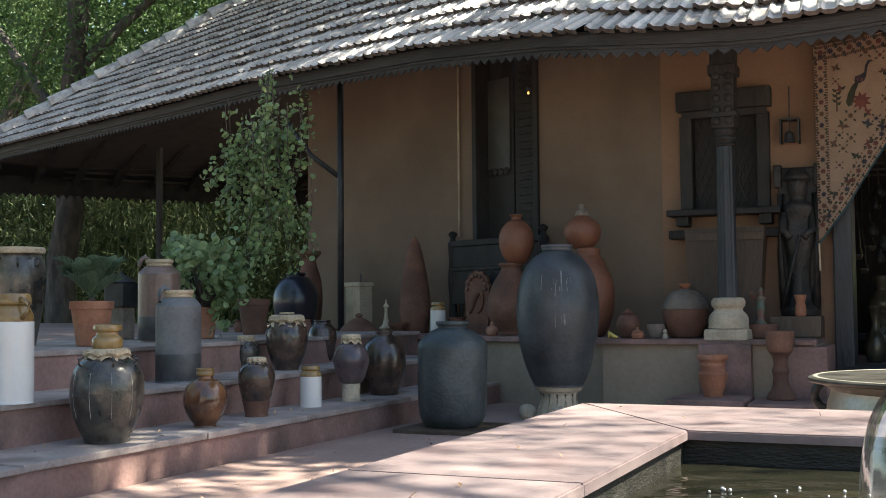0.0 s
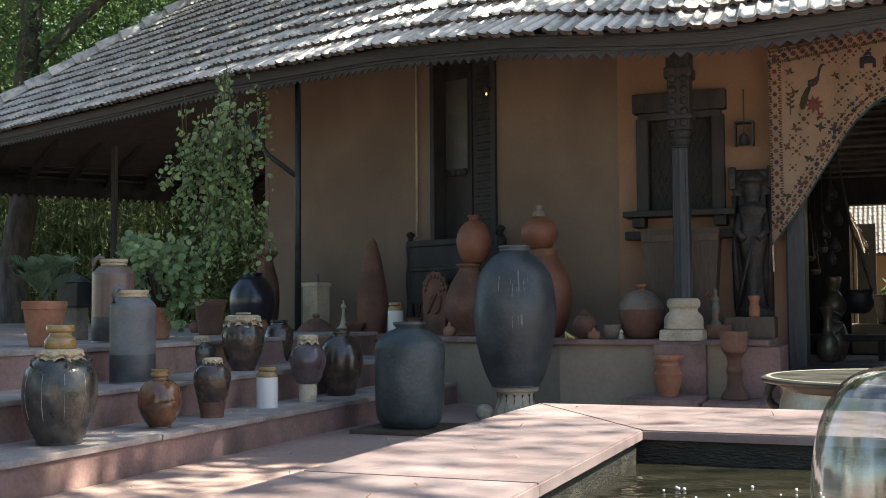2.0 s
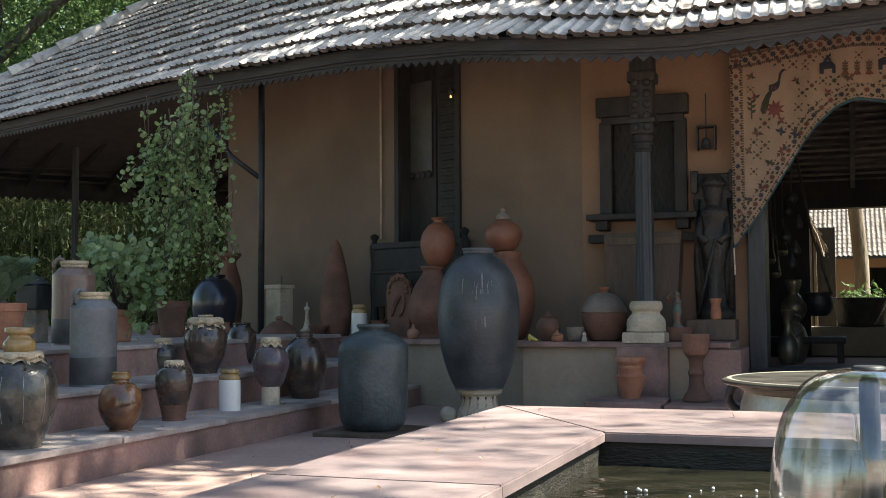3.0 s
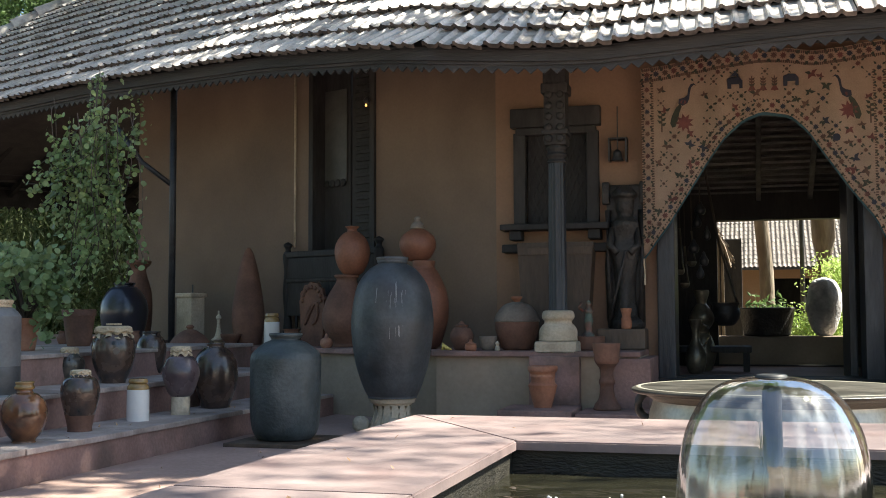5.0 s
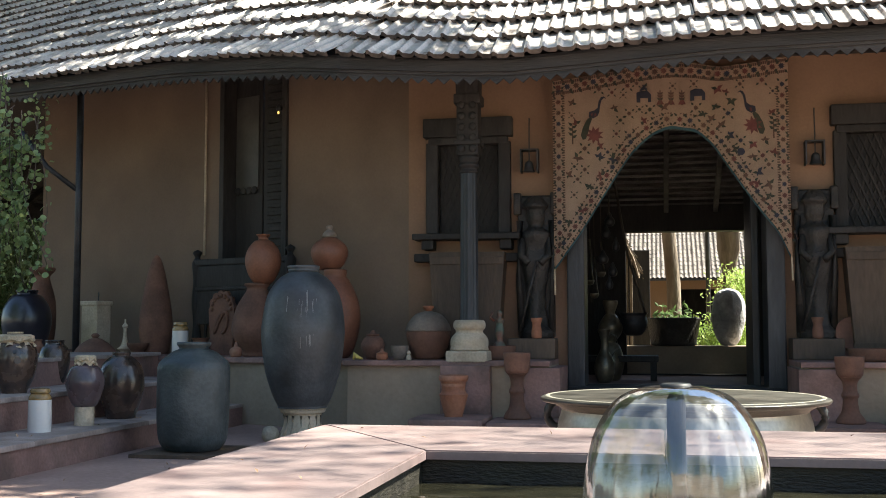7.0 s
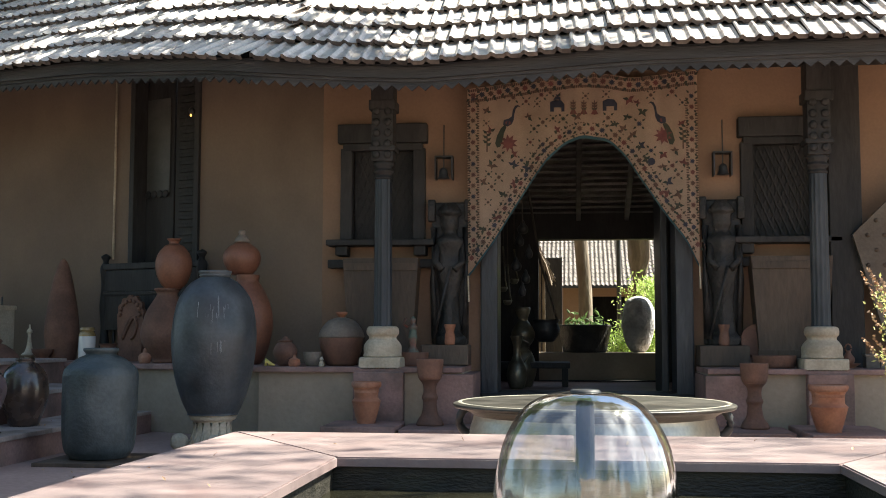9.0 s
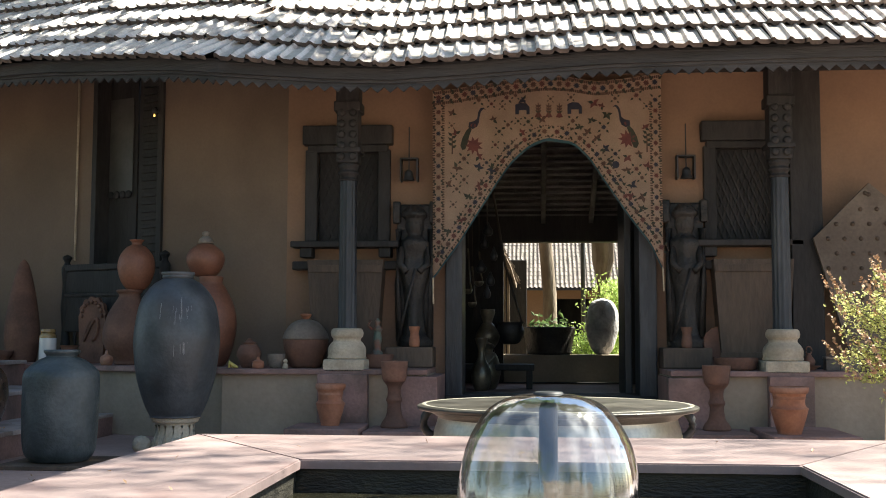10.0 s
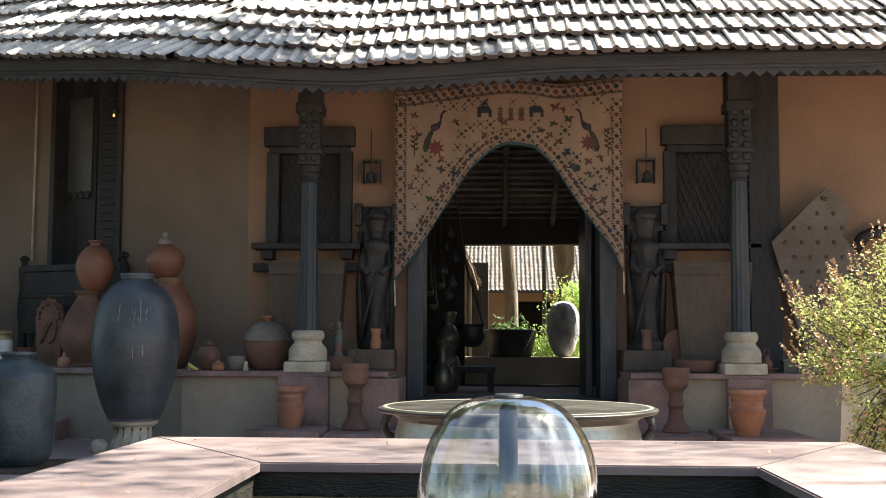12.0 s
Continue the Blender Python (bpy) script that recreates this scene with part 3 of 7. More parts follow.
# hip tiles
for i in range(20):
    run = 0.1 + i * 0.30
    corner, bend, _ = roof_row(run)
    c2, b2, _ = roof_row(run + 0.36)
    p = Vector((corner.x, corner.y, eave_z((corner + OUT * run).x) + run * math.tan(PITCH)))
    q = Vector((c2.x, c2.y, eave_z((c2 + OUT * (run + 0.36)).x) + (run + 0.36) * math.tan(PITCH)))
    bm = bmesh.new()
    n = 8
    rings = []
    rot = (q - p).to_track_quat("Y", "Z")
    for k, (rad, y) in enumerate(((0.205, 0), (0.15, (q - p).length), (0.135, (q - p).length), (0.18, 0.0))):
        rings.append([bm.verts.new(rot @ Vector((rad * math.cos(math.pi * j / n), y, rad * math.sin(math.pi * j / n) * 0.9))) for j in range(n + 1)])
    for a, b in zip(rings, rings[1:] + rings[:1]):
        for j in range(n):
            bm.faces.new((a[j], a[j + 1], b[j + 1], b[j]))
    bmesh.ops.recalc_face_normals(bm, faces=bm.faces)
    part("hip_tile", bm, ROOFTILE, roof, smooth=True, m=Matrix.Translation(p + Vector((0, 0, random.uniform(0.0, 0.03)))))

# ---- pool ----
COPE_Z = 0.38
pool = tagged(new("pool"), "square stone pool with a broad polished pink coping", "pool", kind="structure")
IN = (-0.79, 0.88, 1.35, 3.85)
OUTER = (-1.435, 1.475, 0.72, 4.80)


def cope(pts, z0, z1):
    b = bmesh.new()
    lo = [b.verts.new((x, y, z0)) for x, y in pts]
    hi = [b.verts.new((x, y, z1)) for x, y in pts]
    b.faces.new(hi)
    b.faces.new(list(reversed(lo)))
    for i in range(len(pts)):
        b.faces.new((lo[i], lo[(i + 1) % len(pts)], hi[(i + 1) % len(pts)], hi[i]))
    bmesh.ops.recalc_face_normals(b, faces=b.faces)
    bmesh.ops.bevel(b, geom=[e for e in b.edges if abs(e.verts[0].co.z - e.verts[1].co.z) < 1e-4 and e.verts[0].co.z > z0 + 0.001], offset=0.005, segments=2, affect="EDGES")
    return b


x0, x1, y0, y1 = IN
X0, X1, Y0, Y1 = OUTER
G = 0.0015
ym = 2.62
slabs = [[(X0, Y1), (x0, y1 + G), (0.02 - G, y1), (0.02 - G, Y1)], [(0.02 + G, Y1), (0.02 + G, y1), (x1, y1 + G), (X1, Y1)],
         [(X0, Y1 - 2 * G), (X0, ym + G), (x0, ym + G), (x0, y1 - G)], [(X0, ym - G), (X0, Y0), (x0, y0), (x0, ym - G)],
         [(X1, Y1 - 2 * G), (x1, y1 - G), (x1, ym + G), (X1, ym + G)], [(X1, ym - G), (x1, ym - G), (x1, y0), (X1, Y0)],
         [(X0, Y0 - G), (X1, Y0 - G), (x1, y0 - G), (x0, y0 - G)]]
for s in slabs:
    part("coping_slab", cope(s, COPE_Z - 0.032, COPE_Z), COPING, pool)
W = 0.03
for wall_box in ((X0 + W, y1 + 0.02, -0.1, X1 - W, Y1 - W, COPE_Z - 0.032), (X0 + W, Y0 + W, -0.1, x0 - 0.02, y1 + 0.02, COPE_Z - 0.032),
                 (x1 + 0.02, Y0 + W, -0.1, X1 - W, y1 + 0.02, COPE_Z - 0.032), (x0 - 0.02, Y0 + W, -0.1, x1 + 0.02, y0 - 0.02, COPE_Z - 0.032)):
    part("pool_wall", boxes(wall_box, bevel=0), POOLWALL, pool, "dark mossy pool lining")
bm = bmesh.new()
bmesh.ops.create_grid(bm, x_segments=60, y_segments=80, size=0.5)
for v in bm.verts:
    v.co = Vector((0.045 + v.co.x * 1.70, 2.6 + v.co.y * 2.53, 0.27))
    r = math.hypot(v.co.x - 0.04, v.co.y - 2.7)
    v.co.z += 0.0035 * math.sin(r * 34) * math.exp(-abs(r - 0.3) * 0.9)
setting("water", bm, WATER, "dark rippling pool water with reflections", "water", smooth=True)

# ---- pots ----
def P_(ob_name, loc, label, category="pot", group="", rz=0.0):
    return thing(ob_name, loc, label, category, group, rz)


def ring_cap(r, h, z, seed=0):
    """A gathered cloth or rope collar."""
    bm = bmesh.new()
    rings = []
    for pr, pz in ((0.80, 1.0), (1.0, 0.85), (1.04, 0.5), (0.9, 0.3), (1.08, 0.0), (0.75, 0.05)):
        ring = []
        for k in range(40):
            a = 2 * math.pi * k / 40
            w = 1 + 0.06 * math.sin(a * 11 + seed + pz * 2) * (1.2 - pz) + 0.03 * noise.noise(Vector((math.cos(a) * 3, math.sin(a) * 3, pz + seed)))
            ring.append(bm.verts.new((pr * r * w * math.cos(a), pr * r * w * math.sin(a), z + h * pz + 0.012 * math.sin(a * 7 + seed) * (1 - pz))))
        rings.append(ring)
    for a, b in zip(rings, rings[1:]):
        for k in range(40):
            bm.faces.new((b[k], b[(k + 1) % 40], a[(k + 1) % 40], a[k]))
    bm.faces.new(rings[0])
    bmesh.ops.recalc_face_normals(bm, faces=bm.faces)
    return bm


def lug(r, z, a, size=0.02):
    c = Vector((r * math.cos(a), r * math.sin(a), z))
    o = Vector((math.cos(a), math.sin(a), 0))
    return tube([c - o * 0.01 + Vector((0, 0, -size)), c + o * size, c + o * size * 1.1 + Vector((0, 0, size)), c - o * 0.005 + Vector((0, 0, size * 1.6))], size * 0.32, 7)


# each: radius, height and place by its foot
# large olive jar with a neck jar set in its mouth
t = P_("storage_jar", (-3.63, 4.31, 0.174), "large olive-brown glazed jar with a smaller jar in its mouth", "jar")
jar_body = part("body", lathe([(0.0, 0.0), (0.56, 0.0), (0.62, 0.05), (0.86, 0.28), (1.0, 0.55), (0.93, 0.80), (0.70, 0.93), (0.52, 0.97), (0.50, 1.0)], 0.172, 0.415, 48, wobble=0.02), OLIVEGLAZE, t, smooth=True)
part("cloth_collar", ring_cap(0.105, 0.05, 0.395, 1), CLOTHCAP, t, "gathered beige cloth collar")
part("neck_jar", lathe([(0.6, 0), (0.95, 0.12), (1.0, 0.45), (0.75, 0.62), (0.70, 0.72), (0.9, 0.78), (0.92, 0.9), (0.80, 1.0), (0.0, 1.0)], 0.072, 0.13, 32), MUSTARD, t, "mustard and brown neck", smooth=True)
t.children[-1].matrix_basis = pose(0, 0, 0.428)
for a in (0.3, 2.9, 4.4, 5.6):
    part("lug", lug(0.130, 0.375, a), OLIVEGLAZE, jar_body, smooth=True)
# small amber jar
t = P_("storage_jar", (-3.61, 5.07, 0.174), "small round amber-brown glazed jar catching a patch of sun", "jar")
part("body", lathe([(0, 0), (0.52, 0), (0.50, 0.04), (0.78, 0.18), (1.0, 0.42), (0.92, 0.66), (0.62, 0.80), (0.38, 0.84), (0.36, 0.9), (0.42, 0.92)], 0.115, 0.305, 40), BROWNGLAZE, t, smooth=True)
part("rim", lathe([(0.30, 0), (1, 0.0), (1.08, 0.35), (0.95, 0.6), (1.0, 1.0), (0, 1.0)], 0.046, 0.04, 28), MUSTARD, t, "mustard rim", smooth=True)
t.children[-1].matrix_basis = pose(0, 0, 0.272)
# dark jar with a bare clay foot
t = P_("storage_jar", (-3.66, 5.65, 0.174), "dark glazed jar with a bare brown foot and beige rim", "jar")
part("body", lathe([(0.70, 0.26), (0.80, 0.32), (1.0, 0.60), (0.98, 0.76), (0.80, 0.88), (0.55, 0.92), (0.5, 0.95)], 0.107, 0.335, 40), DARKGLAZE, t, smooth=True)
part("foot", lathe([(0, 0), (0.60, 0), (0.62, 0.05), (0.70, 0.20), (0.775, 0.30)], 0.107, 0.335, 40, wobble=0.03), TERRADARK, t, "bare brown clay foot", smooth=True)
part("cloth_collar", ring_cap(0.055, 0.036, 0.31, 2), CLOTHCAP, t, "beige cloth-bound rim")


def pickle_jar(loc, r, h, label):
    q = P_("pickle_jar", loc, label, "jar", "white pickle jars")
    part("body", lathe([(0, 0), (0.95, 0), (1.0, 0.02), (1.0, 0.35), (0.99, 0.70), (0.97, 0.74)], r, h, 36), WHITEGLAZE, q, smooth=True)
    part("shoulder", lathe([(0.972, 0.735), (0.96, 0.80), (0.80, 0.87), (0.70, 0.90)], r, h, 36), MUSTARD, q, "mustard-brown glazed shoulder", smooth=True)
    part("lid", lathe([(0.70, 0.895), (0.84, 0.90), (0.86, 0.94), (0.80, 0.985), (0.70, 1.0), (0.0, 1.0)], r, h, 36), MUSTARD, q, "brown lid", smooth=True)
    return q


for a in (-0.15, -0.75, -1.35, -1.95, -2.55):
    jar = [o for o in bpy.data.objects if o.name == "storage_jar"][0]
    part("pale_seam", tube([(0.172 * rr * math.cos(a), 0.172 * rr * math.sin(a), 0.415 * zz) for rr, zz in ((0.895, 0.30), (0.97, 0.42), (1.012, 0.56), (0.99, 0.70), (0.93, 0.81))], 0.0009, 5), GREYSTONE, jar, "pale vertical seam")


pickle_jar((-3.68, 6.31, 0.174), 0.069, 0.262, "small white ceramic jar with a mustard shoulder")
pickle_jar((-4.24, 9.61, PLINTH_Z), 0.074, 0.305, "white ceramic jar with a mustard top on the plinth")
q = pickle_jar((-3.93, 4.01, 0.38), 0.098, 0.50, "tall white ceramic jar with a mustard shoulder and handle")
part("handle", tube([(0.085 + 0.012 * 0, -0.03, 0.385), (0.125, -0.03, 0.42), (0.125, -0.03, 0.455), (0.075, -0.03, 0.475)], 0.012, 10), MUSTARD, q, smooth=True)
# jar on a pale foot
t = P_("storage_jar", (-3.64, 6.78, 0.174), "round purple-grey glazed jar on a pale foot with tied cloth", "jar")
part("body", lathe([(0.5, 0.27), (0.72, 0.34), (0.98, 0.56), (0.97, 0.68), (0.75, 0.82), (0.50, 0.87), (0.45, 0.9)], 0.122, 0.45, 40), PURPLEGLAZE, t, smooth=True)
part("foot", lathe([(0, 0), (0.95, 0), (1.0, 0.1), (0.98, 0.9), (0.9, 1.0)], 0.062, 0.125, 32), CREAMSTONE, t, "pale cylindrical foot", smooth=True)
part("cloth_collar", ring_cap(0.066, 0.06, 0.392, 3), CLOTHCAP, t, "tied beige cloth cover")
# dark round jars
t = P_("storage_jar", (-3.68, 7.36, 0.174), "round dark brown jar with a narrow mouth", "jar")
part("body", lathe([(0, 0), (0.55, 0), (0.70, 0.10), (0.95, 0.36), (1.0, 0.58), (0.85, 0.80), (0.50, 0.93), (0.38, 0.95), (0.40, 1.0), (0.32, 1.0), (0.28, 0.93), (0, 0.9)], 0.158, 0.455, 44), DARKGLAZE, t, smooth=True)
t = P_("storage_jar", (-4.10, 6.71, 0.38), "dark brown round jar with a hole and tied cloth", "jar")
part("body", lathe([(0, 0), (0.52, 0), (0.60, 0.06), (0.88, 0.30), (1.0, 0.56), (0.96, 0.76), (0.78, 0.90), (0.6, 0.95)], 0.142, 0.36, 44), DARKGLAZE, t, smooth=True)
part("cloth_collar", ring_cap(0.118, 0.075, 0.305, 4), CLOTHCAP, t, "beige cloth cover tied over the mouth")
part("mouth_disc", lathe([(0, 0), (1, 0), (1, 1), (0, 1)], 0.05, 0.012, 24, smooth=False), CLOTHCAP, t, m=pose(0, 0, 0.385))
va = math.atan2(-6.71, 4.10)
part("bare_patch", lathe([(0, 0), (1, 0), (0.9, 1), (0, 1)], 0.024, 0.004, 9, smooth=False, wobble=0.5), CLAYGREY, t, "pale chipped patch", m=Matrix.Translation((0.141 * math.cos(va + 0.14), 0.141 * math.sin(va + 0.14), 0.215)) @ Vector((math.cos(va + 0.14), math.sin(va + 0.14), 0.02)).to_track_quat("Z", "Y").to_matrix().to_4x4())
part("spout_hole", lathe([(0, 0), (1, 0), (1, 1), (0, 1)], 0.013, 0.006, 16, smooth=False), IRON, t, "black spout hole", m=Matrix.Translation((0.138 * math.cos(va), 0.138 * math.sin(va), 0.268)) @ Vector((math.cos(va), math.sin(va), 0.35)).to_track_quat("Z", "Y").to_matrix().to_4x4())
t = P_("storage_jar", (-4.38, 6.63, 0.38), "small grey-brown lugged jar with a cloth-tied neck", "jar")
part("body", lathe([(0, 0), (0.6, 0), (0.7, 0.08), (0.98, 0.45), (0.92, 0.68), (0.62, 0.82), (0.50, 0.85)], 0.102, 0.235, 36), OLIVEGLAZE, t, smooth=True)
part("cloth_collar", ring_cap(0.056, 0.05, 0.19, 5), CLOTHCAP, t, "tied beige cloth cover")
for a in (-0.2, -1.0, -2.0, 2.2):
    part("lug", lug(0.088, 0.16, a, 0.014), OLIVEGLAZE, t, smooth=True)
t = P_("storage_jar", (-4.44, 7.80, 0.38), "dark glazed jar with a bluish drip", "jar")
part("body", lathe([(0, 0), (0.6, 0), (0.9, 0.35), (1.0, 0.62), (0.85, 0.82), (0.6, 0.92), (0.62, 1.0), (0.5, 1.0), (0.45, 0.92), (0, 0.9)], 0.114, 0.328, 36), DARKGLAZE, t, smooth=True)


DARKBASE = material("dark_dipped_glaze", (0.045, 0.045, 0.047), (0.085, 0.085, 0.088), 7.0, 0.4, 0.06, 50)


def flagon(loc, r, h, mat, rim, label, rz=0):
    q = P_("stoneware_flagon", loc, label, "jar", "stoneware flagons", rz)
    part("body", lathe([(0, 0), (0.96, 0), (1.0, 0.015), (1.0, 0.40), (1.0, 0.78), (0.96, 0.84), (0.72, 0.905), (0.58, 0.92)], r, h, 44), mat, q, smooth=True)
    part("rim", lathe([(0.56, 0.915), (0.62, 0.93), (0.60, 0.95), (0.66, 0.965), (0.66, 0.995), (0.58, 1.0), (0.0, 0.985)], r, h, 36), rim, q, "tan ringed neck", smooth=True)
    part("handle", tube([(-r * 0.90, 0, h * 0.86), (-r * 0.93, 0, h * 0.94), (-r * 0.85, 0, h * 1.0), (-r * 0.68, 0, h * 1.03), (-r * 0.52, 0, h * 1.01), (-r * 0.46, 0, h * 0.95), (-r * 0.46, 0, h * 0.90)], 0.015, 10), mat, q, smooth=True)
    part("dipped_base", lathe([(0.965, 0.001), (1.006, 0.016), (1.006, 0.30), (1.001, 0.305)], r, h, 44, smooth=False), DARKBASE, q, "darker dipped glaze round the base", smooth=True)
    return q


flagon((-4.09, 5.48, 0.38), 0.131, 0.535, GREYJAR, CLOTHCAP, "tall grey stoneware flagon with a loop handle", 62)
flagon((-4.86, 6.30, 0.586), 0.141, 0.555, BROWNJAR, CLOTHCAP, "tall brown stoneware flagon with a loop handle", 45)
t = P_("storage_jar", (-5.18, 5.35, 0.586), "big mottled brown glazed jar with lugs and a pale rim", "jar")
jar_body = part("body", lathe([(0, 0), (0.58, 0), (0.66, 0.06), (0.92, 0.45), (1.0, 0.68), (0.94, 0.86), (0.80, 0.93), (0.78, 0.95)], 0.155, 0.60, 44), OLIVEGLAZE, t, smooth=True)
part("rim", lathe([(0.7, 0), (0.95, 0), (1.0, 0.35), (0.98, 0.9), (0.8, 1.0), (0.0, 0.9)], 0.147, 0.04, 36), CLOTHCAP, t, "pale thick rim", smooth=True)
t.children[-1].matrix_basis = pose(0, 0, 0.565)
for a in (-0.1, -0.9, -1.7):
    part("lug", lug(0.150, 0.50, a, 0.022), OLIVEGLAZE, jar_body, smooth=True)


def planter(loc, r, h, mat, label):
    q = P_("planter", loc, label, "plant pot", "terracotta planters")
    part("body", lathe([(0, 0), (0.66, 0), (0.68, 0.02), (0.93, 0.80), (0.94, 0.82), (1.0, 0.825), (1.01, 0.98), (0.97, 1.0), (0.9, 0.985), (0.88, 0.9)], r, h, 40, smooth=False), mat, q, smooth=False)
    part("soil", lathe([(0, 0), (1, 0), (0.9, 0.5), (0, 1)], r * 0.89, 0.02, 20), EARTH, q, "dark potting soil", m=pose(0, 0, h * 0.89))
    return q


planter((-4.69, 5.43, 0.586), 0.130, 0.27, TERRA, "terracotta pot with white bloom holding a cycad")
planter((-4.97, 6.97, 0.586), 0.107, 0.23, TERRA, "pale terracotta pot holding a round-leaved shrub")
planter((-5.30, 8.15, 0.586), 0.135, 0.30, TERRADARK, "brown terracotta pot under the hanging vine")

# big black jar on a carved stone base
t = P_("great_jar", (-2.47, 7.70, 0.24), "very large blue-black clay jar with white drip stains", "jar")
jar_body = part("body", lathe([(0, 0), (0.56, 0), (0.60, 0.015), (0.74, 0.10), (0.91, 0.27), (1.0, 0.48), (0.985, 0.62), (0.87, 0.79), (0.62, 0.90), (0.40, 0.945), (0.35, 0.955)], 0.292, 1.0, 64, wobble=0.012), BLACKPOT, t, smooth=True)
part("rim", lathe([(0.33, 0.95), (0.375, 0.965), (0.37, 0.975), (0.39, 0.985), (0.39, 0.997), (0.36, 1.0), (0.32, 0.995), (0.29, 0.95)], 0.292, 1.0, 48), BLACKPOT, t, smooth=True)
random.seed(21)
for k in range(34):
    a = math.atan2(-7.70, 2.47) + random.gauss(0.08, 0.20)
    z0 = random.uniform(0.42, 0.68)
    z1 = z0 + random.uniform(0.03, 0.16)
    pts = []
    for i in range(5):
        z = z0 + (z1 - z0) * i / 4
        rr = 1.003 * (1.0 - 0.35 * max(z - 0.5, 0) ** 2 * 4.2)
        pts.append((0.292 * rr * math.cos(a), 0.292 * rr * math.sin(a), z))
    part("drip_stain", tube(pts, random.uniform(0.0006, 0.0015), 5), GREYSTONE, jar_body, "pale dried drip")
t = P_("stone_pedestal", (-2.47, 7.70, 0.0), "worn cream carved stone base with scroll feet", "pedestal")
drum = part("drum", lathe([(0, 0), (1.05, 0), (1.05, 0.1), (0.86, 0.28), (0.78, 0.6), (0.80, 0.82), (0.92, 0.86), (0.96, 0.93), (0.92, 1.0), (0, 1.0)], 0.165, 0.24, 40, wobble=0.05), CREAMSTONE, t, smooth=True)
for k in range(14):
    a = 2 * math.pi * k / 14
    part("flute", tube([(0.150 * math.cos(a), 0.150 * math.sin(a), 0.05), (0.126 * math.cos(a), 0.126 * math.sin(a), 0.11), (0.128 * math.cos(a), 0.128 * math.sin(a), 0.19)], [0.016, 0.013, 0.009], 7), CREAMSTONE, drum, smooth=True)
for a in (-2.75, -1.2, 0.4, 2.0):
    bm = lathe([(0, -1), (0.7, -0.8), (1, 0), (0.7, 0.8), (0, 1)], 0.06, 0.055, 16, wobble=0.2)
    part("scroll_foot", bm, CREAMSTONE, t, smooth=True, m=pose(0.225 * math.cos(a), 0.225 * math.sin(a), 0.055, 0, 90, math.degrees(a) + 90))

# slate pot on its tray
t = P_("great_jar", (-2.93, 6.86, 0.025), "stout slate-green clay jar with a flat shoulder and broad rim", "jar")
part("body", lathe([(0, 0), (0.66, 0), (0.80, 0.025), (0.93, 0.10), (0.985, 0.30), (1.0, 0.70), (0.98, 0.78), (0.90, 0.83), (0.62, 0.905), (0.42, 0.935), (0.40, 0.95)], 0.230, 0.685, 56, wobble=0.012), SLATEPOT, t, smooth=True)
part("rim", lathe([(0.38, 0.93), (0.42, 0.955), (0.47, 0.975), (0.47, 0.995), (0.43, 1.0), (0.36, 0.99), (0.33, 0.93)], 0.230, 0.685, 40), SLATEPOT, t, smooth=True)
tagged(obj("floor_slab", boxes((-3.22, 6.55, 0.0, -2.55, 7.18, 0.024), bevel=0.004), BROWNWOOD), "thin dark slab under the slate jar", "slab")

# things along the turned wall, on the plinth
def at_wing(x, y):
    return (x, y, PLINTH_Z + 0.002)


t = P_("water_pot", at_wing(-3.46, 9.46), "large brown terracotta water pot with a sooty foot", "pot")
part("body", lathe([(0, 0), (0.5, 0), (0.58, 0.06), (0.92, 0.24), (1.0, 0.42), (0.80, 0.68), (0.45, 0.88), (0.42, 0.94), (0.50, 0.97), (0.46, 1.0), (0, 1.0)], 0.218, 0.64, 48), TERRADARK, t, smooth=True)
t = P_("water_pot", (-3.40, 9.44, 1.19), "round polished terracotta pot stacked on a larger one", "pot")
part("body", lathe([(0, 0), (0.45, 0.0), (0.80, 0.16), (1.0, 0.42), (0.90, 0.66), (0.55, 0.84), (0.30, 0.89), (0.28, 0.94), (0.38, 0.98), (0.36, 1.0), (0, 0.99)], 0.157, 0.43, 44), TERRAORANGE, t, smooth=True)
t = P_("water_pot", at_wing(-2.62, 9.02), "large orange terracotta water pot behind the great jar", "pot")
part("body", lathe([(0, 0), (0.5, 0), (0.80, 0.14), (1.0, 0.42), (0.90, 0.66), (0.58, 0.86), (0.44, 0.92), (0.46, 0.97), (0.42, 1.0), (0, 1.0)], 0.21, 0.73, 48), TERRAORANGE, t, smooth=True)
t = P_("water_pot", (-2.68, 9.05, 1.283), "orange terracotta pot with a grey knobbed lid, stacked", "pot")
part("body", lathe([(0, 0), (0.5, 0), (0.86, 0.18), (1.0, 0.38), (0.85, 0.56), (0.5, 0.68), (0.32, 0.72)], 0.156, 0.37, 44), TERRAORANGE, t, smooth=True)
part("lid", lathe([(0.32, 0.72), (0.40, 0.74), (0.34, 0.82), (0.26, 0.86), (0.16, 0.90), (0.20, 0.96), (0.10, 1.0), (0, 1.0)], 0.156, 0.37, 32), CLAYGREY, t, "grey clay knobbed lid", smooth=True)
t = P_("clay_cone", at_wing(-4.72, 10.13), "tall pointed dark red terracotta vessel", "vessel")
part("body", lathe([(0, 0), (0.74, 0), (0.86, 0.06), (1.0, 0.25), (0.92, 0.45), (0.62, 0.74), (0.34, 0.92), (0.16, 0.98), (0, 1.0)], 0.158, 0.95, 40), TERRADARK, t, smooth=True)
t = P_("dark_jar", at_wing(-6.08, 10.14), "large glossy blue-black round jar behind the vine", "jar")
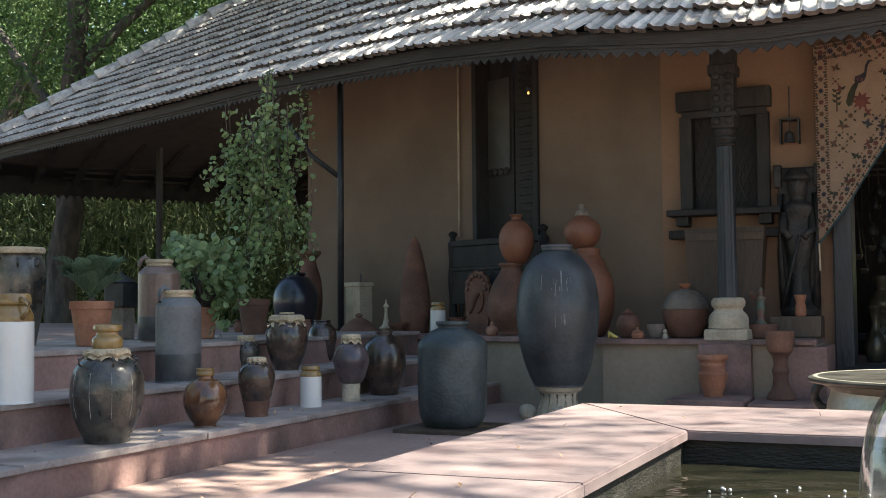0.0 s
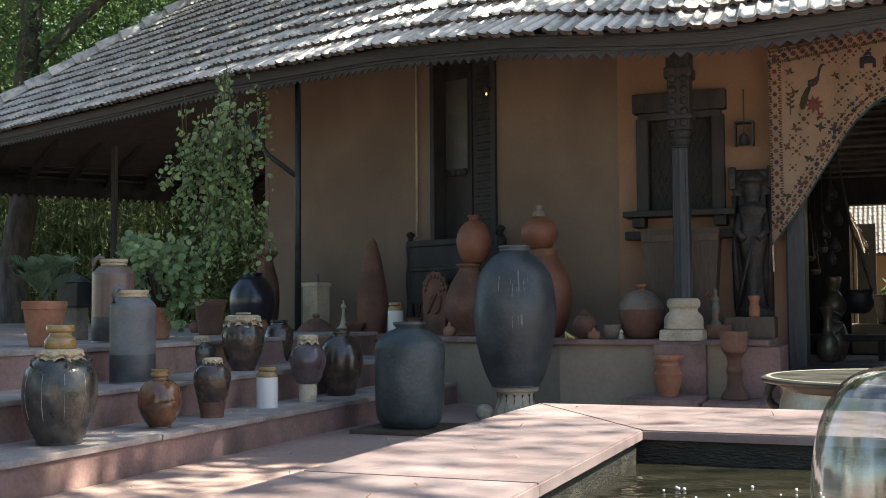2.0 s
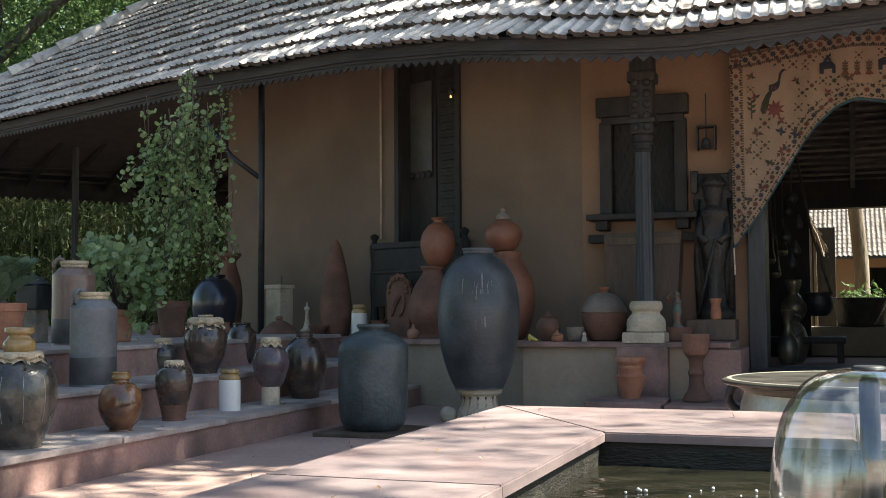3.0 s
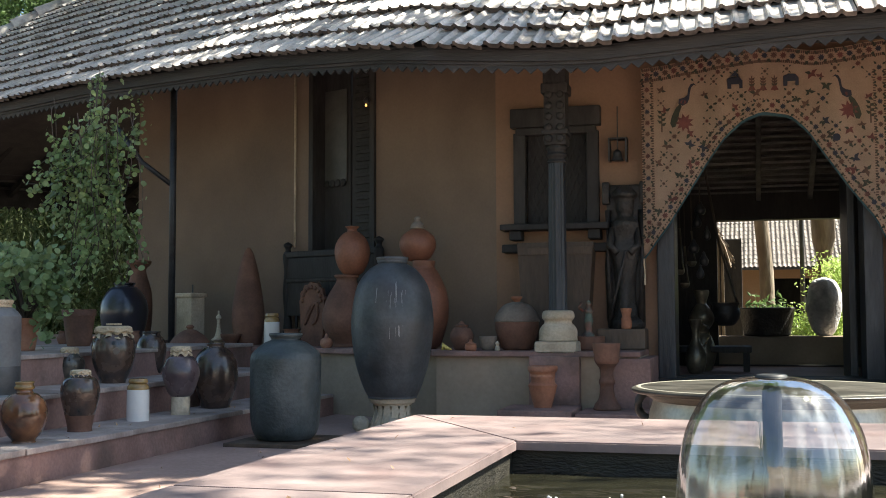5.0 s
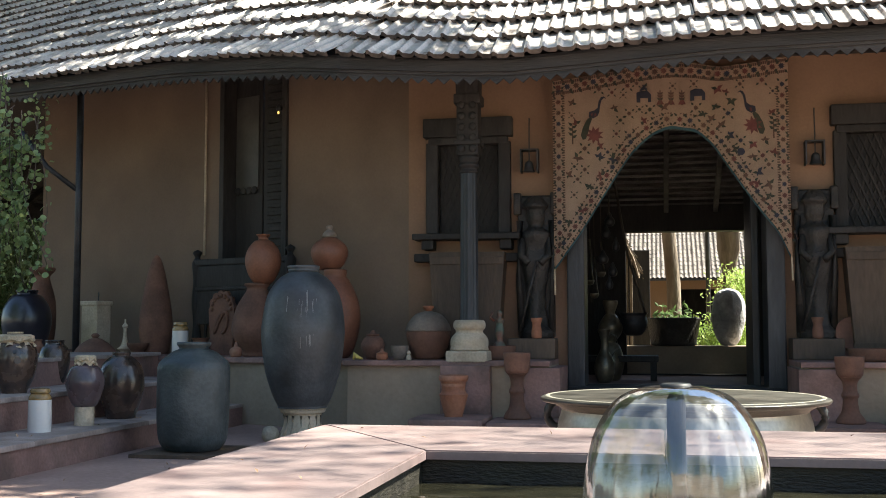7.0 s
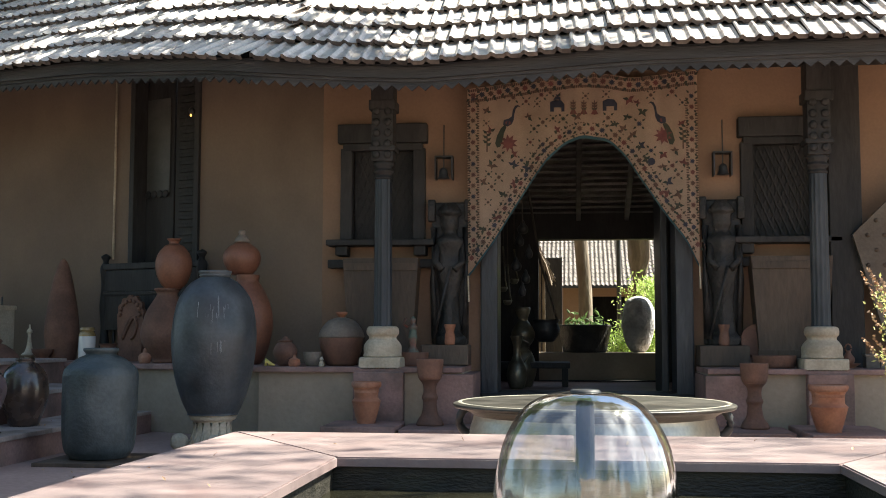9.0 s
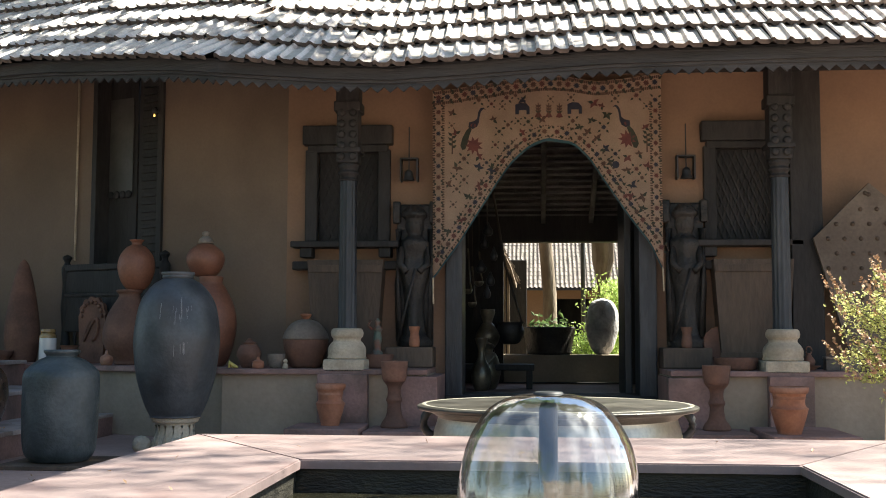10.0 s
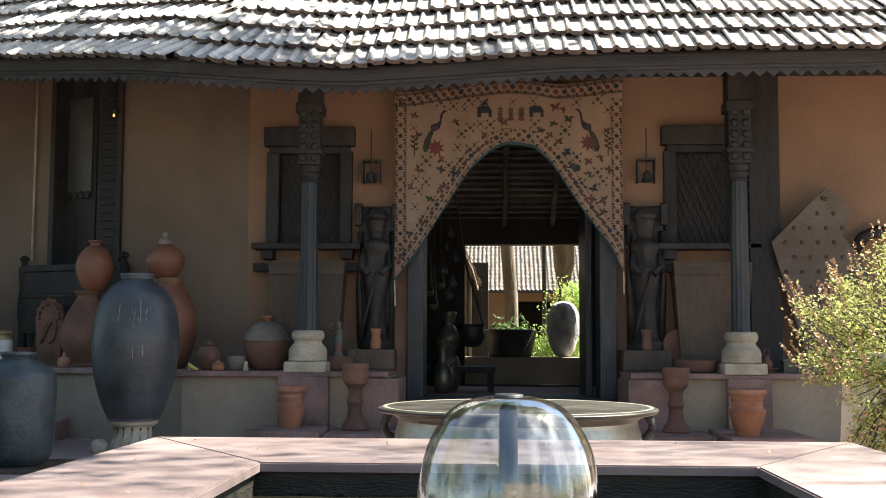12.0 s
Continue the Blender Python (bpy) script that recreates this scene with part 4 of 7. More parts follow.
part("body", lathe([(0, 0), (0.5, 0), (0.8, 0.16), (1.0, 0.48), (0.92, 0.72), (0.62, 0.90), (0.40, 0.94), (0.44, 1.0), (0, 1.0)], 0.235, 0.62, 44), material("ink_glaze", (0.012, 0.013, 0.022), (0.03, 0.03, 0.045), 4, 0.3, 0.03, 40, coat=0.4), t, smooth=True)
t = P_("water_pot", at_wing(-6.2, 10.62), "tall brown terracotta jar with a wide lip", "pot")
part("body", lathe([(0, 0), (0.7, 0), (1.0, 0.3), (0.96, 0.6), (0.60, 0.82), (0.55, 0.90), (0.85, 0.95), (0.85, 1.0), (0, 0.99)], 0.14, 0.87, 36), TERRADARK, t, smooth=True)
t = P_("stone_post", at_wing(-5.46, 10.36), "short pale stone block with an iron pin", "stone block", rz=-20)
part("block", boxes((-0.11, -0.09, 0, 0.11, 0.09, 0.50), (-0.125, -0.105, 0.47, 0.125, 0.105, 0.515), bevel=0.012), CREAMSTONE, t)
part("pin", tube([(0.03, 0, 0.51), (0.03, 0, 0.60)], 0.007, 6), IRON, t)
t = P_("oil_lamp", at_wing(-4.97, 10.0), "slender cream stone lamp on a bell foot", "oil lamp")
part("stem", lathe([(0, 0), (0.55, 0), (0.6, 0.10), (1.0, 0.14), (1.0, 0.18), (0.62, 0.24), (0.36, 0.42), (0.24, 0.62), (0.26, 0.75), (0.40, 0.78), (0.36, 0.84), (0.14, 0.90), (0.12, 1.0), (0, 1.0)], 0.066, 0.33, 28), CREAMSTONE, t, smooth=True)
t = P_("clay_bowl", at_wing(-4.80, 9.92), "shallow brown clay bowl on a foot", "bowl")
part("body", lathe([(0, 0), (0.6, 0), (0.55, 0.25), (0.9, 0.7), (1.0, 1.0), (0.92, 0.98), (0.5, 0.5), (0, 0.45)], 0.10, 0.105, 32), TERRADARK, t, smooth=True)
t = P_("clay_cover", (-5.02, 9.52, PLINTH_Z + 0.002), "wide conical brown clay cover with a knob", "cover")
part("body", lathe([(0, 0), (1.0, 0), (1.0, 0.12), (0.75, 0.45), (0.35, 0.72), (0.14, 0.80), (0.20, 0.90), (0.10, 1.0), (0, 1.0)], 0.19, 0.2, 36), TERRADARK, t, smooth=True)
# arched carved plaque
t = P_("carved_plaque", at_wing(-3.95, 9.86), "arched brown terracotta plaque with pierced carving", "plaque", rz=-25)
out = []
for k in range(25):
    a = math.pi * k / 24
    out.append((0.165 * math.cos(a) * (1 + 0.05 * math.sin(k * 1.6)), 0.42 + 0.17 * math.sin(a) * (1 + 0.06 * math.sin(k * 1.6))))
part("slab", prism([(-0.14, 0)] + [(0.14, 0)] + out, 0.035), TERRADARK, t)
for k in range(9):
    a = math.pi * k / 8
    part("boss", lathe([(0, 0), (1, 0.1), (0.7, 0.8), (0, 1)], 0.02, 0.02, 10), TERRADARK, t, smooth=True, m=pose(0.125 * math.cos(a), 0.0, 0.42 + 0.125 * math.sin(a), 90, 0, 0))
part("relief", tube([(0.09 * math.cos(a / 3), -0.005, 0.30 + 0.10 * math.sin(a / 2.1)) for a in range(0, 24)], 0.014, 6), TERRADARK, t, smooth=True)
t = P_("clay_pot", at_wing(-4.05, 9.62), "small brown clay pot with a flared lip", "pot")
part("body", lathe([(0, 0), (0.7, 0), (1, 0.4), (0.8, 0.75), (0.85, 0.9), (1.05, 1.0), (0.8, 0.95), (0, 0.8)], 0.085, 0.16, 28), TERRADARK, t, smooth=True)
t = P_("clay_pot", at_wing(-3.55, 9.20), "tiny red clay pot with a pointed lid", "pot")
part("body", lathe([(0, 0), (0.7, 0), (1, 0.3), (0.85, 0.55), (0.5, 0.65), (0.3, 0.72), (0.2, 0.9), (0, 1.0)], 0.055, 0.13, 24), TERRA, t, smooth=True)

# pots on the straight plinth
t = P_("lidded_pot", (-1.80, 8.85, PLINTH_Z), "round grey-brown clay pot with a domed lid and red knob", "pot")
part("body", lathe([(0, 0), (0.55, 0), (0.75, 0.08), (0.97, 0.36), (1.0, 0.52), (0.98, 0.55)], 0.175, 0.41, 44), TERRADARK, t, smooth=True)
part("lid", lathe([(1.02, 0.54), (1.04, 0.57), (0.93, 0.70), (0.62, 0.86), (0.25, 0.92), (0, 0.93)], 0.175, 0.41, 44), CLAYGREY, t, "grey domed lid", smooth=True)
part("knob", lathe([(0.5, 0), (0.6, 0.3), (1, 0.7), (0.9, 1.0), (0, 1.0)], 0.045, 0.05, 20), TERRA, t, "red clay knob", smooth=True, m=pose(0, 0, 0.375))
t = P_("clay_pot", (-2.22, 8.72, PLINTH_Z), "small reddish clay pot with a lid", "pot")
part("body", lathe([(0, 0), (0.55, 0), (0.9, 0.3), (1.0, 0.5), (0.75, 0.74), (0.5, 0.8), (0.6, 0.86), (0.3, 0.9), (0.12, 1.0), (0, 1.0)], 0.095, 0.23, 32), TERRADARK, t, smooth=True)
t = P_("clay_pot", (-2.11, 8.57, PLINTH_Z), "tiny red clay pot with a knobbed lid", "pot")
part("body", lathe([(0, 0), (0.8, 0), (1, 0.3), (0.9, 0.55), (1.0, 0.6), (0.4, 0.75), (0.25, 0.85), (0.2, 1.0), (0, 1.0)], 0.047, 0.088, 24), TERRA, t, smooth=True)
t = P_("clay_bowl", (-2.0, 8.70, PLINTH_Z), "small dark clay bowl", "bowl")
part("body", lathe([(0, 0), (0.6, 0), (0.9, 0.5), (1.0, 1.0), (0.9, 0.98), (0.4, 0.5), (0, 0.4)], 0.07, 0.105, 28), CLAYGREY, t, smooth=True)
t = P_("figurine", (-1.90, 8.58, PLINTH_Z), "tiny pale clay ornament", "ornament")
part("body", lathe([(0, 0), (1, 0), (0.8, 0.4), (0.5, 0.55), (0.75, 0.75), (0.4, 0.95), (0, 1.0)], 0.022, 0.075, 14), CREAMSTONE, t, smooth=True)
t = P_("banana_peel", (-2.30, 8.55, PLINTH_Z), "small curved yellow ornament", "ornament")
part("body", tube([(-0.03, 0, 0.005), (-0.025, 0, 0.05), (0.0, 0, 0.02), (0.04, 0, 0.01)], [0.012, 0.016, 0.018, 0.006], 8), YELLOW, t, smooth=True)

# ---- pillars ----
def pillar(x, y):
    q = thing("pillar", (x, y, PLINTH_Z), "dark carved wooden pillar on a cream stone base", "pillar", "veranda pillars")
    part("base_block", boxes((-0.16, -0.16, -0.03, 0.16, 0.16, 0.075), bevel=0.018), CREAMSTONE, q, "rough square stone block")
    part("base_drum", lathe([(0, 0), (0.95, 0), (1.0, 0.12), (1.0, 0.35), (0.86, 0.50), (0.74, 0.58), (0.74, 0.66), (0.84, 0.74), (0.86, 0.86), (0.78, 0.97), (0.6, 1.0), (0, 1.0)], 0.145, 0.235, 44), CREAMSTONE, q, "turned cream stone base", smooth=True, m=pose(0, 0, 0.075))
    bm = bmesh.new()
    seg, rings = 48, []
    for z, r in ((0.30, 0.072), (0.34, 0.067), (0.9, 0.065), (1.46, 0.062)):
        rings.append([bm.verts.new((r * (1 + 0.06 * math.cos(12 * 2 * math.pi * k / seg)) * math.cos(2 * math.pi * k / seg), r * (1 + 0.06 * math.cos(12 * 2 * math.pi * k / seg)) * math.sin(2 * math.pi * k / seg), z)) for k in range(seg)])
    for a, b in zip(rings, rings[1:]):
        for k in range(seg):
            bm.faces.new((a[k], a[(k + 1) % seg], b[(k + 1) % seg], b[k]))
    part("shaft", bm, BLUEWOOD, q, "fluted blue-black shaft", smooth=True)
    part("necking", lathe([(0.9, 0), (1.2, 0.1), (1.0, 0.25), (1.3, 0.45), (1.1, 0.6), (1.3, 0.8), (1.15, 1.0)], 0.062, 0.15, 24), DARKWOOD, q, smooth=True, m=pose(0, 0, 1.44))
    part("capital", boxes((-0.085, -0.085, 1.58, 0.085, 0.085, 2.05), (-0.105, -0.105, 1.66, 0.105, 0.105, 1.70), (-0.105, -0.105, 1.98, 0.105, 0.105, 2.06), bevel=0.012), DARKWOOD, q, "carved square head")
    for s in (-1, 1):
        for k in range(5):
            part("carved_knob", lathe([(0, 0), (1, 0.2), (0.8, 0.8), (0, 1)], 0.03, 0.03, 12), DARKWOOD, q, smooth=True, m=pose(0.045 * s, -0.083, 1.63 + 0.085 * k, 90, 0, 0))
    part("bracket", boxes((-0.09, -0.09, 2.05, 0.09, 0.09, 2.285), bevel=0.01), DARKWOOD, q)
    return q


pillar(-1.43, 8.62)
pillar(1.845, 8.62)
tagged(obj("veranda_beam", boxes((-2.2, 8.52, 2.83, 7.4, 8.72, 2.99), bevel=0.01), DARKWOOD), "dark wooden beam over the veranda pillars", "beam", kind="structure")

# pink piers, door step and low slabs
setting("pier_left", boxes((-1.62, 8.40, 0, -1.24, 8.50, 0.515), (-1.05, 8.44, 0, -0.72, 9.2, 0.50), bevel=0.008), PINK, "pink painted pier under the pillar", "pier")
setting("pier_right", boxes((1.70, 8.40, 0, 2.02, 8.50, 0.515), (0.98, 8.44, 0, 1.32, 9.2, 0.50), bevel=0.008), PINK, "pink painted pier under the pillar", "pier")
setting("trim_slab", boxes((-1.75, 7.86, 0, -1.22, 8.40, 0.155), (-1.20, 7.90, 0, 1.52, 8.44, 0.135), (1.55, 7.56, 0, 2.12, 8.40, 0.155), (-0.72, 8.3, 0.13, 0.98, 9.2, 0.285), bevel=0.012), PINK, "low pink stone slabs before the doorway", "step")

# terracotta urns and stands
def urn(loc, r, h, label):
    q = P_("urn", loc, label, "urn", "terracotta urns")
    part("body", lathe([(0, 0), (0.60, 0), (0.66, 0.05), (0.86, 0.30), (1.0, 0.50), (1.02, 0.54), (0.90, 0.58), (0.84, 0.64), (0.86, 0.78), (0.94, 0.86)], r, h, 40), TERRA, q, smooth=True)
    part("lip", lathe([(0.90, 0.85), (1.0, 0.87), (1.06, 0.93), (1.04, 0.99), (0.94, 1.0), (0.86, 0.95), (0.80, 0.7), (0, 0.65)], r, h, 40), TERRA, q, smooth=True)
    return q


urn((-1.47, 8.15, 0.155), 0.103, 0.30, "ribbed terracotta urn on a low slab")
urn((1.70, 7.78, 0.155), 0.122, 0.315, "ribbed orange terracotta urn on a low slab")


def stand(loc, r, h):
    q = P_("clay_stand", loc, "waisted terracotta stand with a dish top", "stand", "terracotta stands")
    part("stem", lathe([(0, 0), (0.95, 0), (0.9, 0.08), (0.6, 0.18), (0.5, 0.35), (0.60, 0.42), (0.48, 0.5), (0.52, 0.62), (0.80, 0.70)], r, h, 32), TERRADARK, q, smooth=True)
    part("dish", lathe([(0.5, 0.66), (0.85, 0.72), (0.95, 0.86), (1.0, 0.98), (0.95, 1.0), (0.8, 0.9), (0, 0.85)], r, h, 32), TERRADARK, q, smooth=True)
    return q


stand((-1.02, 8.27, 0.135), 0.10, 0.48)
stand((1.30, 8.27, 0.135), 0.10, 0.46)


# standing stone figures, one plain mesh each
def stone_figure(x, y):
    bm = boxes((-0.15, 0.02, 0.0, 0.15, 0.07, 1.16), bevel=0.02)
    rings = [(0.12, 0.0), (0.13, 0.06), (0.09, 0.12), (0.085, 0.35), (0.10, 0.50), (0.12, 0.62), (0.10, 0.72), (0.12, 0.84), (0.06, 0.90), (0.075, 0.96), (0.075, 1.03), (0.10, 1.07), (0.05, 1.14), (0, 1.15)]
    lathe([(r / 0.13, z) for r, z in rings], 0.13, 1.0, 24, wobble=0.25, bm=bm, seed=x)
    for s in (-1, 1):
        tube([(s * 0.09, -0.04, 0.80), (s * 0.11, -0.08, 0.66), (s * 0.05, -0.12, 0.60)], 0.030, 8, bm)
        tube([(s * 0.12, 0.0, 0.05), (s * 0.14, -0.02, 0.5), (s * 0.13, 0.0, 0.95)], [0.03, 0.022, 0.03], 8, bm)
        box(bm, s * 0.15 - 0.03, -0.02, 1.0, s * 0.15 + 0.03, 0.06, 1.18, 0.012)
    tube([(-0.12, -0.12, 0.05), (0.02, -0.14, 0.62)], 0.012, 6, bm)
    ob = obj("stone_figure", bm, BLACKSTONE, True)
    ob.matrix_basis = pose(x, y, 0.715)
    return tagged(ob, "black carved stone figure by the doorway", "statue", "door figures")


stone_figure(-0.965, 9.12)
stone_figure(1.205, 9.12)
for x in (-0.98, 1.20):
    w = tagged(obj("figure_stand", boxes((x - 0.20, 8.95, PLINTH_Z + 0.002, x + 0.18, 9.24, 0.715), bevel=0.012), BROWNWOOD), "low dark wooden stand under the figure", "stand", "figure stands")
for x, m_, lab in ((-0.95, TERRA, "orange clay cup on the figure's stand"), (1.19, TERRADARK, "brown clay cup on the figure's stand")):
    t = P_("clay_cup", (x, 8.99, 0.717), lab, "cup", "clay cups")
    part("body", lathe([(0, 0), (0.85, 0), (0.9, 0.4), (0.75, 0.65), (1.0, 0.92), (1.0, 1.0), (0.85, 0.95), (0, 0.6)], 0.045, 0.16, 24), m_, t, smooth=True)

# carved windows with shelf
def jharokha(x0, x1):
    w = x1 - x0
    q = tagged(new("carved_window"), "dark carved wooden window with a lattice and a shelf", "window", "carved windows", "structure")
    q.matrix_basis = pose((x0 + x1) / 2, WALL_Y, 1.58)
    h = w / 2
    part("lintel", boxes((-h - 0.07, -0.10, 0.80, h + 0.07, 0.02, 0.96), (-h - 0.03, -0.07, 0.74, h + 0.03, 0.02, 0.80), bevel=0.012), DARKWOOD, q)
    for s in (-1, 1):
        part("jamb", boxes((s * h - 0.05, -0.06, 0, s * h + 0.05, 0.04, 0.76), bevel=0.01), DARKWOOD, q)
    shutter = part("shutter", boxes((-h + 0.05, 0.06, 0, h - 0.05, 0.09, 0.76), bevel=0.004), DARKWOOD, q)
    lo, hi = -h + 0.06, h - 0.06
    for i in range(14):
        for j in (-1, 1):
            # slanting bars, cut off at the jambs
            xa = lo - 0.30 + (hi - lo + 0.30) * i / 13 if j > 0 else lo + (hi - lo + 0.30) * i / 13
            f0, f1 = 0.0, 1.0
            run = 0.30 * j
            for edge in (lo, hi):
                f = (edge - xa) / run
                if (edge == lo) == (j > 0):
                    f0 = max(f0, f)
                else:
                    f1 = min(f1, f)
            if f1 - f0 < 0.05:
                continue
            bm = bmesh.new()
            bar_between(bm, (xa + run * f0, 0.045 + 0.004 * j, 0.02 + 0.72 * f0), (xa + run * f1, 0.045 + 0.004 * j, 0.02 + 0.72 * f1), 0.010, 0.016)
            part("lattice_bar", bm, DARKWOOD, shutter)
    part("sill", boxes((-h - 0.14, -0.20, -0.06, h + 0.14, 0.04, -0.01), bevel=0.01), DARKWOOD, q, "projecting dark wooden shelf")
    for s in (-1, 1):
        part("bracket", boxes((s * (h + 0.02) - 0.05, -0.16, -0.14, s * (h + 0.02) + 0.05, 0.0, -0.06), (s * (h + 0.04) - 0.10, -0.12, -0.24, s * (h + 0.04) + 0.10, 0.0, -0.17), bevel=0.012), DARKWOOD, q)
    return q


jharokha(-1.84, -1.23)
jharokha(1.42, 1.98)
for x in (-1.52, 1.72):
    t = thing("wooden_chest", (x, 9.02, PLINTH_Z + 0.002), "tall tapering brown wooden chest below the window", "chest", "wooden chests")
    part("body", prism([(-0.25, 0), (0.25, 0), (0.31, 0.86), (-0.31, 0.86)], 0.2), BROWNWOOD, t)
    part("band", boxes((-0.30, -0.012, 0.76, 0.30, -0.001, 0.82), bevel=0.004), BROWNWOOD, t)
    part("band", boxes((-0.27, -0.012, 0.08, 0.27, -0.001, 0.13), bevel=0.004), BROWNWOOD, t)

# hanging bells on chains
for x in (-1.02, 1.225):
    t = thing("hanging_bell", (x, 9.14, 2.07), "small dark metal bell in a wall bracket on a chain", "bell", "hanging bells")
    part("bell", lathe([(1.0, 0), (0.95, 0.05), (0.72, 0.3), (0.62, 0.62), (0.3, 0.8), (0, 0.85)], 0.05, 0.11, 24), IRON, t, smooth=True)
    part("frame", boxes((-0.075, 0.0, 0.0, -0.062, 0.11, 0.19), (0.062, 0.0, 0.0, 0.075, 0.11, 0.19), (-0.075, 0.0, 0.18, 0.075, 0.11, 0.192), bevel=0.002), IRON, t)
    part("chain", tube([(0, 0.02, 0.09), (0, 0.03, 0.45)], 0.005, 6), IRON, t)

# doorway frame
door = tagged(new("door_1"), "open doorway with heavy blue-black timber jambs", "doorway", kind="structure")
part("jamb", boxes((DOOR[0] - 0.0, 9.16, 0.29, DOOR[0] + 0.14, 9.60, 2.62), bevel=0.012), BLUEWOOD, door)
part("jamb", boxes((DOOR[1] - 0.14, 9.16, 0.29, DOOR[1], 9.60, 2.62), bevel=0.012), BLUEWOOD, door)
part("lintel", boxes((DOOR[0], 9.16, 2.50, DOOR[1], 9.60, 2.66), bevel=0.012), BLUEWOOD, door)
part("door_leaf", boxes((DOOR[1] - 0.22, 9.62, 0.30, DOOR[1] - 0.16, 10.35, 2.5), bevel=0.01), BLUEWOOD, door, "open dark timber door leaf")
part("threshold", boxes((DOOR[0], 9.14, 0.285, DOOR[1], 9.60, 0.33), bevel=0.01), DARKWOOD, door)

# ---- printed door hanging ----
CX0, CX1, CY = -0.815, 1.025, 9.06
CM = 0.125


TOP_EDGE = [(-0.82, 2.782), (-0.46, 2.84), (-0.10, 2.885), (0.15, 2.905), (0.20, 2.905), (0.54, 2.85), (0.81, 2.885), (1.03, 2.915)]
LOW_EDGE = [(-0.82, 1.26), (-0.72, 1.40), (-0.62, 1.53), (-0.43, 1.83), (-0.31, 2.03), (-0.18, 2.21), (-0.04, 2.34), (0.12, 2.40), (0.32, 2.365), (0.46, 2.235), (0.55, 2.085),
            (0.69, 1.87), (0.82, 1.69), (0.94, 1.53), (1.03, 1.30)]


def along(edge, x):
    for (xa, za), (xb, zb) in zip(edge, edge[1:]):
        if x <= xb:
            return za + (zb - za) * max(x - xa, 0) / (xb - xa)
    return edge[-1][1]


def cloth_top(x):
    return (along(TOP_EDGE, x - 0.03) + along(TOP_EDGE, x + 0.03)) / 2


def cloth_low(x):
    """The arched lower edge: high at the middle, long at both sides."""
    return (along(LOW_EDGE, x - 0.04) + 2 * along(LOW_EDGE, x) + along(LOW_EDGE, x + 0.04)) / 4


def cloth_y(x, z):
    return CY + 0.02 * math.sin(x * 9 + z * 2) * (0.3 + abs(x - CM) * 0.7) + 0.012 * math.sin(x * 23 + 1.3 * z)


hanging = thing("door_hanging", (0, 0, 0), "beige printed cotton arch hanging with floral borders over the doorway", "door hanging")
bm = bmesh.new()
cols, rows_n = 90, 26
grid = []
for i in range(cols + 1):
    x = CX0 + (CX1 - CX0) * i / cols
    a, b = cloth_low(x), cloth_top(x)
    grid.append([bm.verts.new((x, cloth_y(x, a + (b - a) * j / rows_n), a + (b - a) * j / rows_n)) for j in range(rows_n + 1)])
for i in range(cols):
    for j in range(rows_n):
        bm.faces.new((grid[i][j], grid[i + 1][j], grid[i + 1][j + 1], grid[i][j + 1]))
bmesh.ops.solidify(bm, geom=bm.faces[:], thickness=0.003)
part("cloth", bm, CLOTH, hanging, smooth=True)
bm = bmesh.new()
prev = None
for i in range(cols + 1):
    x = CX0 + (CX1 - CX0) * i / cols
    z = cloth_low(x)
    pr = [bm.verts.new((x, cloth_y(x, z) + 0.012, z - 0.022)), bm.verts.new((x, cloth_y(x, z) + 0.012, z + 0.03))]
    if prev:
        bm.faces.new((prev[0], pr[0], pr[1], prev[1]))
    prev = pr
bmesh.ops.solidify(bm, geom=bm.faces[:], thickness=0.003)
part("lining", bm, TEAL, hanging, "teal lining edge")
PRINT = {k: bmesh.new() for k in ("blue", "red", "green", "brown")}


def dab(kind, x, z, pts, s=1.0, turn=0.0):
    """A printed motif: a flat outline laid on the cloth."""
    c, d = math.cos(turn), math.sin(turn)
    b = PRINT[kind]
    vs = []
    for px, pz in pts:
        qx, qz = x + s * (px * c - pz * d), z + s * (px * d + pz * c)
        vs.append(b.verts.new((qx, cloth_y(qx, qz) - 0.0055, qz)))
    b.faces.new(vs)


DISC = [(math.cos(2 * math.pi * k / 10), math.sin(2 * math.pi * k / 10)) for k in range(10)]
LEAFP = [(0, 0), (0.35, 0.28), (1, 0), (0.35, -0.28)]
STAR = [((1.0 if k % 2 else 0.55) * math.cos(math.pi * k / 9), (1.0 if k % 2 else 0.55) * math.sin(math.pi * k / 9)) for k in range(18)]


def flower(x, z, s, core="red"):
    dab(core, x, z, STAR, s)
    dab("brown", x, z, DISC, s * 0.35) if core == "red" else None
    for k in range(4):
        a = 0.7 + k * 1.57
        dab("green", x + s * 1.3 * math.cos(a), z + s * 1.3 * math.sin(a), LEAFP, s * 1.4, a)


def inside(x, z, pad):
    return CX0 + pad < x < CX1 - pad and cloth_low(x) + pad * 1.2 < z < cloth_top(x) - pad


random.seed(5)
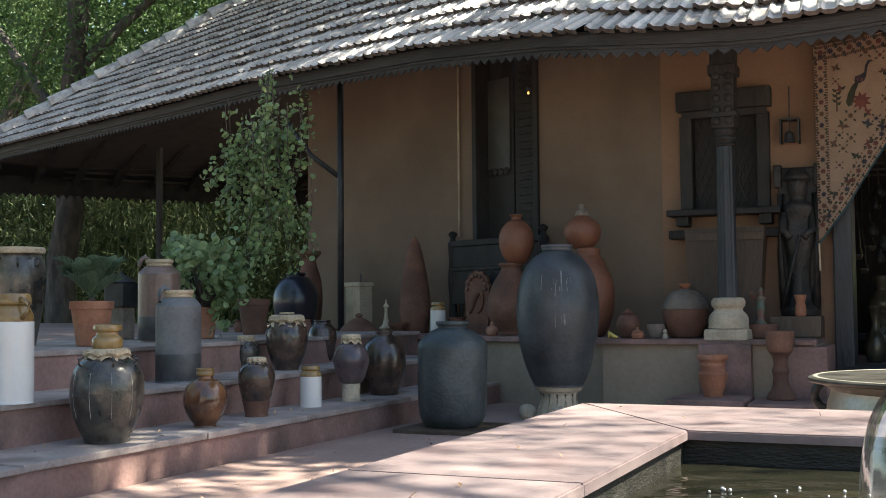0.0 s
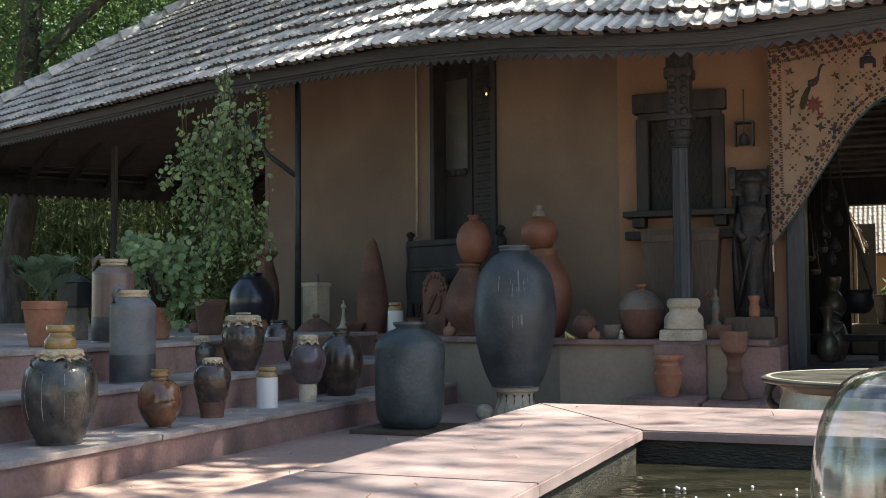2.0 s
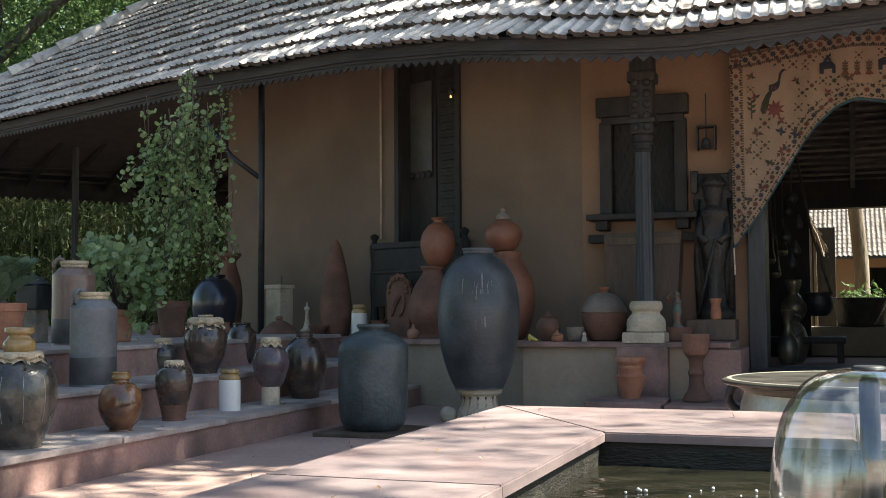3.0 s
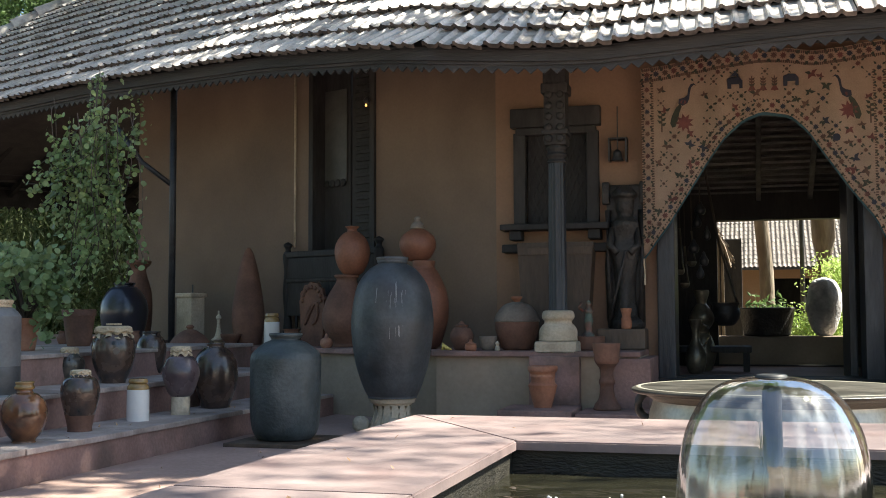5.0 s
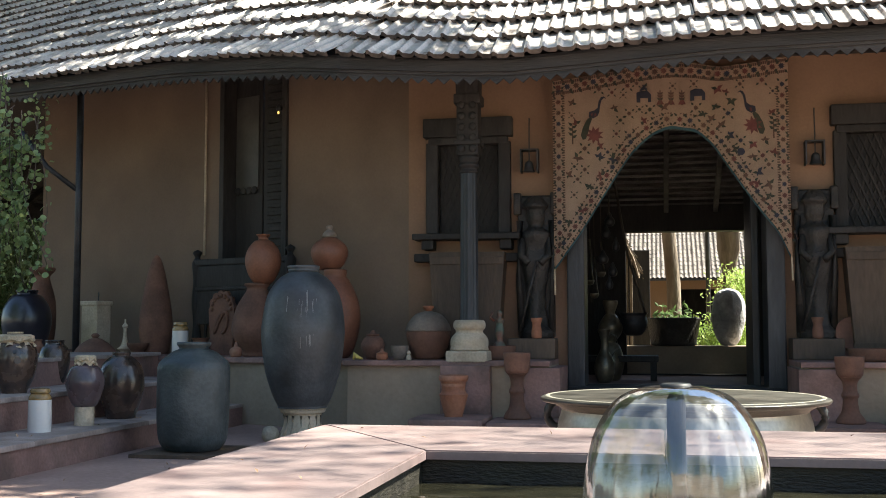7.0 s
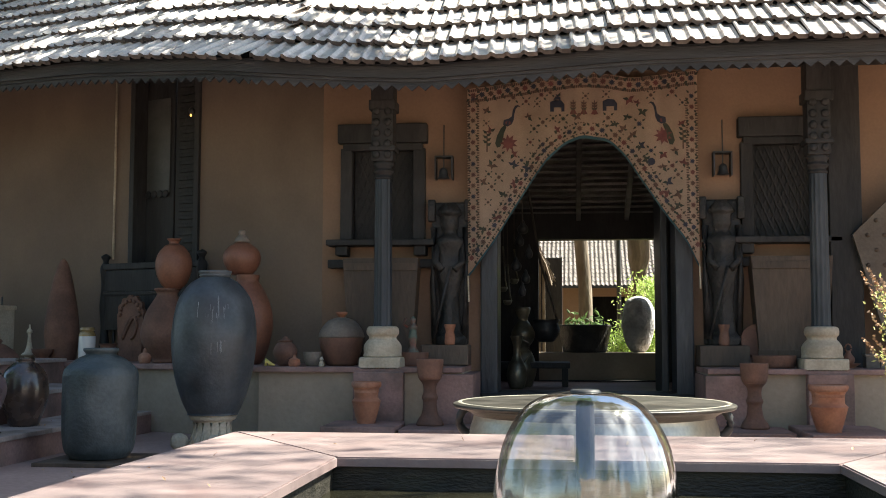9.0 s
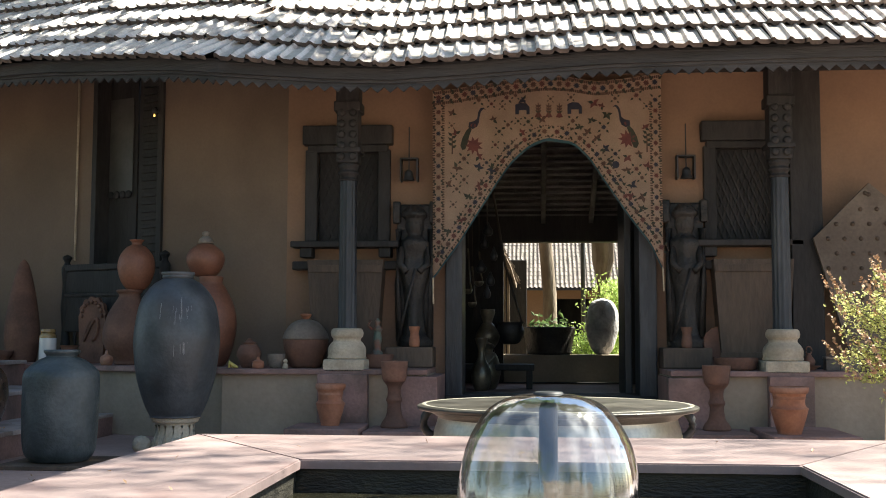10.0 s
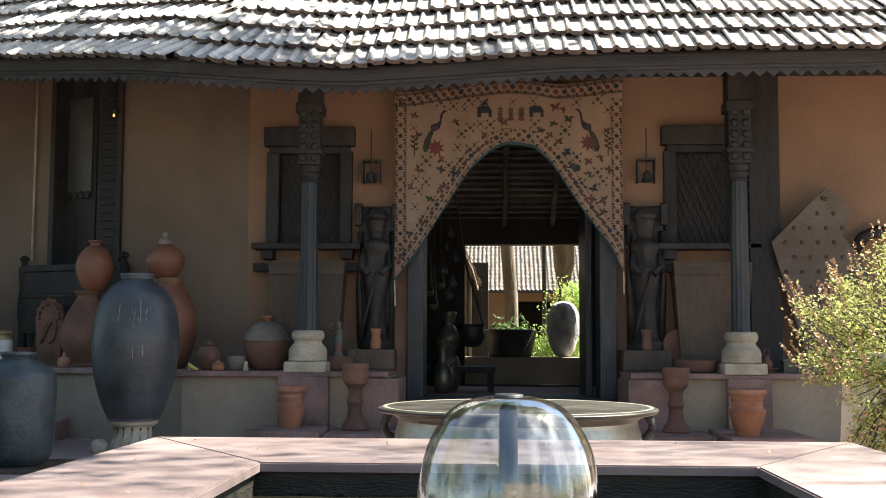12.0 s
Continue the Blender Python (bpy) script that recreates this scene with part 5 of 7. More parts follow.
# borders: a rope line and a run of blossoms with leaves
n = 26
for i in range(n):
    x = CX0 + 0.05 + (CX1 - CX0 - 0.10) * i / (n - 1)
    flower(x, cloth_top(x) - 0.062, 0.029, ("red", "blue", "brown")[i % 3])
for i in range(120):
    x = CX0 + 0.02 + (CX1 - CX0 - 0.04) * i / 119
    for dz in (0.020, 0.108):
        dab("brown", x, cloth_top(x) - dz, [(-0.006, -0.011), (0.006, -0.011), (0.006, 0.011), (-0.006, 0.011)])
for s, xe, end in ((1, CX0, 1.27), (-1, CX1, 1.40)):
    z = 2.70
    k = 0
    while z > end + 0.16:
        flower(xe + s * 0.048, z, 0.024, ("blue", "red", "brown")[k % 3])
        z -= 0.088
        k += 1
    z = 2.68
    while z > end + 0.30:
        for dx in (0.010, 0.088):
            dab("brown", xe + s * dx, z, [(-0.010, -0.005), (0.010, -0.005), (0.010, 0.005), (-0.010, 0.005)])
        z -= 0.02
x = CX0 + 0.08
k = 0
while x < CX1 - 0.06:
    slope = (cloth_low(x + 0.01) - cloth_low(x - 0.01)) / 0.02
    L = math.hypot(1, slope)
    nx, nz = -slope / L, 1 / L
    z = cloth_low(x)
    flower(x + nx * 0.058, z + nz * 0.058, 0.026, ("red", "blue", "brown")[k % 3])
    for m_ in range(3):
        xs = x + 0.068 / L * m_ / 3
        zs = cloth_low(xs)
        for o in (0.016, 0.104):
            dab("brown", xs + nx * o, zs + nz * o, [(-0.006, -0.005), (0.006, -0.005), (0.006, 0.005), (-0.006, 0.005)], 1, math.atan(slope))
    x += 0.080 / L
    k += 1
# field motifs: plain coloured shapes
for s in (-1, 1):
    fx = CM + s * 0.615
    # a bird: curved neck, round breast and a long hanging tail
    n = -s
    dab("blue", fx, 2.51, [(n * px, pz) for px, pz in ((-0.035, -0.02), (0.0, -0.035), (0.035, -0.015), (0.05, 0.02), (0.056, 0.07), (0.066, 0.11), (0.085, 0.132), (0.108, 0.125), (0.085, 0.145), (0.062, 0.138), (0.044, 0.105), (0.036, 0.05), (0.01, 0.03), (-0.03, 0.02))])
    dab("red", fx + n * 0.005, 2.505, [(n * 0.6 * math.cos(a), 0.4 * math.sin(a)) for a in (0.0, 0.8, 1.6, 2.4, 3.1, 3.9, 4.7, 5.5)], 0.04)
    dab("green", fx, 2.49, [(n * px, pz) for px, pz in ((-0.02, 0.005), (-0.055, -0.03), (-0.085, -0.09), (-0.10, -0.15), (-0.085, -0.185), (-0.06, -0.18), (-0.04, -0.13), (-0.028, -0.07), (-0.008, -0.02))])
    dab("brown", fx - n * 0.165, 2.36, [(-0.006, -0.09), (0.006, -0.09), (0.004, 0.06), (-0.004, 0.06)])
    for k in range(6):
        dab("green", fx - n * 0.165, 2.32 + 0.02 * k, LEAFP, 0.045, math.pi / 2 + (1 if k % 2 else -1) * 0.9)
    dab("red", fx + s * 0.0 + 0.01, 2.36 + 0.02 * s, STAR, 0.075)
    dab("blue", CM + s * 0.21, 2.64, [(-0.06, -0.05), (-0.06, 0.03), (-0.02, 0.045), (0.03, 0.04), (0.055, 0.01), (0.055, -0.05), (0.03, -0.05), (0.03, -0.015), (-0.03, -0.015), (-0.03, -0.05)])
dab("blue", CM + 0.53, 2.17, DISC, 0.030)
for k in (-1, 0, 1):
    x = CM + 0.085 * k
    dab("brown", x, 2.62, [(-0.007, -0.06), (0.007, -0.06), (0.004, 0.06), (-0.004, 0.06)])
    dab("red", x, 2.58, [(-0.03, -0.015), (0.03, -0.015), (0.012, 0.02), (-0.012, 0.02)])
    for j in range(3):
        for s in (-1, 1):
            dab("brown" if j else "green", x, 2.60 + 0.022 * j, LEAFP, 0.034, math.pi / 2 - s * 0.8)
placed = []
for k in range(900):
    x, z = random.uniform(CX0, CX1), random.uniform(1.4, 2.75)
    if not inside(x, z, 0.12) or any((x - a) ** 2 + (z - b) ** 2 < 0.0052 for a, b in placed):
        continue
    if abs(z - 2.63) < 0.08 and abs(x - CM) < 0.34 or abs(abs(x - CM) - 0.62) < 0.13 and 2.26 < z < 2.68:
        continue
    placed.append((x, z))
    c = random.choice(("red", "brown", "blue", "green", "brown"))
    if random.random() < 0.5:
        flower(x, z, random.uniform(0.014, 0.024), c)
    else:
        a = random.uniform(0, 6.28)
        for j in range(4):
            dab(c if j else "green", x, z, LEAFP, random.uniform(0.03, 0.055), a + j * 1.3)
for kind, m_, lab in (("blue", DARKBLUE, "indigo printed motifs"), ("red", MAROON, "maroon printed flowers"), ("green", GREENINK, "dark green printed leaves"), ("brown", BROWNINK, "brown printed lines")):
    tagged(part("print", PRINT[kind], m_, hanging, lab), kind="stuff")
part("cord", tube([(CX0 + 0.005, CY, 1.27), (CX0 + 0.01, CY, 1.06)], 0.007, 6), CLOTHCAP, hanging)
part("cord", tube([(CX1 - 0.005, CY, 1.40), (CX1, CY, 1.16)], 0.007, 6), CLOTHCAP, hanging)

# ---- bell-metal vessel ----
t = thing("bronze_vessel", (0.115, 5.72, 0.0), "wide shallow aged bell-metal vessel with loop handles", "vessel")
part("bowl", lathe([(0, 0.0), (0.72, 0.0), (0.80, 0.10), (0.90, 0.28), (0.935, 0.36), (0.93, 0.38), (0.955, 0.46), (0.95, 0.48), (0.958, 0.56), (0.945, 0.60), (0.90, 0.68)], 0.675, 0.465, 72), BELLY, t, "worn ridged bronze belly", smooth=True)
# neck and outer rim take the dark metal as painted undercut shadow
part("neck", lathe([(0.90, 0.675), (0.875, 0.72), (0.865, 0.80), (0.885, 0.87), (0.96, 0.93), (1.02, 0.945), (1.032, 0.965), (1.03, 0.985), (1.0, 1.0)], 0.675, 0.465, 72), BRONZE, t, "neck coloured dark for the shade under the rim", smooth=True)
part("rim", lathe([(1.002, 0.998), (0.985, 1.004), (0.95, 0.99), (0.90, 0.93), (0.88, 0.85), (0.90, 0.6), (0.7, 0.1), (0, 0.08)], 0.675, 0.465, 72), BRONZERIM, t, "pale worn rim", smooth=True)
for s in (-1, 1):
    part("handle", tube([(s * (0.602 + 0.066 * math.cos(radians(95 - 19 * k))), 0, 0.368 + 0.068 * math.sin(radians(95 - 19 * k))) for k in range(12)], 0.021, 12), IRON, t, "dark loop handle", smooth=True)

# ---- fountain: nozzle and bell of water ----
t = thing("fountain", (0.04, 2.70, 0.262), "bell-shaped sheet of clear water round a dark nozzle", "fountain")
pipe = part("nozzle_pipe", lathe([(0, 0), (1.0, 0), (1.0, 0.45), (0.86, 0.47), (0.80, 0.5), (0.95, 0.52), (0.95, 0.95), (0.6, 1.0), (0, 1.0)], 0.023, 0.39, 24, smooth=False), IRON, t, smooth=False)
part("nozzle_cap", lathe([(0, 0), (1, 0.0), (1, 0.8), (0.7, 1.0), (0, 1.0)], 0.034, 0.012, 24), IRON, pipe, smooth=True, m=pose(0, 0, 0.397))
bell_o = [(0.12, 1.0), (0.32, 0.992), (0.54, 0.95), (0.71, 0.87), (0.865, 0.72), (0.945, 0.54), (0.98, 0.35), (1.0, 0.15), (1.0, 0.0)]
bm = lathe(bell_o, 0.221, 0.403, 96, wobble=0.02)
bmesh.ops.delete(bm, geom=[f for f in bm.faces if len(f.verts) > 4], context="FACES")
part("water_bell", bm, SHEET, t, "clear falling sheet of water", smooth=True)
random.seed(11)
t = tagged(new("bubble_cluster"), "small clear bubbles floating on the pool", "bubbles", kind="stuff")
bm = bmesh.new()
for k in range(30):
    a, rr = random.uniform(0, 6.28), random.uniform(0.02, 0.26)
    px, py = (-0.44 + rr * math.cos(a), 3.28 + rr * math.sin(a)) if k < 13 else (0.04 + 0.27 * math.cos(a) * random.uniform(0.9, 1.3), 2.7 + 0.27 * math.sin(a) * random.uniform(0.9, 1.3))
    bmesh.ops.create_uvsphere(bm, u_segments=10, v_segments=6, radius=random.uniform(0.003, 0.006), matrix=Matrix.Translation((px, py, 0.274)))
part("bubble", bm, WHITEGLAZE, t, smooth=True)

# ---- the turned wall: door, bench, post ----
def on_wing(name, s, out, z, label, category, group=""):
    p = wing(s, out, z)
    return thing(name, tuple(p), label, category, group, -25)


door = tagged(new("door_2"), "tall dark carved wooden door with a dull glass panel", "door", kind="structure")
door.matrix_basis = WING_M @ pose(-1.83, 0, 0)
part("leaf", boxes((-0.43, 0.14, 0.9, -0.03, 0.19, 3.25), bevel=0.006), DARKWOOD, door)
louvred = part("leaf", boxes((-0.01, 0.14, 0.9, 0.43, 0.19, 3.25), bevel=0.006), DARKWOOD, door)
part("glass_panel", boxes((-0.37, 0.125, 2.12, -0.07, 0.135, 3.02), bevel=0.003), material("dull_glass_panel", (0.05, 0.048, 0.044), (0.075, 0.072, 0.066), 4, 0.5, 0.03, 30), door, "dull grey glass panel")
for k in range(4):
    part("panel_cusp", lathe([(0, 0), (1, 0), (0.9, 0.7), (0, 1)], 0.035, 0.02, 14), DARKWOOD, door, m=pose(-0.335 + 0.075 * k, 0.12, 2.11, 90, 0, 0))
for k in range(30):
    part("louvre", boxes((0.05, 0.118, 0.98 + 0.073 * k, 0.38, 0.14, 1.015 + 0.073 * k), bevel=0.003), DARKWOOD, louvred)
for x in (-0.44, 0.38):
    part("jamb", boxes((x, -0.03, 0.9, x + 0.06, 0.14, 3.25), bevel=0.006), DARKWOOD, door)
t = thing("wall_lamp", tuple(wing(1.455, 0.06, 2.79)), "tiny lit yellow bulb in a dark holder", "lamp")
part("holder", lathe([(0, 0), (0.7, 0), (1, 0.5), (0.4, 1.0), (0, 1.0)], 0.03, 0.06, 14), IRON, t, smooth=True)
part("bulb", lathe([(0, 0), (0.8, 0.2), (1, 0.55), (0.5, 1.0), (0, 1.0)], 0.010, 0.028, 14), LAMPGLOW, t, "glowing yellow bulb", smooth=True, m=pose(0, -0.02, -0.035))
bm = bmesh.new()
tube([wing(2.47, 0.02, 1.5), wing(2.47, 0.02, 3.4)], 0.012, 8, bm)
tagged(obj("conduit", bm, CREAMSTONE, True), "thin pale cable conduit on the wall", "conduit", kind="structure")
t = on_wing("carved_bench", 1.88, 0.06, PLINTH_Z + 0.002, "black carved wooden bench back against the wall", "bench")
part("back_panel", boxes((-0.60, -0.06, 0.28, 0.60, -0.01, 0.84), bevel=0.012), DARKWOOD, t)
part("top_rail", boxes((-0.62, -0.075, 0.84, 0.62, 0.005, 0.90), (-0.6, -0.07, 0.60, 0.6, -0.06, 0.64), bevel=0.012), DARKWOOD, t)
for x in (-0.61, 0.61):
    part("post", lathe([(0.8, 0), (1, 0.1), (0.7, 0.3), (1.0, 0.5), (0.75, 0.7), (1.0, 0.86), (0.5, 0.92), (0.9, 0.97), (0, 1.0)], 0.05, 1.0, 20), DARKWOOD, t, smooth=True, m=pose(x, -0.03, 0))
for k in range(9):
    part("spindle", lathe([(0.7, 0), (1, 0.3), (0.6, 0.5), (1, 0.7), (0.7, 1)], 0.016, 0.30, 10), DARKWOOD, t, smooth=True, m=pose(-0.48 + 0.12 * k, -0.035, 0.0))
t = thing("iron_post", (-5.29, 9.66, PLINTH_Z + 0.002), "slim black iron veranda post with a slanting brace", "post")
part("shaft", tube([(0, 0, 0), (0, 0, 2.62)], 0.032, 12), IRON, t, smooth=True)
part("brace", tube([(0, 0, 1.52), (-0.30, -0.05, 1.75), (-0.55, -0.1, 2.1)], 0.024, 8), IRON, t, smooth=True)
for x, y in ((-10.4, 13.5),):
    t = thing("timber_post", (x, y, STEP_Z[2] - 0.004), "slim dark timber post of the open wing", "post", "open wing posts")
    part("shaft", boxes((-0.035, -0.035, 0, 0.035, 0.035, 2.6), bevel=0.008), DARKWOOD, t)

# ---- right of the doorway ----
setting("door_3", boxes((2.02, 9.05, PLINTH_Z, 2.265, 9.24, 3.0), bevel=0.008), DARKWOOD, "dark timber door leaf against the wall", "door")
t = thing("studded_panel", (2.175, 8.99, 0.70), "pale grey star-shaped panel with rows of knobs, leaning on the wall", "panel")
PANEL = [(0.0, 0.87), (0.43, 1.30), (0.63, 1.13), (0.55, 0.92), (0.67, 0.78), (0.86, 0.30), (0.60, 0.0), (0.25, 0.0)]
part("slab", prism(PANEL, 0.04), material("pale_panel_clay", (0.12, 0.096, 0.075), (0.175, 0.143, 0.113), 4, 0.85, 0.2, 40, stain=(0.09, 0.07, 0.055), stain_scale=3), t)


def in_poly(x, z, poly):
    hit = False
    for (xa, za), (xb, zb) in zip(poly, poly[1:] + poly[:1]):
        if (za > z) != (zb > z) and x < (xb - xa) * (z - za) / (zb - za) + xa:
            hit = not hit
    return hit


KNOB = lathe([(0, 0), (1, 0.05), (0.9, 0.5), (0.4, 0.9), (0, 1.0)], 0.017, 0.016, 10)
knob_first = part("knob", KNOB, BROWNWOOD, t, smooth=True, m=pose(0.40, 0, 1.22, 90, 0, 0))
for i in range(9):
    for j in range(12):
        x, z = 0.05 + 0.125 * i + (0.06 if j % 2 else 0), 0.06 + 0.115 * j
        if in_poly(x, z, PANEL) and in_poly(x - 0.03, z, PANEL) and in_poly(x + 0.03, z + 0.02, PANEL):
            k = new("knob", knob_first.data)
            k.parent, k.matrix_basis = t, pose(x, 0, z, 90, 0, 0)
t = P_("brass_lamp", (2.07, 8.78, PLINTH_Z), "small reddish metal lamp with a loop handle on a dish", "lamp")
part("dish", lathe([(0, 0), (0.5, 0), (0.6, 0.3), (1, 0.9), (0.95, 1.0), (0.4, 0.5), (0, 0.5)], 0.085, 0.035, 24), TERRADARK, t, smooth=True)
part("body", lathe([(0.4, 0.0), (0.9, 0.2), (1, 0.5), (0.5, 0.8), (0.3, 1.0), (0, 1.0)], 0.045, 0.11, 20), TERRADARK, t, smooth=True, m=pose(0, 0, 0.02))
part("loop", tube([(0.022 * math.cos(a * 0.5), 0, 0.15 + 0.03 * math.sin(a * 0.5)) for a in range(13)], 0.006, 6), TERRADARK, t, smooth=True)
for x, w in ((2.24, 0.05), (2.37, 0.075)):
    t = P_("wooden_casket", (x, 8.80, PLINTH_Z), "small grey-brown wooden casket with a knob", "box", "wooden caskets")
    part("body", boxes((-w, -0.05, 0, w, 0.05, 0.085), bevel=0.006), CLAYGREY, t)
    part("lid", boxes((-w - 0.006, -0.056, 0.086, w + 0.006, 0.056, 0.105), bevel=0.006), CLAYGREY, t)
    part("knob", lathe([(0, 0), (1, 0.1), (0.8, 0.8), (0, 1)], 0.012, 0.02, 10), CLAYGREY, t, smooth=True, m=pose(0, 0, 0.104))
t = P_("clay_disc", (1.46, 9.12, PLINTH_Z + 0.0), "round brown clay platter leaning on the wall", "platter")
part("disc", lathe([(0, 0), (0.9, 0), (1, 0.4), (1, 1), (0.85, 0.8), (0, 0.6)], 0.13, 0.03, 36), TERRADARK, t, smooth=True, m=pose(0, -0.02, 0.20, 80, 0, 0))
part("foot", boxes((-0.09, -0.05, 0, 0.09, 0.05, 0.08), bevel=0.01), TERRADARK, t)
t = P_("clay_bowl", (1.52, 8.72, PLINTH_Z), "low wide brown clay basin beside the pillar", "bowl")
part("body", lathe([(0, 0), (0.8, 0), (0.95, 0.4), (1.0, 0.9), (0.95, 1.0), (0.85, 0.8), (0, 0.5)], 0.16, 0.095, 36), TERRADARK, t, smooth=True)
t = P_("clay_bowl", (-1.22, 8.80, PLINTH_Z), "low brown clay basin holding a small figurine", "bowl")
part("body", lathe([(0, 0), (0.8, 0), (0.95, 0.4), (1.0, 0.9), (0.95, 1.0), (0.85, 0.85), (0, 0.8)], 0.125, 0.11, 36), TERRADARK, t, smooth=True)
bm = lathe([(0, 0), (1.0, 0), (0.9, 0.1), (0.55, 0.2), (0.7, 0.45), (0.55, 0.62), (0.75, 0.72), (0.35, 0.8), (0.45, 0.9), (0.2, 0.97), (0, 1.0)], 0.05, 0.30, 20, wobble=0.15)
tube([(-0.04, -0.01, 0.21), (-0.075, -0.02, 0.24), (-0.05, -0.02, 0.28)], 0.011, 6, bm)
ob = obj("figurine", bm, material("painted_clay", (0.22, 0.07, 0.05), (0.10, 0.14, 0.11), 14, 0.6, 0.2, 40), True)
ob.matrix_basis = pose(-1.22, 8.80, PLINTH_Z + 0.092)
tagged(ob, "small painted clay figurine in red and green", "figurine")
t = P_("dark_bracket", (2.98, 9.16, 1.40), "curved dark wooden wall bracket", "bracket")
part("scroll", tube([(-0.12, 0, 0.10), (-0.05, -0.02, 0.22), (0.06, -0.03, 0.27), (0.2, 0, 0.25), (0.25, 0.05, 0.15)], 0.05, 10), DARKWOOD, t, smooth=True)

# ---- plants ----
def leaf_object(name, centres, size, mat, parent, label="", aspect=0.5, droop=0.0, face=None, sides=4, seed=1, upright=0.0):
    """Many small leaves as one crown: each its own blade, turned at random."""
    rng = np.random.default_rng(seed)
    c = np.asarray(centres, float)
    n = len(c)
    d = rng.normal(size=(n, 3))
    d[:, 2] = d[:, 2] * (1 - abs(upright)) - droop + upright
    d /= np.linalg.norm(d, axis=1)[:, None] + 1e-9
    nr = rng.normal(size=(n, 3))
    if face is not None:
        nr = nr * 0.55 + np.asarray(face)
    w = np.cross(d, nr)
    w /= np.linalg.norm(w, axis=1)[:, None] + 1e-9
    nn = np.cross(w, d)
    s = size * rng.uniform(0.6, 1.25, n)[:, None]
    if sides == 4:
        shape = [(-0.5, 0, 0), (0, 0.5, 0.08), (0.5, 0, 0), (0, -0.5, 0.08)]
    else:
        shape = [(0.5 * math.cos(2 * math.pi * k / sides), 0.5 * math.sin(2 * math.pi * k / sides), 0.10 * abs(math.sin(2 * math.pi * k / sides))) for k in range(sides)]
    vs = np.stack([c + s * (a * d + b * aspect * w + h * nn) for a, b, h in shape], 1).reshape(-1, 3)
    me = bpy.data.meshes.new(name)
    me.from_pydata(vs.tolist(), [], [tuple(range(i * len(shape), (i + 1) * len(shape))) for i in range(n)])
    me.materials.append(mat)
    ob = new(name, me)
    ob.parent = parent
    return tagged(ob, label)


def clumps(rng, boxes_, n_clumps, per, spread):
    """Leaf places gathered in clumps inside boxes, so that the outline is uneven and has gaps."""
    out = []
    weights = np.array([(b[3] - b[0]) * (b[4] - b[1]) * (b[5] - b[2]) for b in boxes_], float)
    weights /= weights.sum()
    for k in range(n_clumps):
        b = boxes_[rng.choice(len(boxes_), p=weights)]
        c = [rng.uniform(b[i], b[i + 3]) for i in range(3)]
        sp = spread * rng.uniform(0.5, 1.4)
        out.append(np.array(c) + rng.normal(size=(per, 3)) * np.array([sp, sp, sp * 0.7]))
    return np.concatenate(out)


def limb(bm, a, b, ra, rb, rng, n=7):
    a, b = Vector(a), Vector(b)
    pts, rad = [], []
    for i in range(n + 1):
        f = i / n
        j = Vector(rng.normal(size=3)) * 0.003 * (b - a).length * (0 if i == 0 else 1)
        pts.append(a.lerp(b, f) + j)
        rad.append(ra + (rb - ra) * f)
    tube(pts, rad, 10, bm)


def tree(foot, trunk_top, r, limbs, boxes_, n_clumps, per, spread, size, leaf, label, seed, bark=None, aspect=0.42, droop=0.3, group="", category="tree"):
    rng = np.random.default_rng(seed)
    q = thing("tree", foot, label, category, group)
    f = Vector(foot)
    bm = bmesh.new()
    limb(bm, (0, 0, -0.1), Vector(trunk_top) - f, r * 1.12, r * 0.6, rng, 10)
    part("trunk", bm, bark or BARK, q, smooth=True)
    for a, b, ra in limbs:
        bm = bmesh.new()
        limb(bm, Vector(a) - f, Vector(b) - f, ra, ra * 0.3, rng)
        part("limb", bm, bark or BARK, q, smooth=True)
    pts = clumps(rng, boxes_, n_clumps, per, spread) - np.array(foot)
    leaf_object("crown", pts, size, leaf, q, "", aspect, droop, seed=seed)
    return q


# trees behind the open wing
tree((-14.7, 16.2, 0), (-14.6, 16.6, 9), 0.27, [((-14.7, 16.3, 4.2), (-18.0, 17, 7.5), 0.14), ((-14.6, 16.4, 5.2), (-12.5, 19, 9), 0.12)],
     [(-20, 16.5, 5.6, -10.5, 23, 11.5), (-20, 14.9, 4.4, -11.8, 16.3, 9.5)], 560, 80, 0.5, 0.14, TREELEAF, "tall tree with a thick grey trunk and feathery leaves", 3, group="garden trees")
tree((-21.3, 18.6, 0), (-18.2, 18.4, 4.2), 0.34, [((-18.7, 18.4, 4.1), (-16.5, 19.5, 9.5), 0.2)],
     [(-26, 18, 4.5, -17, 26, 12)], 320, 70, 0.6, 0.18, TREELEAF, "leaning tree with a dark bent trunk", 4, group="garden trees")
tree((-12.4, 24.0, 0), (-11.2, 24.2, 10), 0.26, [((-12.0, 24, 4), (-8.5, 25, 10.5), 0.16), ((-11.8, 24, 6), (-14, 24, 10), 0.12)],
     [(-17, 22.5, 6.5, -5, 29, 14)], 420, 70, 0.65, 0.19, TREELEAF, "tall tree behind the roof with a leaning limb", 5, group="garden trees")
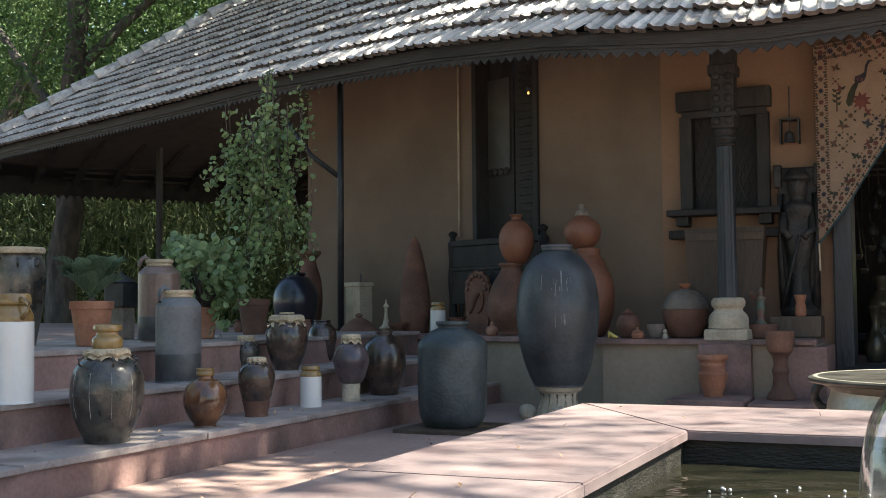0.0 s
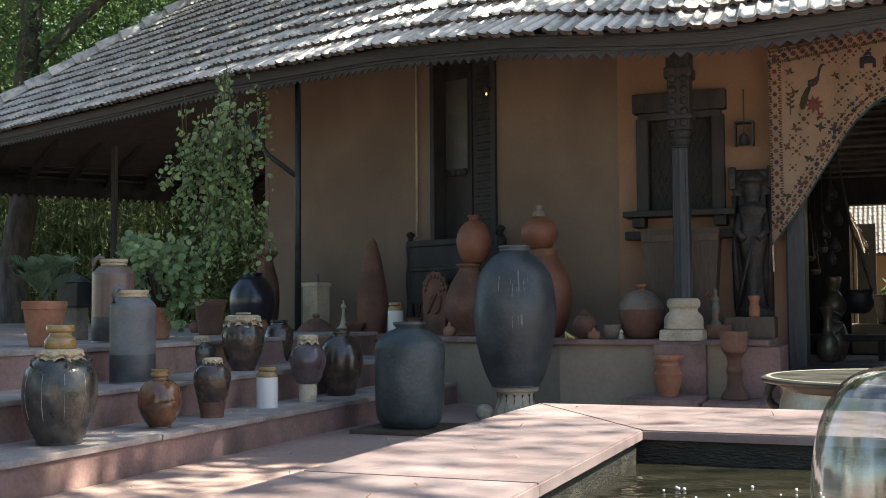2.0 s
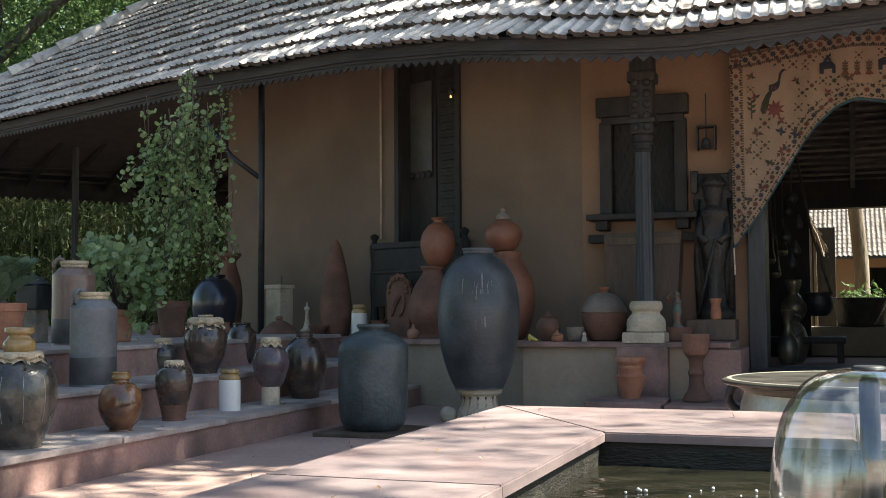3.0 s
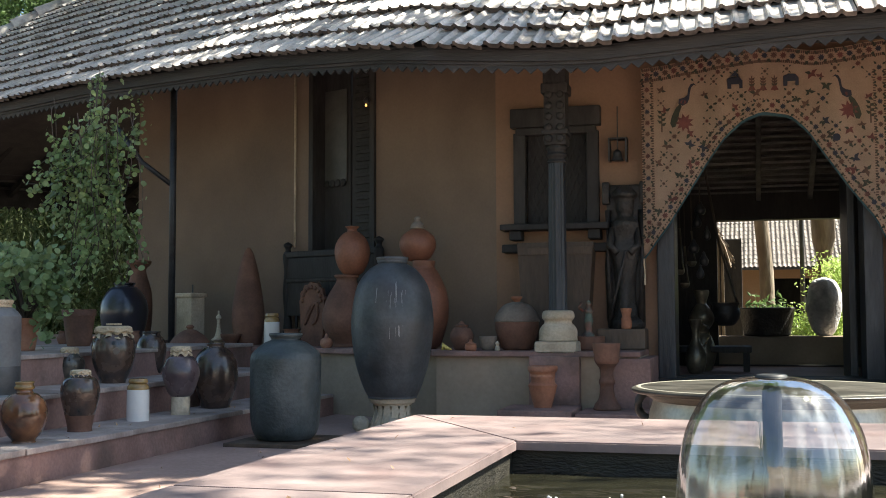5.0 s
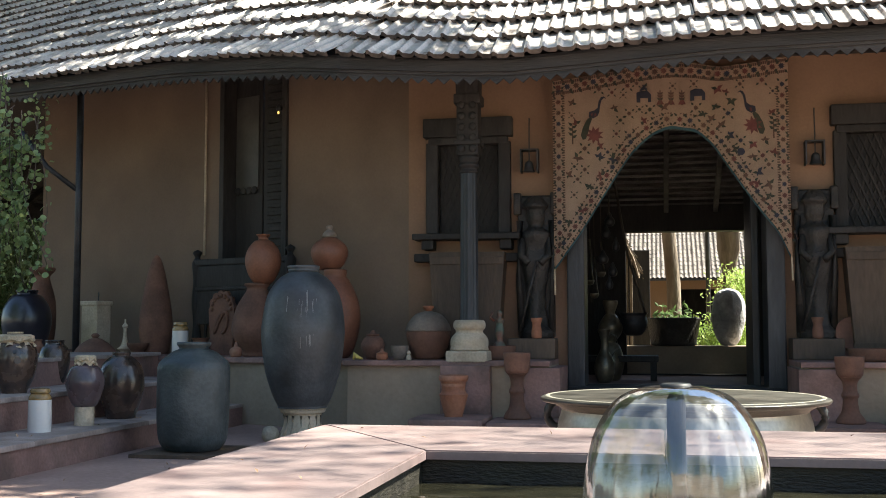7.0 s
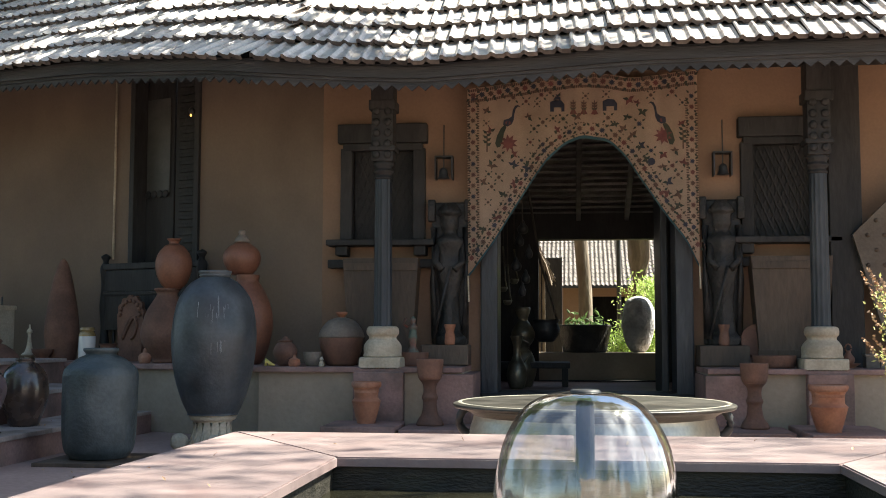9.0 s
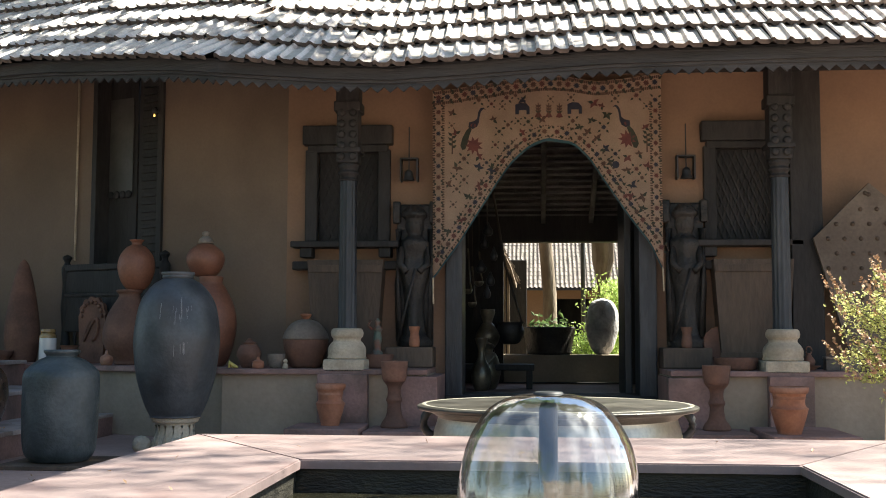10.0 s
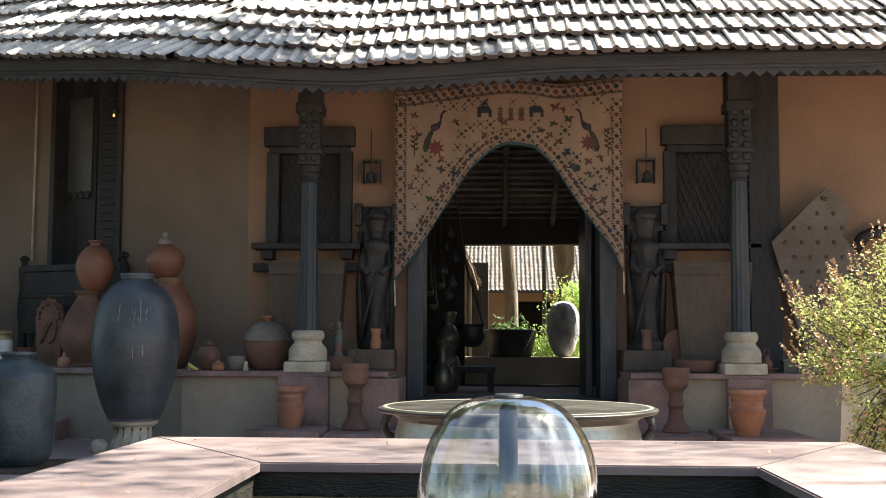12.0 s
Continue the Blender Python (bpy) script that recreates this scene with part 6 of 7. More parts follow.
# bamboo thicket: canes and narrow drooping leaves
rng = np.random.default_rng(8)
t = tagged(new("bamboo_thicket"), "dense shaded bamboo thicket with narrow leaves", "bamboo", kind="stuff")
bm = bmesh.new()
for k in range(170):
    x, y = rng.uniform(-27, -9.5), rng.uniform(21, 26)
    lean = rng.normal(size=2) * 0.5
    tube([(x, y, -0.1), (x + lean[0] * 0.3, y + lean[1] * 0.3, 2.2), (x + lean[0], y + lean[1], 5.5)], [0.03, 0.026, 0.012], 5, bm)
part("canes", bm, BAMBOOLEAF, t, "thin bamboo canes", smooth=True)
leaf_object("crown", clumps(rng, [(-28, 20.2, 0.1, -8.5, 24, 6.5)], 1300, 42, 0.42), 0.27, BAMBOOLEAF, t, "narrow drooping leaves", 0.16, 0.9, seed=8)
leaf_object("crown", clumps(rng, [(-42, 27, 0.0, -4, 30, 5.5)], 420, 44, 0.9), 0.62, TREELEAF, t, "dark dense foliage behind", 0.5, 0.3, seed=10)
leaf_object("crown", clumps(rng, [(-42, 27, 0.0, -4, 33, 13.0)], 520, 44, 1.1), 0.62, TREELEAF, t, "dark dense foliage behind", 0.5, 0.3, seed=9)
# unseen tall trees, their crowns placed over court and roof to cast shade
tree((12.0, 0.5, 0), (7.2, 3.0, 8.3), 0.28, [((8.0, 2.6, 7.2), (3.0, 5.5, 9.8), 0.06), ((8.0, 2.6, 7.2), (5.0, 1.5, 9.8), 0.06), ((8.0, 2.6, 7.2), (1.0, 4.5, 10), 0.06)],
     [(1.1, 4.3, 8.8, 2.85, 9.5, 10.2), (2.8, 4.2, 8.8, 4.3, 6.15, 10.2), (2.8, 7.8, 8.8, 4.5, 9.15, 10.2), (-2, 6.2, 8.8, 1.1, 10.0, 10.2)], 580, 60, 0.25, 0.235, TREELEAF,
     "unseen tall spreading tree whose crown shades the court", 6, group="shade trees")
tree((-8.5, 18.5, 0), (-7.0, 14.5, 8.6), 0.26, [((-7.2, 15, 8), (-2.5, 11.0, 9.8), 0.10), ((-7.2, 15, 8), (-8, 10.5, 9.5), 0.10)],
     [(-9.6, 10.0, 8.6, 0.6, 15.4, 10.4), (-9.0, 10.3, 8.6, -1.2, 14.4, 10.4), (-13.0, 13.8, 8.8, -5.5, 19.4, 10.4), (-12.0, 16.2, 7.6, -7.6, 19.8, 9.4)], 1200, 60, 0.42, 0.20, TREELEAF, "unseen broad tree that shades the tiled roof", 7, group="shade trees")
# two more unseen crowns, added only to tune the dapples on paving and pool
tree((14.0, 2.0, 0), (9.2, 3.0, 8.6), 0.2, [((9.8, 2.9, 7.8), (7.0, 3.2, 9.6), 0.06)],
     [(3.0, 6.1, 8.8, 4.5, 7.85, 10.0)], 5, 45, 0.24, 0.17, TREELEAF, "unseen light-crowned tree added to dapple the paving", 12, group="shade trees")
tree((14.5, 5.5, 0), (9.6, 6.0, 8.6), 0.2, [((10.2, 5.9, 7.8), (7.0, 5.6, 9.4), 0.05)],
     [(4.6, 2.7, 8.8, 5.5, 6.3, 10.0), (5.4, 6.1, 8.8, 7.7, 7.1, 10.0)], 380, 17, 0.34, 0.075, TREELEAF, "unseen fine-leaved tree added to shade the pool lightly", 13, group="shade trees")
# unseen trees and wall added behind the viewer, to block sky and fill reflections
tree((-6.5, -9.0, 0), (-6.2, -9.0, 7), 0.3, [((-6.3, -9, 4.5), (-3, -8, 8.5), 0.15)], [(-12, -12, 3.5, -1.5, -6.5, 9.5)], 190, 50, 0.7, 0.26, TREELEAF, "unseen broad tree added behind the court", 21, group="court trees")
tree((9.5, -13.5, 0), (9.2, -13.3, 7), 0.3, [((9.3, -13.4, 4.5), (7, -13, 8.0), 0.15)], [(5, -17, 3.0, 14, -11, 8.0)], 130, 50, 0.7, 0.26, TREELEAF, "unseen broad tree added behind the court", 22, group="court trees")
# pale unseen wall, added as a reflector to brighten the court's right side
setting("wall_court", boxes((-2, -6.6, -0.1, 12, -6.35, 2.4), bevel=0.02), CREAM, "unseen cream wall added to bounce light into the court", "wall")

# another unseen tree, added at the left to hide sky from the terrace
tree((-11.5, 2.0, 0), (-11.2, 2.2, 7), 0.3, [((-11.3, 2.1, 4.0), (-9.5, 4.5, 7.5), 0.15)], [(-15, -4, 2.0, -8.2, 5.5, 9.5)], 320, 50, 0.7, 0.26, TREELEAF, "unseen broad tree added to shade the terrace", 23, group="court trees")

# cycad
def fronds(loc, n, length, seed, label):
    rng = np.random.default_rng(seed)
    q = thing("cycad", loc, label, "plant")
    part("stem", lathe([(0, 0), (1, 0), (0.9, 0.5), (0.4, 1.0), (0, 1.0)], 0.035, 0.05, 14), BARK, q, smooth=True)
    for k in range(n):
        a = 2 * math.pi * k / n + rng.uniform(-0.2, 0.2)
        L, rise = length * rng.uniform(0.75, 1.05), rng.uniform(0.9, 1.9)
        bm = bmesh.new()
        pts = []
        for i in range(9):
            f = i / 8
            rr = L * f * 0.85
            pts.append(Vector((rr * math.cos(a), rr * math.sin(a), 0.04 + L * rise * (f - 0.45 * f * f))))
        tube(pts, [0.004 * (1.2 - 0.9 * i / 8) for i in range(9)], 5, bm)
        side = Vector((-math.sin(a), math.cos(a), 0))
        for i in range(22):
            f = 0.15 + 0.85 * i / 21
            p = pts[min(int(f * 8), 7)].lerp(pts[min(int(f * 8) + 1, 8)], f * 8 - min(int(f * 8), 7))
            fw = (pts[min(int(f * 8) + 1, 8)] - pts[max(int(f * 8) - 1, 0)]).normalized()
            w = 0.085 * math.sin(math.pi * min(f * 0.9 + 0.12, 1)) + 0.012
            for s in (-1, 1):
                tip = p + side * s * w + fw * w * 0.7 + Vector((0, 0, w * 0.25))
                b = [bm.verts.new(v) for v in (p - fw * 0.007, p + fw * 0.007, tip + fw * 0.005, tip - fw * 0.005)]
                bm.faces.new(b)
        tagged(part("frond", bm, CYCAD, q), kind="stuff")
    return q


fronds((-4.69, 5.43, 0.825), 22, 0.25, 31, "spiky dark green cycad in its pot")


# hanging vine: stems from the eave down, round leaves
def vine():
    rng = np.random.default_rng(51)
    q = thing("hanging_vine", (-5.30, 8.15, 0.86), "green vine with round leaves hanging from the eave into its pot", "vine")
    leaves = []
    for k in range(64):
        top = np.array([rng.uniform(-5.55, -4.88), rng.uniform(8.0, 8.4), rng.uniform(2.2, 2.62)])
        if k < 8:
            top = np.array([rng.uniform(-5.42, -5.28), rng.uniform(8.3, 8.6), 2.86 + rng.uniform(0, 0.1)])
        end = np.array([top[0] + rng.uniform(-0.10, 0.10), rng.uniform(7.95, 8.35), rng.uniform(0.95, 1.9)])
        if k % 9 == 0:
            end = np.array([rng.uniform(-5.68, -5.52), rng.uniform(7.9, 8.1), rng.uniform(1.7, 2.1)])
        pts = []
        for i in range(11):
            f = i / 10
            p = top * (1 - f) + end * f + np.array([0.06 * math.sin(f * 5 + k), 0.06 * math.cos(f * 4 + k * 2), -0.10 * math.sin(math.pi * f)]) * (0.4 + f)
            pts.append(p - np.array(q.location))
        bm = tube([tuple(p) for p in pts], 0.0035, 5)
        if k < 40:
            part("stem", bm, BARK, q, smooth=True)
        else:
            bm.free()
        for i in range(34):
            f = rng.uniform(0.02, 1)
            j = min(int(f * 10), 9)
            leaves.append(pts[j] * (1 - (f * 10 - j)) + pts[j + 1] * (f * 10 - j) + rng.normal(size=3) * 0.026)
    leaf_object("foliage", leaves, 0.047, TEALEAF, q, "round glossy leaves", 0.86, 0.5, face=(-0.1, -1.0, 0.35), sides=8, seed=52)
    # a sparser strand by the post
    more = [np.array((rng.uniform(-5.60, -5.40), rng.uniform(9.2, 9.5), rng.uniform(2.3, 3.1))) - np.array(q.location) for _ in range(70)]
    leaf_object("foliage", more, 0.045, TEALEAF, q, "small yellowing leaves", 0.8, 0.6, face=(0, -1, 0.3), sides=6, seed=53)
    return q


vine()


def shrub():
    rng = np.random.default_rng(61)
    q = thing("potted_shrub", (-4.97, 6.97, 0.79), "bushy shrub with thick round grey-green leaves", "shrub")
    pts = []
    for k in range(34):
        a, e = rng.uniform(0, 6.28), rng.uniform(0.1, 1.0)
        tip = Vector((0.33 * math.cos(a) * (1.1 - 0.5 * e) - 0.02, 0.26 * math.sin(a) * (1.1 - 0.5 * e), 0.05 + 0.55 * e))
        mid = tip * 0.55 + Vector((0, 0, 0.05))
        part("branch", tube([(0, 0, 0), mid, tip], [0.009, 0.006, 0.003], 6), BARK, q, smooth=True)
        for i in range(27):
            f = rng.uniform(0.35, 1.1)
            pts.append(np.array(mid.lerp(tip, f)) + rng.normal(size=3) * 0.042)
    for i in range(90):
        pts.append(np.array((0.20 + rng.normal() * 0.06, -0.05 + rng.normal() * 0.05, rng.uniform(-0.18, 0.35))))
    leaf_object("foliage", pts, 0.060, SHRUBLEAF, q, "round fleshy leaves", 0.84, -0.1, face=(0.1, -0.9, 0.5), sides=8, seed=62)
    return q


shrub()


# sunlit bush in its pale planter
t = P_("planter", (2.28, 6.0, 0.0), "square cream plastered planter in full sun", "planter")
part("body", prism([(-0.40, 0), (0.40, 0), (0.36, 0.72), (-0.36, 0.72)], 0.72, pose(0, -0.36, 0)), CREAM, t)
part("lip", boxes((-0.39, -0.39, 0.68, 0.39, 0.39, 0.74), bevel=0.015), CREAM, t)
rng = np.random.default_rng(71)
t = thing("flowering_bush", (2.34, 5.95, 0.72), "sunlit yellow-green bush with dry reddish flower spikes", "bush")
pts, spikes = [], []


def sprig(tip, start, n, spike):
    """A curved stem with leaves along its outer part and a flower spike on its end."""
    tip, start = np.array(tip), np.array(start)
    bow = (start + tip) / 2 + np.array(((tip[0] - start[0]) * 0.18, 0, -0.05))
    curve = [(1 - f) ** 2 * start + 2 * f * (1 - f) * bow + f * f * tip for f in np.linspace(0, 1, 9)]
    part("branch", tube([tuple(p) for p in curve], [0.007 - 0.0006 * i for i in range(9)], 5), BARK, t, smooth=True)
    for _ in range(n):
        f = 8 * (1 - rng.uniform(0, 0.85) ** 1.3)
        i = min(int(f), 7)
        pts.append(curve[i] * (1 - f + i) + curve[i + 1] * (f - i) + rng.normal(size=3) * 0.023)
    up = (tip - bow) / np.linalg.norm(tip - bow) * 0.6 + np.array((0, 0, 0.7))
    for i in range(int(spike / 0.006)):
        fade = 1 - i * 0.006 / spike
        spikes.append(tip + up * 0.006 * i + rng.normal(size=3) * 0.006 * (0.4 + fade))


for k in range(150):
    x = -0.72 + 1.3 * rng.uniform(0, 1) ** 1.7
    crest = 0.30 + 0.42 * min((x + 0.75) / 0.55, 1.0)
    sprig((x, rng.uniform(-0.45, 0.3), crest - 0.62 * rng.uniform(0, 1) ** 1.4), (rng.uniform(-0.22, 0.22), rng.uniform(-0.2, 0.2), 0.0), 125, rng.uniform(0.06, 0.16))
for k in range(80):
    x = rng.uniform(-0.68, -0.22)
    sprig((x, rng.uniform(-0.56, -0.38), rng.uniform(-0.62, -0.02)), (rng.uniform(-0.3, 0.0), -0.3, 0.02), 90, rng.uniform(0.03, 0.08))
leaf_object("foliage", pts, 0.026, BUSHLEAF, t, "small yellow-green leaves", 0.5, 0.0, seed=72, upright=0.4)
leaf_object("flower_spike", spikes, 0.021, BUSHFLOWER, t, "dry reddish flower spikes", 0.8, 0.0, seed=73)

# ---- the garden behind the passage ----
setting("ground_garden", boxes((-8, 12.95, -0.05, 9, 30, 0.22), bevel=0), EARTH, "sunny garden earth behind the house", "ground")
t = P_("stone_egg", (0.76, 12.79, 0.60), "rough grey egg-shaped stone on the parapet", "stone")
part("stone", lathe([(0, 0), (0.45, 0.02), (0.80, 0.2), (1.0, 0.5), (0.92, 0.76), (0.6, 0.94), (0, 1.0)], 0.185, 0.63, 44, wobble=0.10), GREYSTONE, t, smooth=True)
t = P_("stone_bowl", (0.165, 12.79, 0.60), "dark stone bowl planter on the parapet", "bowl")
part("body", lathe([(0, 0), (0.75, 0), (0.85, 0.2), (0.98, 0.85), (1.0, 1.0), (0.92, 1.0), (0.86, 0.8), (0, 0.7)], 0.295, 0.30, 48), BLACKSTONE, t, smooth=True)
leaf_object("foliage", [np.array((rng.uniform(-0.2, 0.2), rng.uniform(-0.15, 0.15), 0.27 + abs(rng.normal()) * 0.08)) for _ in range(90)], 0.09, TREELEAF, t, "small green plant", 0.4, -0.5, seed=81)
bm = bmesh.new()
limb(bm, (0.21, 14.6, 0.1), (0.07, 14.5, 4.5), 0.092, 0.08, rng)
tagged(obj("bare_trunk", bm, PALEBARK, True), "pale bare leaning tree trunk in the garden", "tree trunk")
bm = bmesh.new()
limb(bm, (1.0, 16.6, 0.1), (0.98, 16.6, 6.5), 0.17, 0.14, rng)
tagged(obj("bare_trunk", bm, PALEBARK, True), "thick pale sunlit tree trunk in the garden", "tree trunk")
tagged(obj("garden_pole", tube([(0.66, 15.5, 0.1), (0.66, 15.5, 4.0)], 0.03, 8), IRON, True), "thin dark pole in the garden", "pole")
t = thing("garden_bush", (0.85, 14.4, 0.2), "sunlit yellow-green climbing bush", "bush")
leaf_object("foliage", clumps(rng, [(-0.33, -0.5, 0.05, 0.35, 0.5, 0.62), (0.0, -0.3, 0.5, 0.42, 0.4, 1.25)], 200, 50, 0.10), 0.05, GARDENLEAF, t, "bright small leaves", 0.5, 0.1, seed=83)
house = thing("garden_house", (0, 19.0, 0.2), "low ochre house with a sunlit tiled roof", "house")
part("wall", wall_with_holes(-6, 6, 0.6, 0.25, 0, 1.6, [(0.37, 0.95, 0.35, 1.25), (1.8, 2.6, 0.0, 1.25)]), OCHRE, house)
part("back_wall", boxes((-6, 2.2, 0, 6, 2.4, 1.6), bevel=0), DARKWOOD, house)
bm = bmesh.new()
for j in range(37):
    for i in range(170):
        x, yy = -6.4 + 0.075 * i + random.uniform(-0.004, 0.004), j * 0.12
        zz = 1.42 + yy * 0.62
        vs = []
        for k in range(5):
            hgt = 0.012 * math.sin(math.pi * k / 4 * 2 - 0.5) + random.uniform(-0.002, 0.002)
            vs.append((bm.verts.new((x + 0.075 * k / 4, yy, zz + hgt)), bm.verts.new((x + 0.075 * k / 4, yy + 0.15, zz + 0.093 + hgt - 0.02))))
        for a, b in zip(vs, vs[1:]):
            bm.faces.new((a[0], b[0], b[1], a[1]))
ob = part("roof", bm, GARDENTILE, house, "sunlit weathered roof tiles")
tagged(ob, kind="stuff")
part("roof_base", prism([(-6.4, 1.37), (6.4, 1.37), (6.4, 1.40), (-6.4, 1.40)], 0.05), GREYWOOD, house)
bm = bmesh.new()
vs = [(-6.4, 0.02, 1.375), (6.4, 0.02, 1.375), (6.4, 4.6, 4.21), (-6.4, 4.6, 4.21)]
bm.faces.new([bm.verts.new(v) for v in vs])
bmesh.ops.solidify(bm, geom=bm.faces[:], thickness=0.03)
part("roof_boarding", bm, TILEUNDER, house)
# a thatched eave end at the side of the garden
t = thing("thatched_shed", (-0.72, 14.4, 0.2), "small shed with a rough thatched eave and pale slats", "shed")
bm = bmesh.new()
rngt = np.random.default_rng(91)
for k in range(420):
    f = rngt.uniform(0, 1)
    a = Vector((-0.07 + 0.50 * f, rngt.uniform(-0.2, 0.6), 2.45 - 0.98 * f))
    bar_between(bm, a, a + Vector((rngt.uniform(0.06, 0.13), rngt.uniform(-0.05, 0.05), -rngt.uniform(0.16, 0.26))), 0.016, 0.012)
part("thatch", bm, PALEBARK, t, "pale rough thatch")
for k in range(4):
    part("slat", boxes((0.20 + 0.055 * k, 0.3, 0, 0.235 + 0.055 * k, 0.34, 1.62), bevel=0.004), PALEBARK, t, "pale wooden slat")
part("wall", boxes((-1.6, 0.45, 0, 0.62, 0.6, 1.6), bevel=0.01), DARKWOOD, t)

# things in the passage
t = P_("brass_jug", (-0.46, 11.2, 0.287), "pale brass jug stack in the passage", "jug")
part("body", lathe([(0, 0), (0.6, 0), (0.9, 0.12), (1.0, 0.25), (0.7, 0.42), (0.4, 0.48), (0.8, 0.58), (0.9, 0.68), (0.5, 0.80), (0.35, 0.84), (0.55, 0.95), (0.5, 1.0), (0, 0.98)], 0.13, 0.78, 32), BRASS, t, smooth=True)
t = P_("hanging_pot", (-0.24, 11.4, 0.72), "black iron pot hanging from a rope", "pot")
part("body", lathe([(0, 0), (0.6, 0.05), (1, 0.5), (0.9, 0.85), (1.0, 1.0), (0.9, 1.0), (0, 0.7)], 0.14, 0.22, 28), IRON, t, smooth=True)
part("rope", tube([(0.12, 0, 0.20), (-0.05, -0.1, 0.8), (-0.18, -0.2, 1.6)], 0.012, 6), BARK, t)
t = P_("low_table", (-0.40, 11.3, 0.287), "low black wooden table in the passage", "table")
part("top", boxes((-0.40, -0.2, 0.18, 0.40, 0.2, 0.24), bevel=0.012), DARKWOOD, t)
for x in (-0.35, 0.35):
    for y in (-0.15, 0.15):
        part("leg", boxes((x - 0.03, y - 0.03, 0, x + 0.03, y + 0.03, 0.18), bevel=0.005), DARKWOOD, t)
t = P_("brass_hanging", (-0.44, 10.6, 1.15), "hanging cluster of dark metal ornaments", "ornament")
for k in range(6):
    part("ornament", lathe([(0, 0), (0.8, 0.1), (1, 0.4), (0.5, 0.7), (0.3, 0.9), (0, 1.0)], 0.035 + 0.008 * (k % 3), 0.14, 16), IRON, t, smooth=True, m=pose(0.06 * (k % 2) - 0.03 * (k % 3), 0.03 * k, 0.12 * k))
part("cord", tube([(0, 0.05, 0.7), (0, 0.05, 1.6)], 0.006, 6), BARK, t)

for x, y, z, L in ((-0.60, 11.0, 1.08, 0.40), (-0.53, 10.9, 1.28, 0.34), (-0.66, 11.3, 1.22, 0.46)):
    t = P_("hanging_ladle", (x, y, z), "long-handled dull brass ladle hanging on a cord", "ladle", "hanging ladles")
    part("bowl", lathe([(0, 0), (0.6, 0.1), (1.0, 0.6), (1.0, 1.0), (0.85, 0.9), (0, 0.35)], 0.042, 0.05, 20), BRASS, t, smooth=True)
    part("handle", tube([(0.035, 0, 0.04), (0.02, 0, 0.12), (0.0, 0, L)], [0.008, 0.007, 0.009], 8), BRASS, t, smooth=True)
    part("cord", tube([(0, 0, L), (0, 0, 3.18 - 0.364 * (y - 9.5) - z)], 0.004, 6), BARK, t)
t = P_("water_jug", (-0.50, 10.75, 0.287), "tall dull brass water jug with a flared neck", "jug")
part("body", lathe([(0, 0), (0.62, 0), (0.95, 0.16), (1.0, 0.30), (0.8, 0.46), (0.42, 0.60), (0.36, 0.78), (0.55, 0.92), (0.62, 1.0), (0, 0.96)], 0.095, 0.50, 32), BRASS, t, smooth=True)
part("handle", tube([(0.07, 0, 0.25), (0.13, 0, 0.33), (0.11, 0, 0.43), (0.045, 0, 0.46)], 0.009, 8), BRASS, t, smooth=True)

# small pots set out on the terrace behind the planters
for k in range(7):
    t = P_("clay_pot", (-5.98 + 0.12 * k, 8.95 + 0.05 * (k % 2), STEP_Z[2] - 0.004), "small brown clay pot in a row on the terrace", "pot", "row of small clay pots")
    part("body", lathe([(0, 0), (0.6, 0), (1.0, 0.45), (0.7, 0.8), (0.85, 1.0), (0.6, 0.95), (0, 0.7)], 0.055, 0.12, 20), TERRADARK, t, smooth=True)
t = P_("garden_lantern", (-5.55, 6.75, STEP_Z[2] - 0.004), "black metal lantern on a pale block", "lantern")
part("block", boxes((-0.07, -0.07, 0, 0.07, 0.07, 0.24), bevel=0.01), CLAYGREY, t, "pale stone block")
part("case", boxes((-0.09, -0.09, 0.24, 0.09, 0.09, 0.42), bevel=0.012), IRON, t)
part("hood", lathe([(1.0, 0), (1.05, 0.1), (0.5, 0.6), (0.2, 0.8), (0, 1.0)], 0.105, 0.08, 20), IRON, t, smooth=True, m=pose(0, 0, 0.42))

# dry leaves lying about
rng = np.random.default_rng(95)
t = tagged(new("fallen_leaves"), "a few dry fallen leaves on steps and paving", "leaves", kind="stuff")
lv = [(rng.uniform(-3.35, -1.6), rng.uniform(2.5, 7.5), 0.006) for _ in range(40)] + [(rng.uniform(-3.82, -3.45), rng.uniform(3.5, 8), 0.181) for _ in range(22)] + \
     [(rng.uniform(-1.4, -0.85), rng.uniform(2, 4.7), 0.386) for _ in range(8)] + [(rng.uniform(-1.3, 1.4), rng.uniform(3.95, 4.75), 0.386) for _ in range(5)]
leaf_object("dry_leaf", lv, 0.028, BUSHFLOWER, t, "", 0.5, 0.0, face=(0, 0, 6), seed=96)

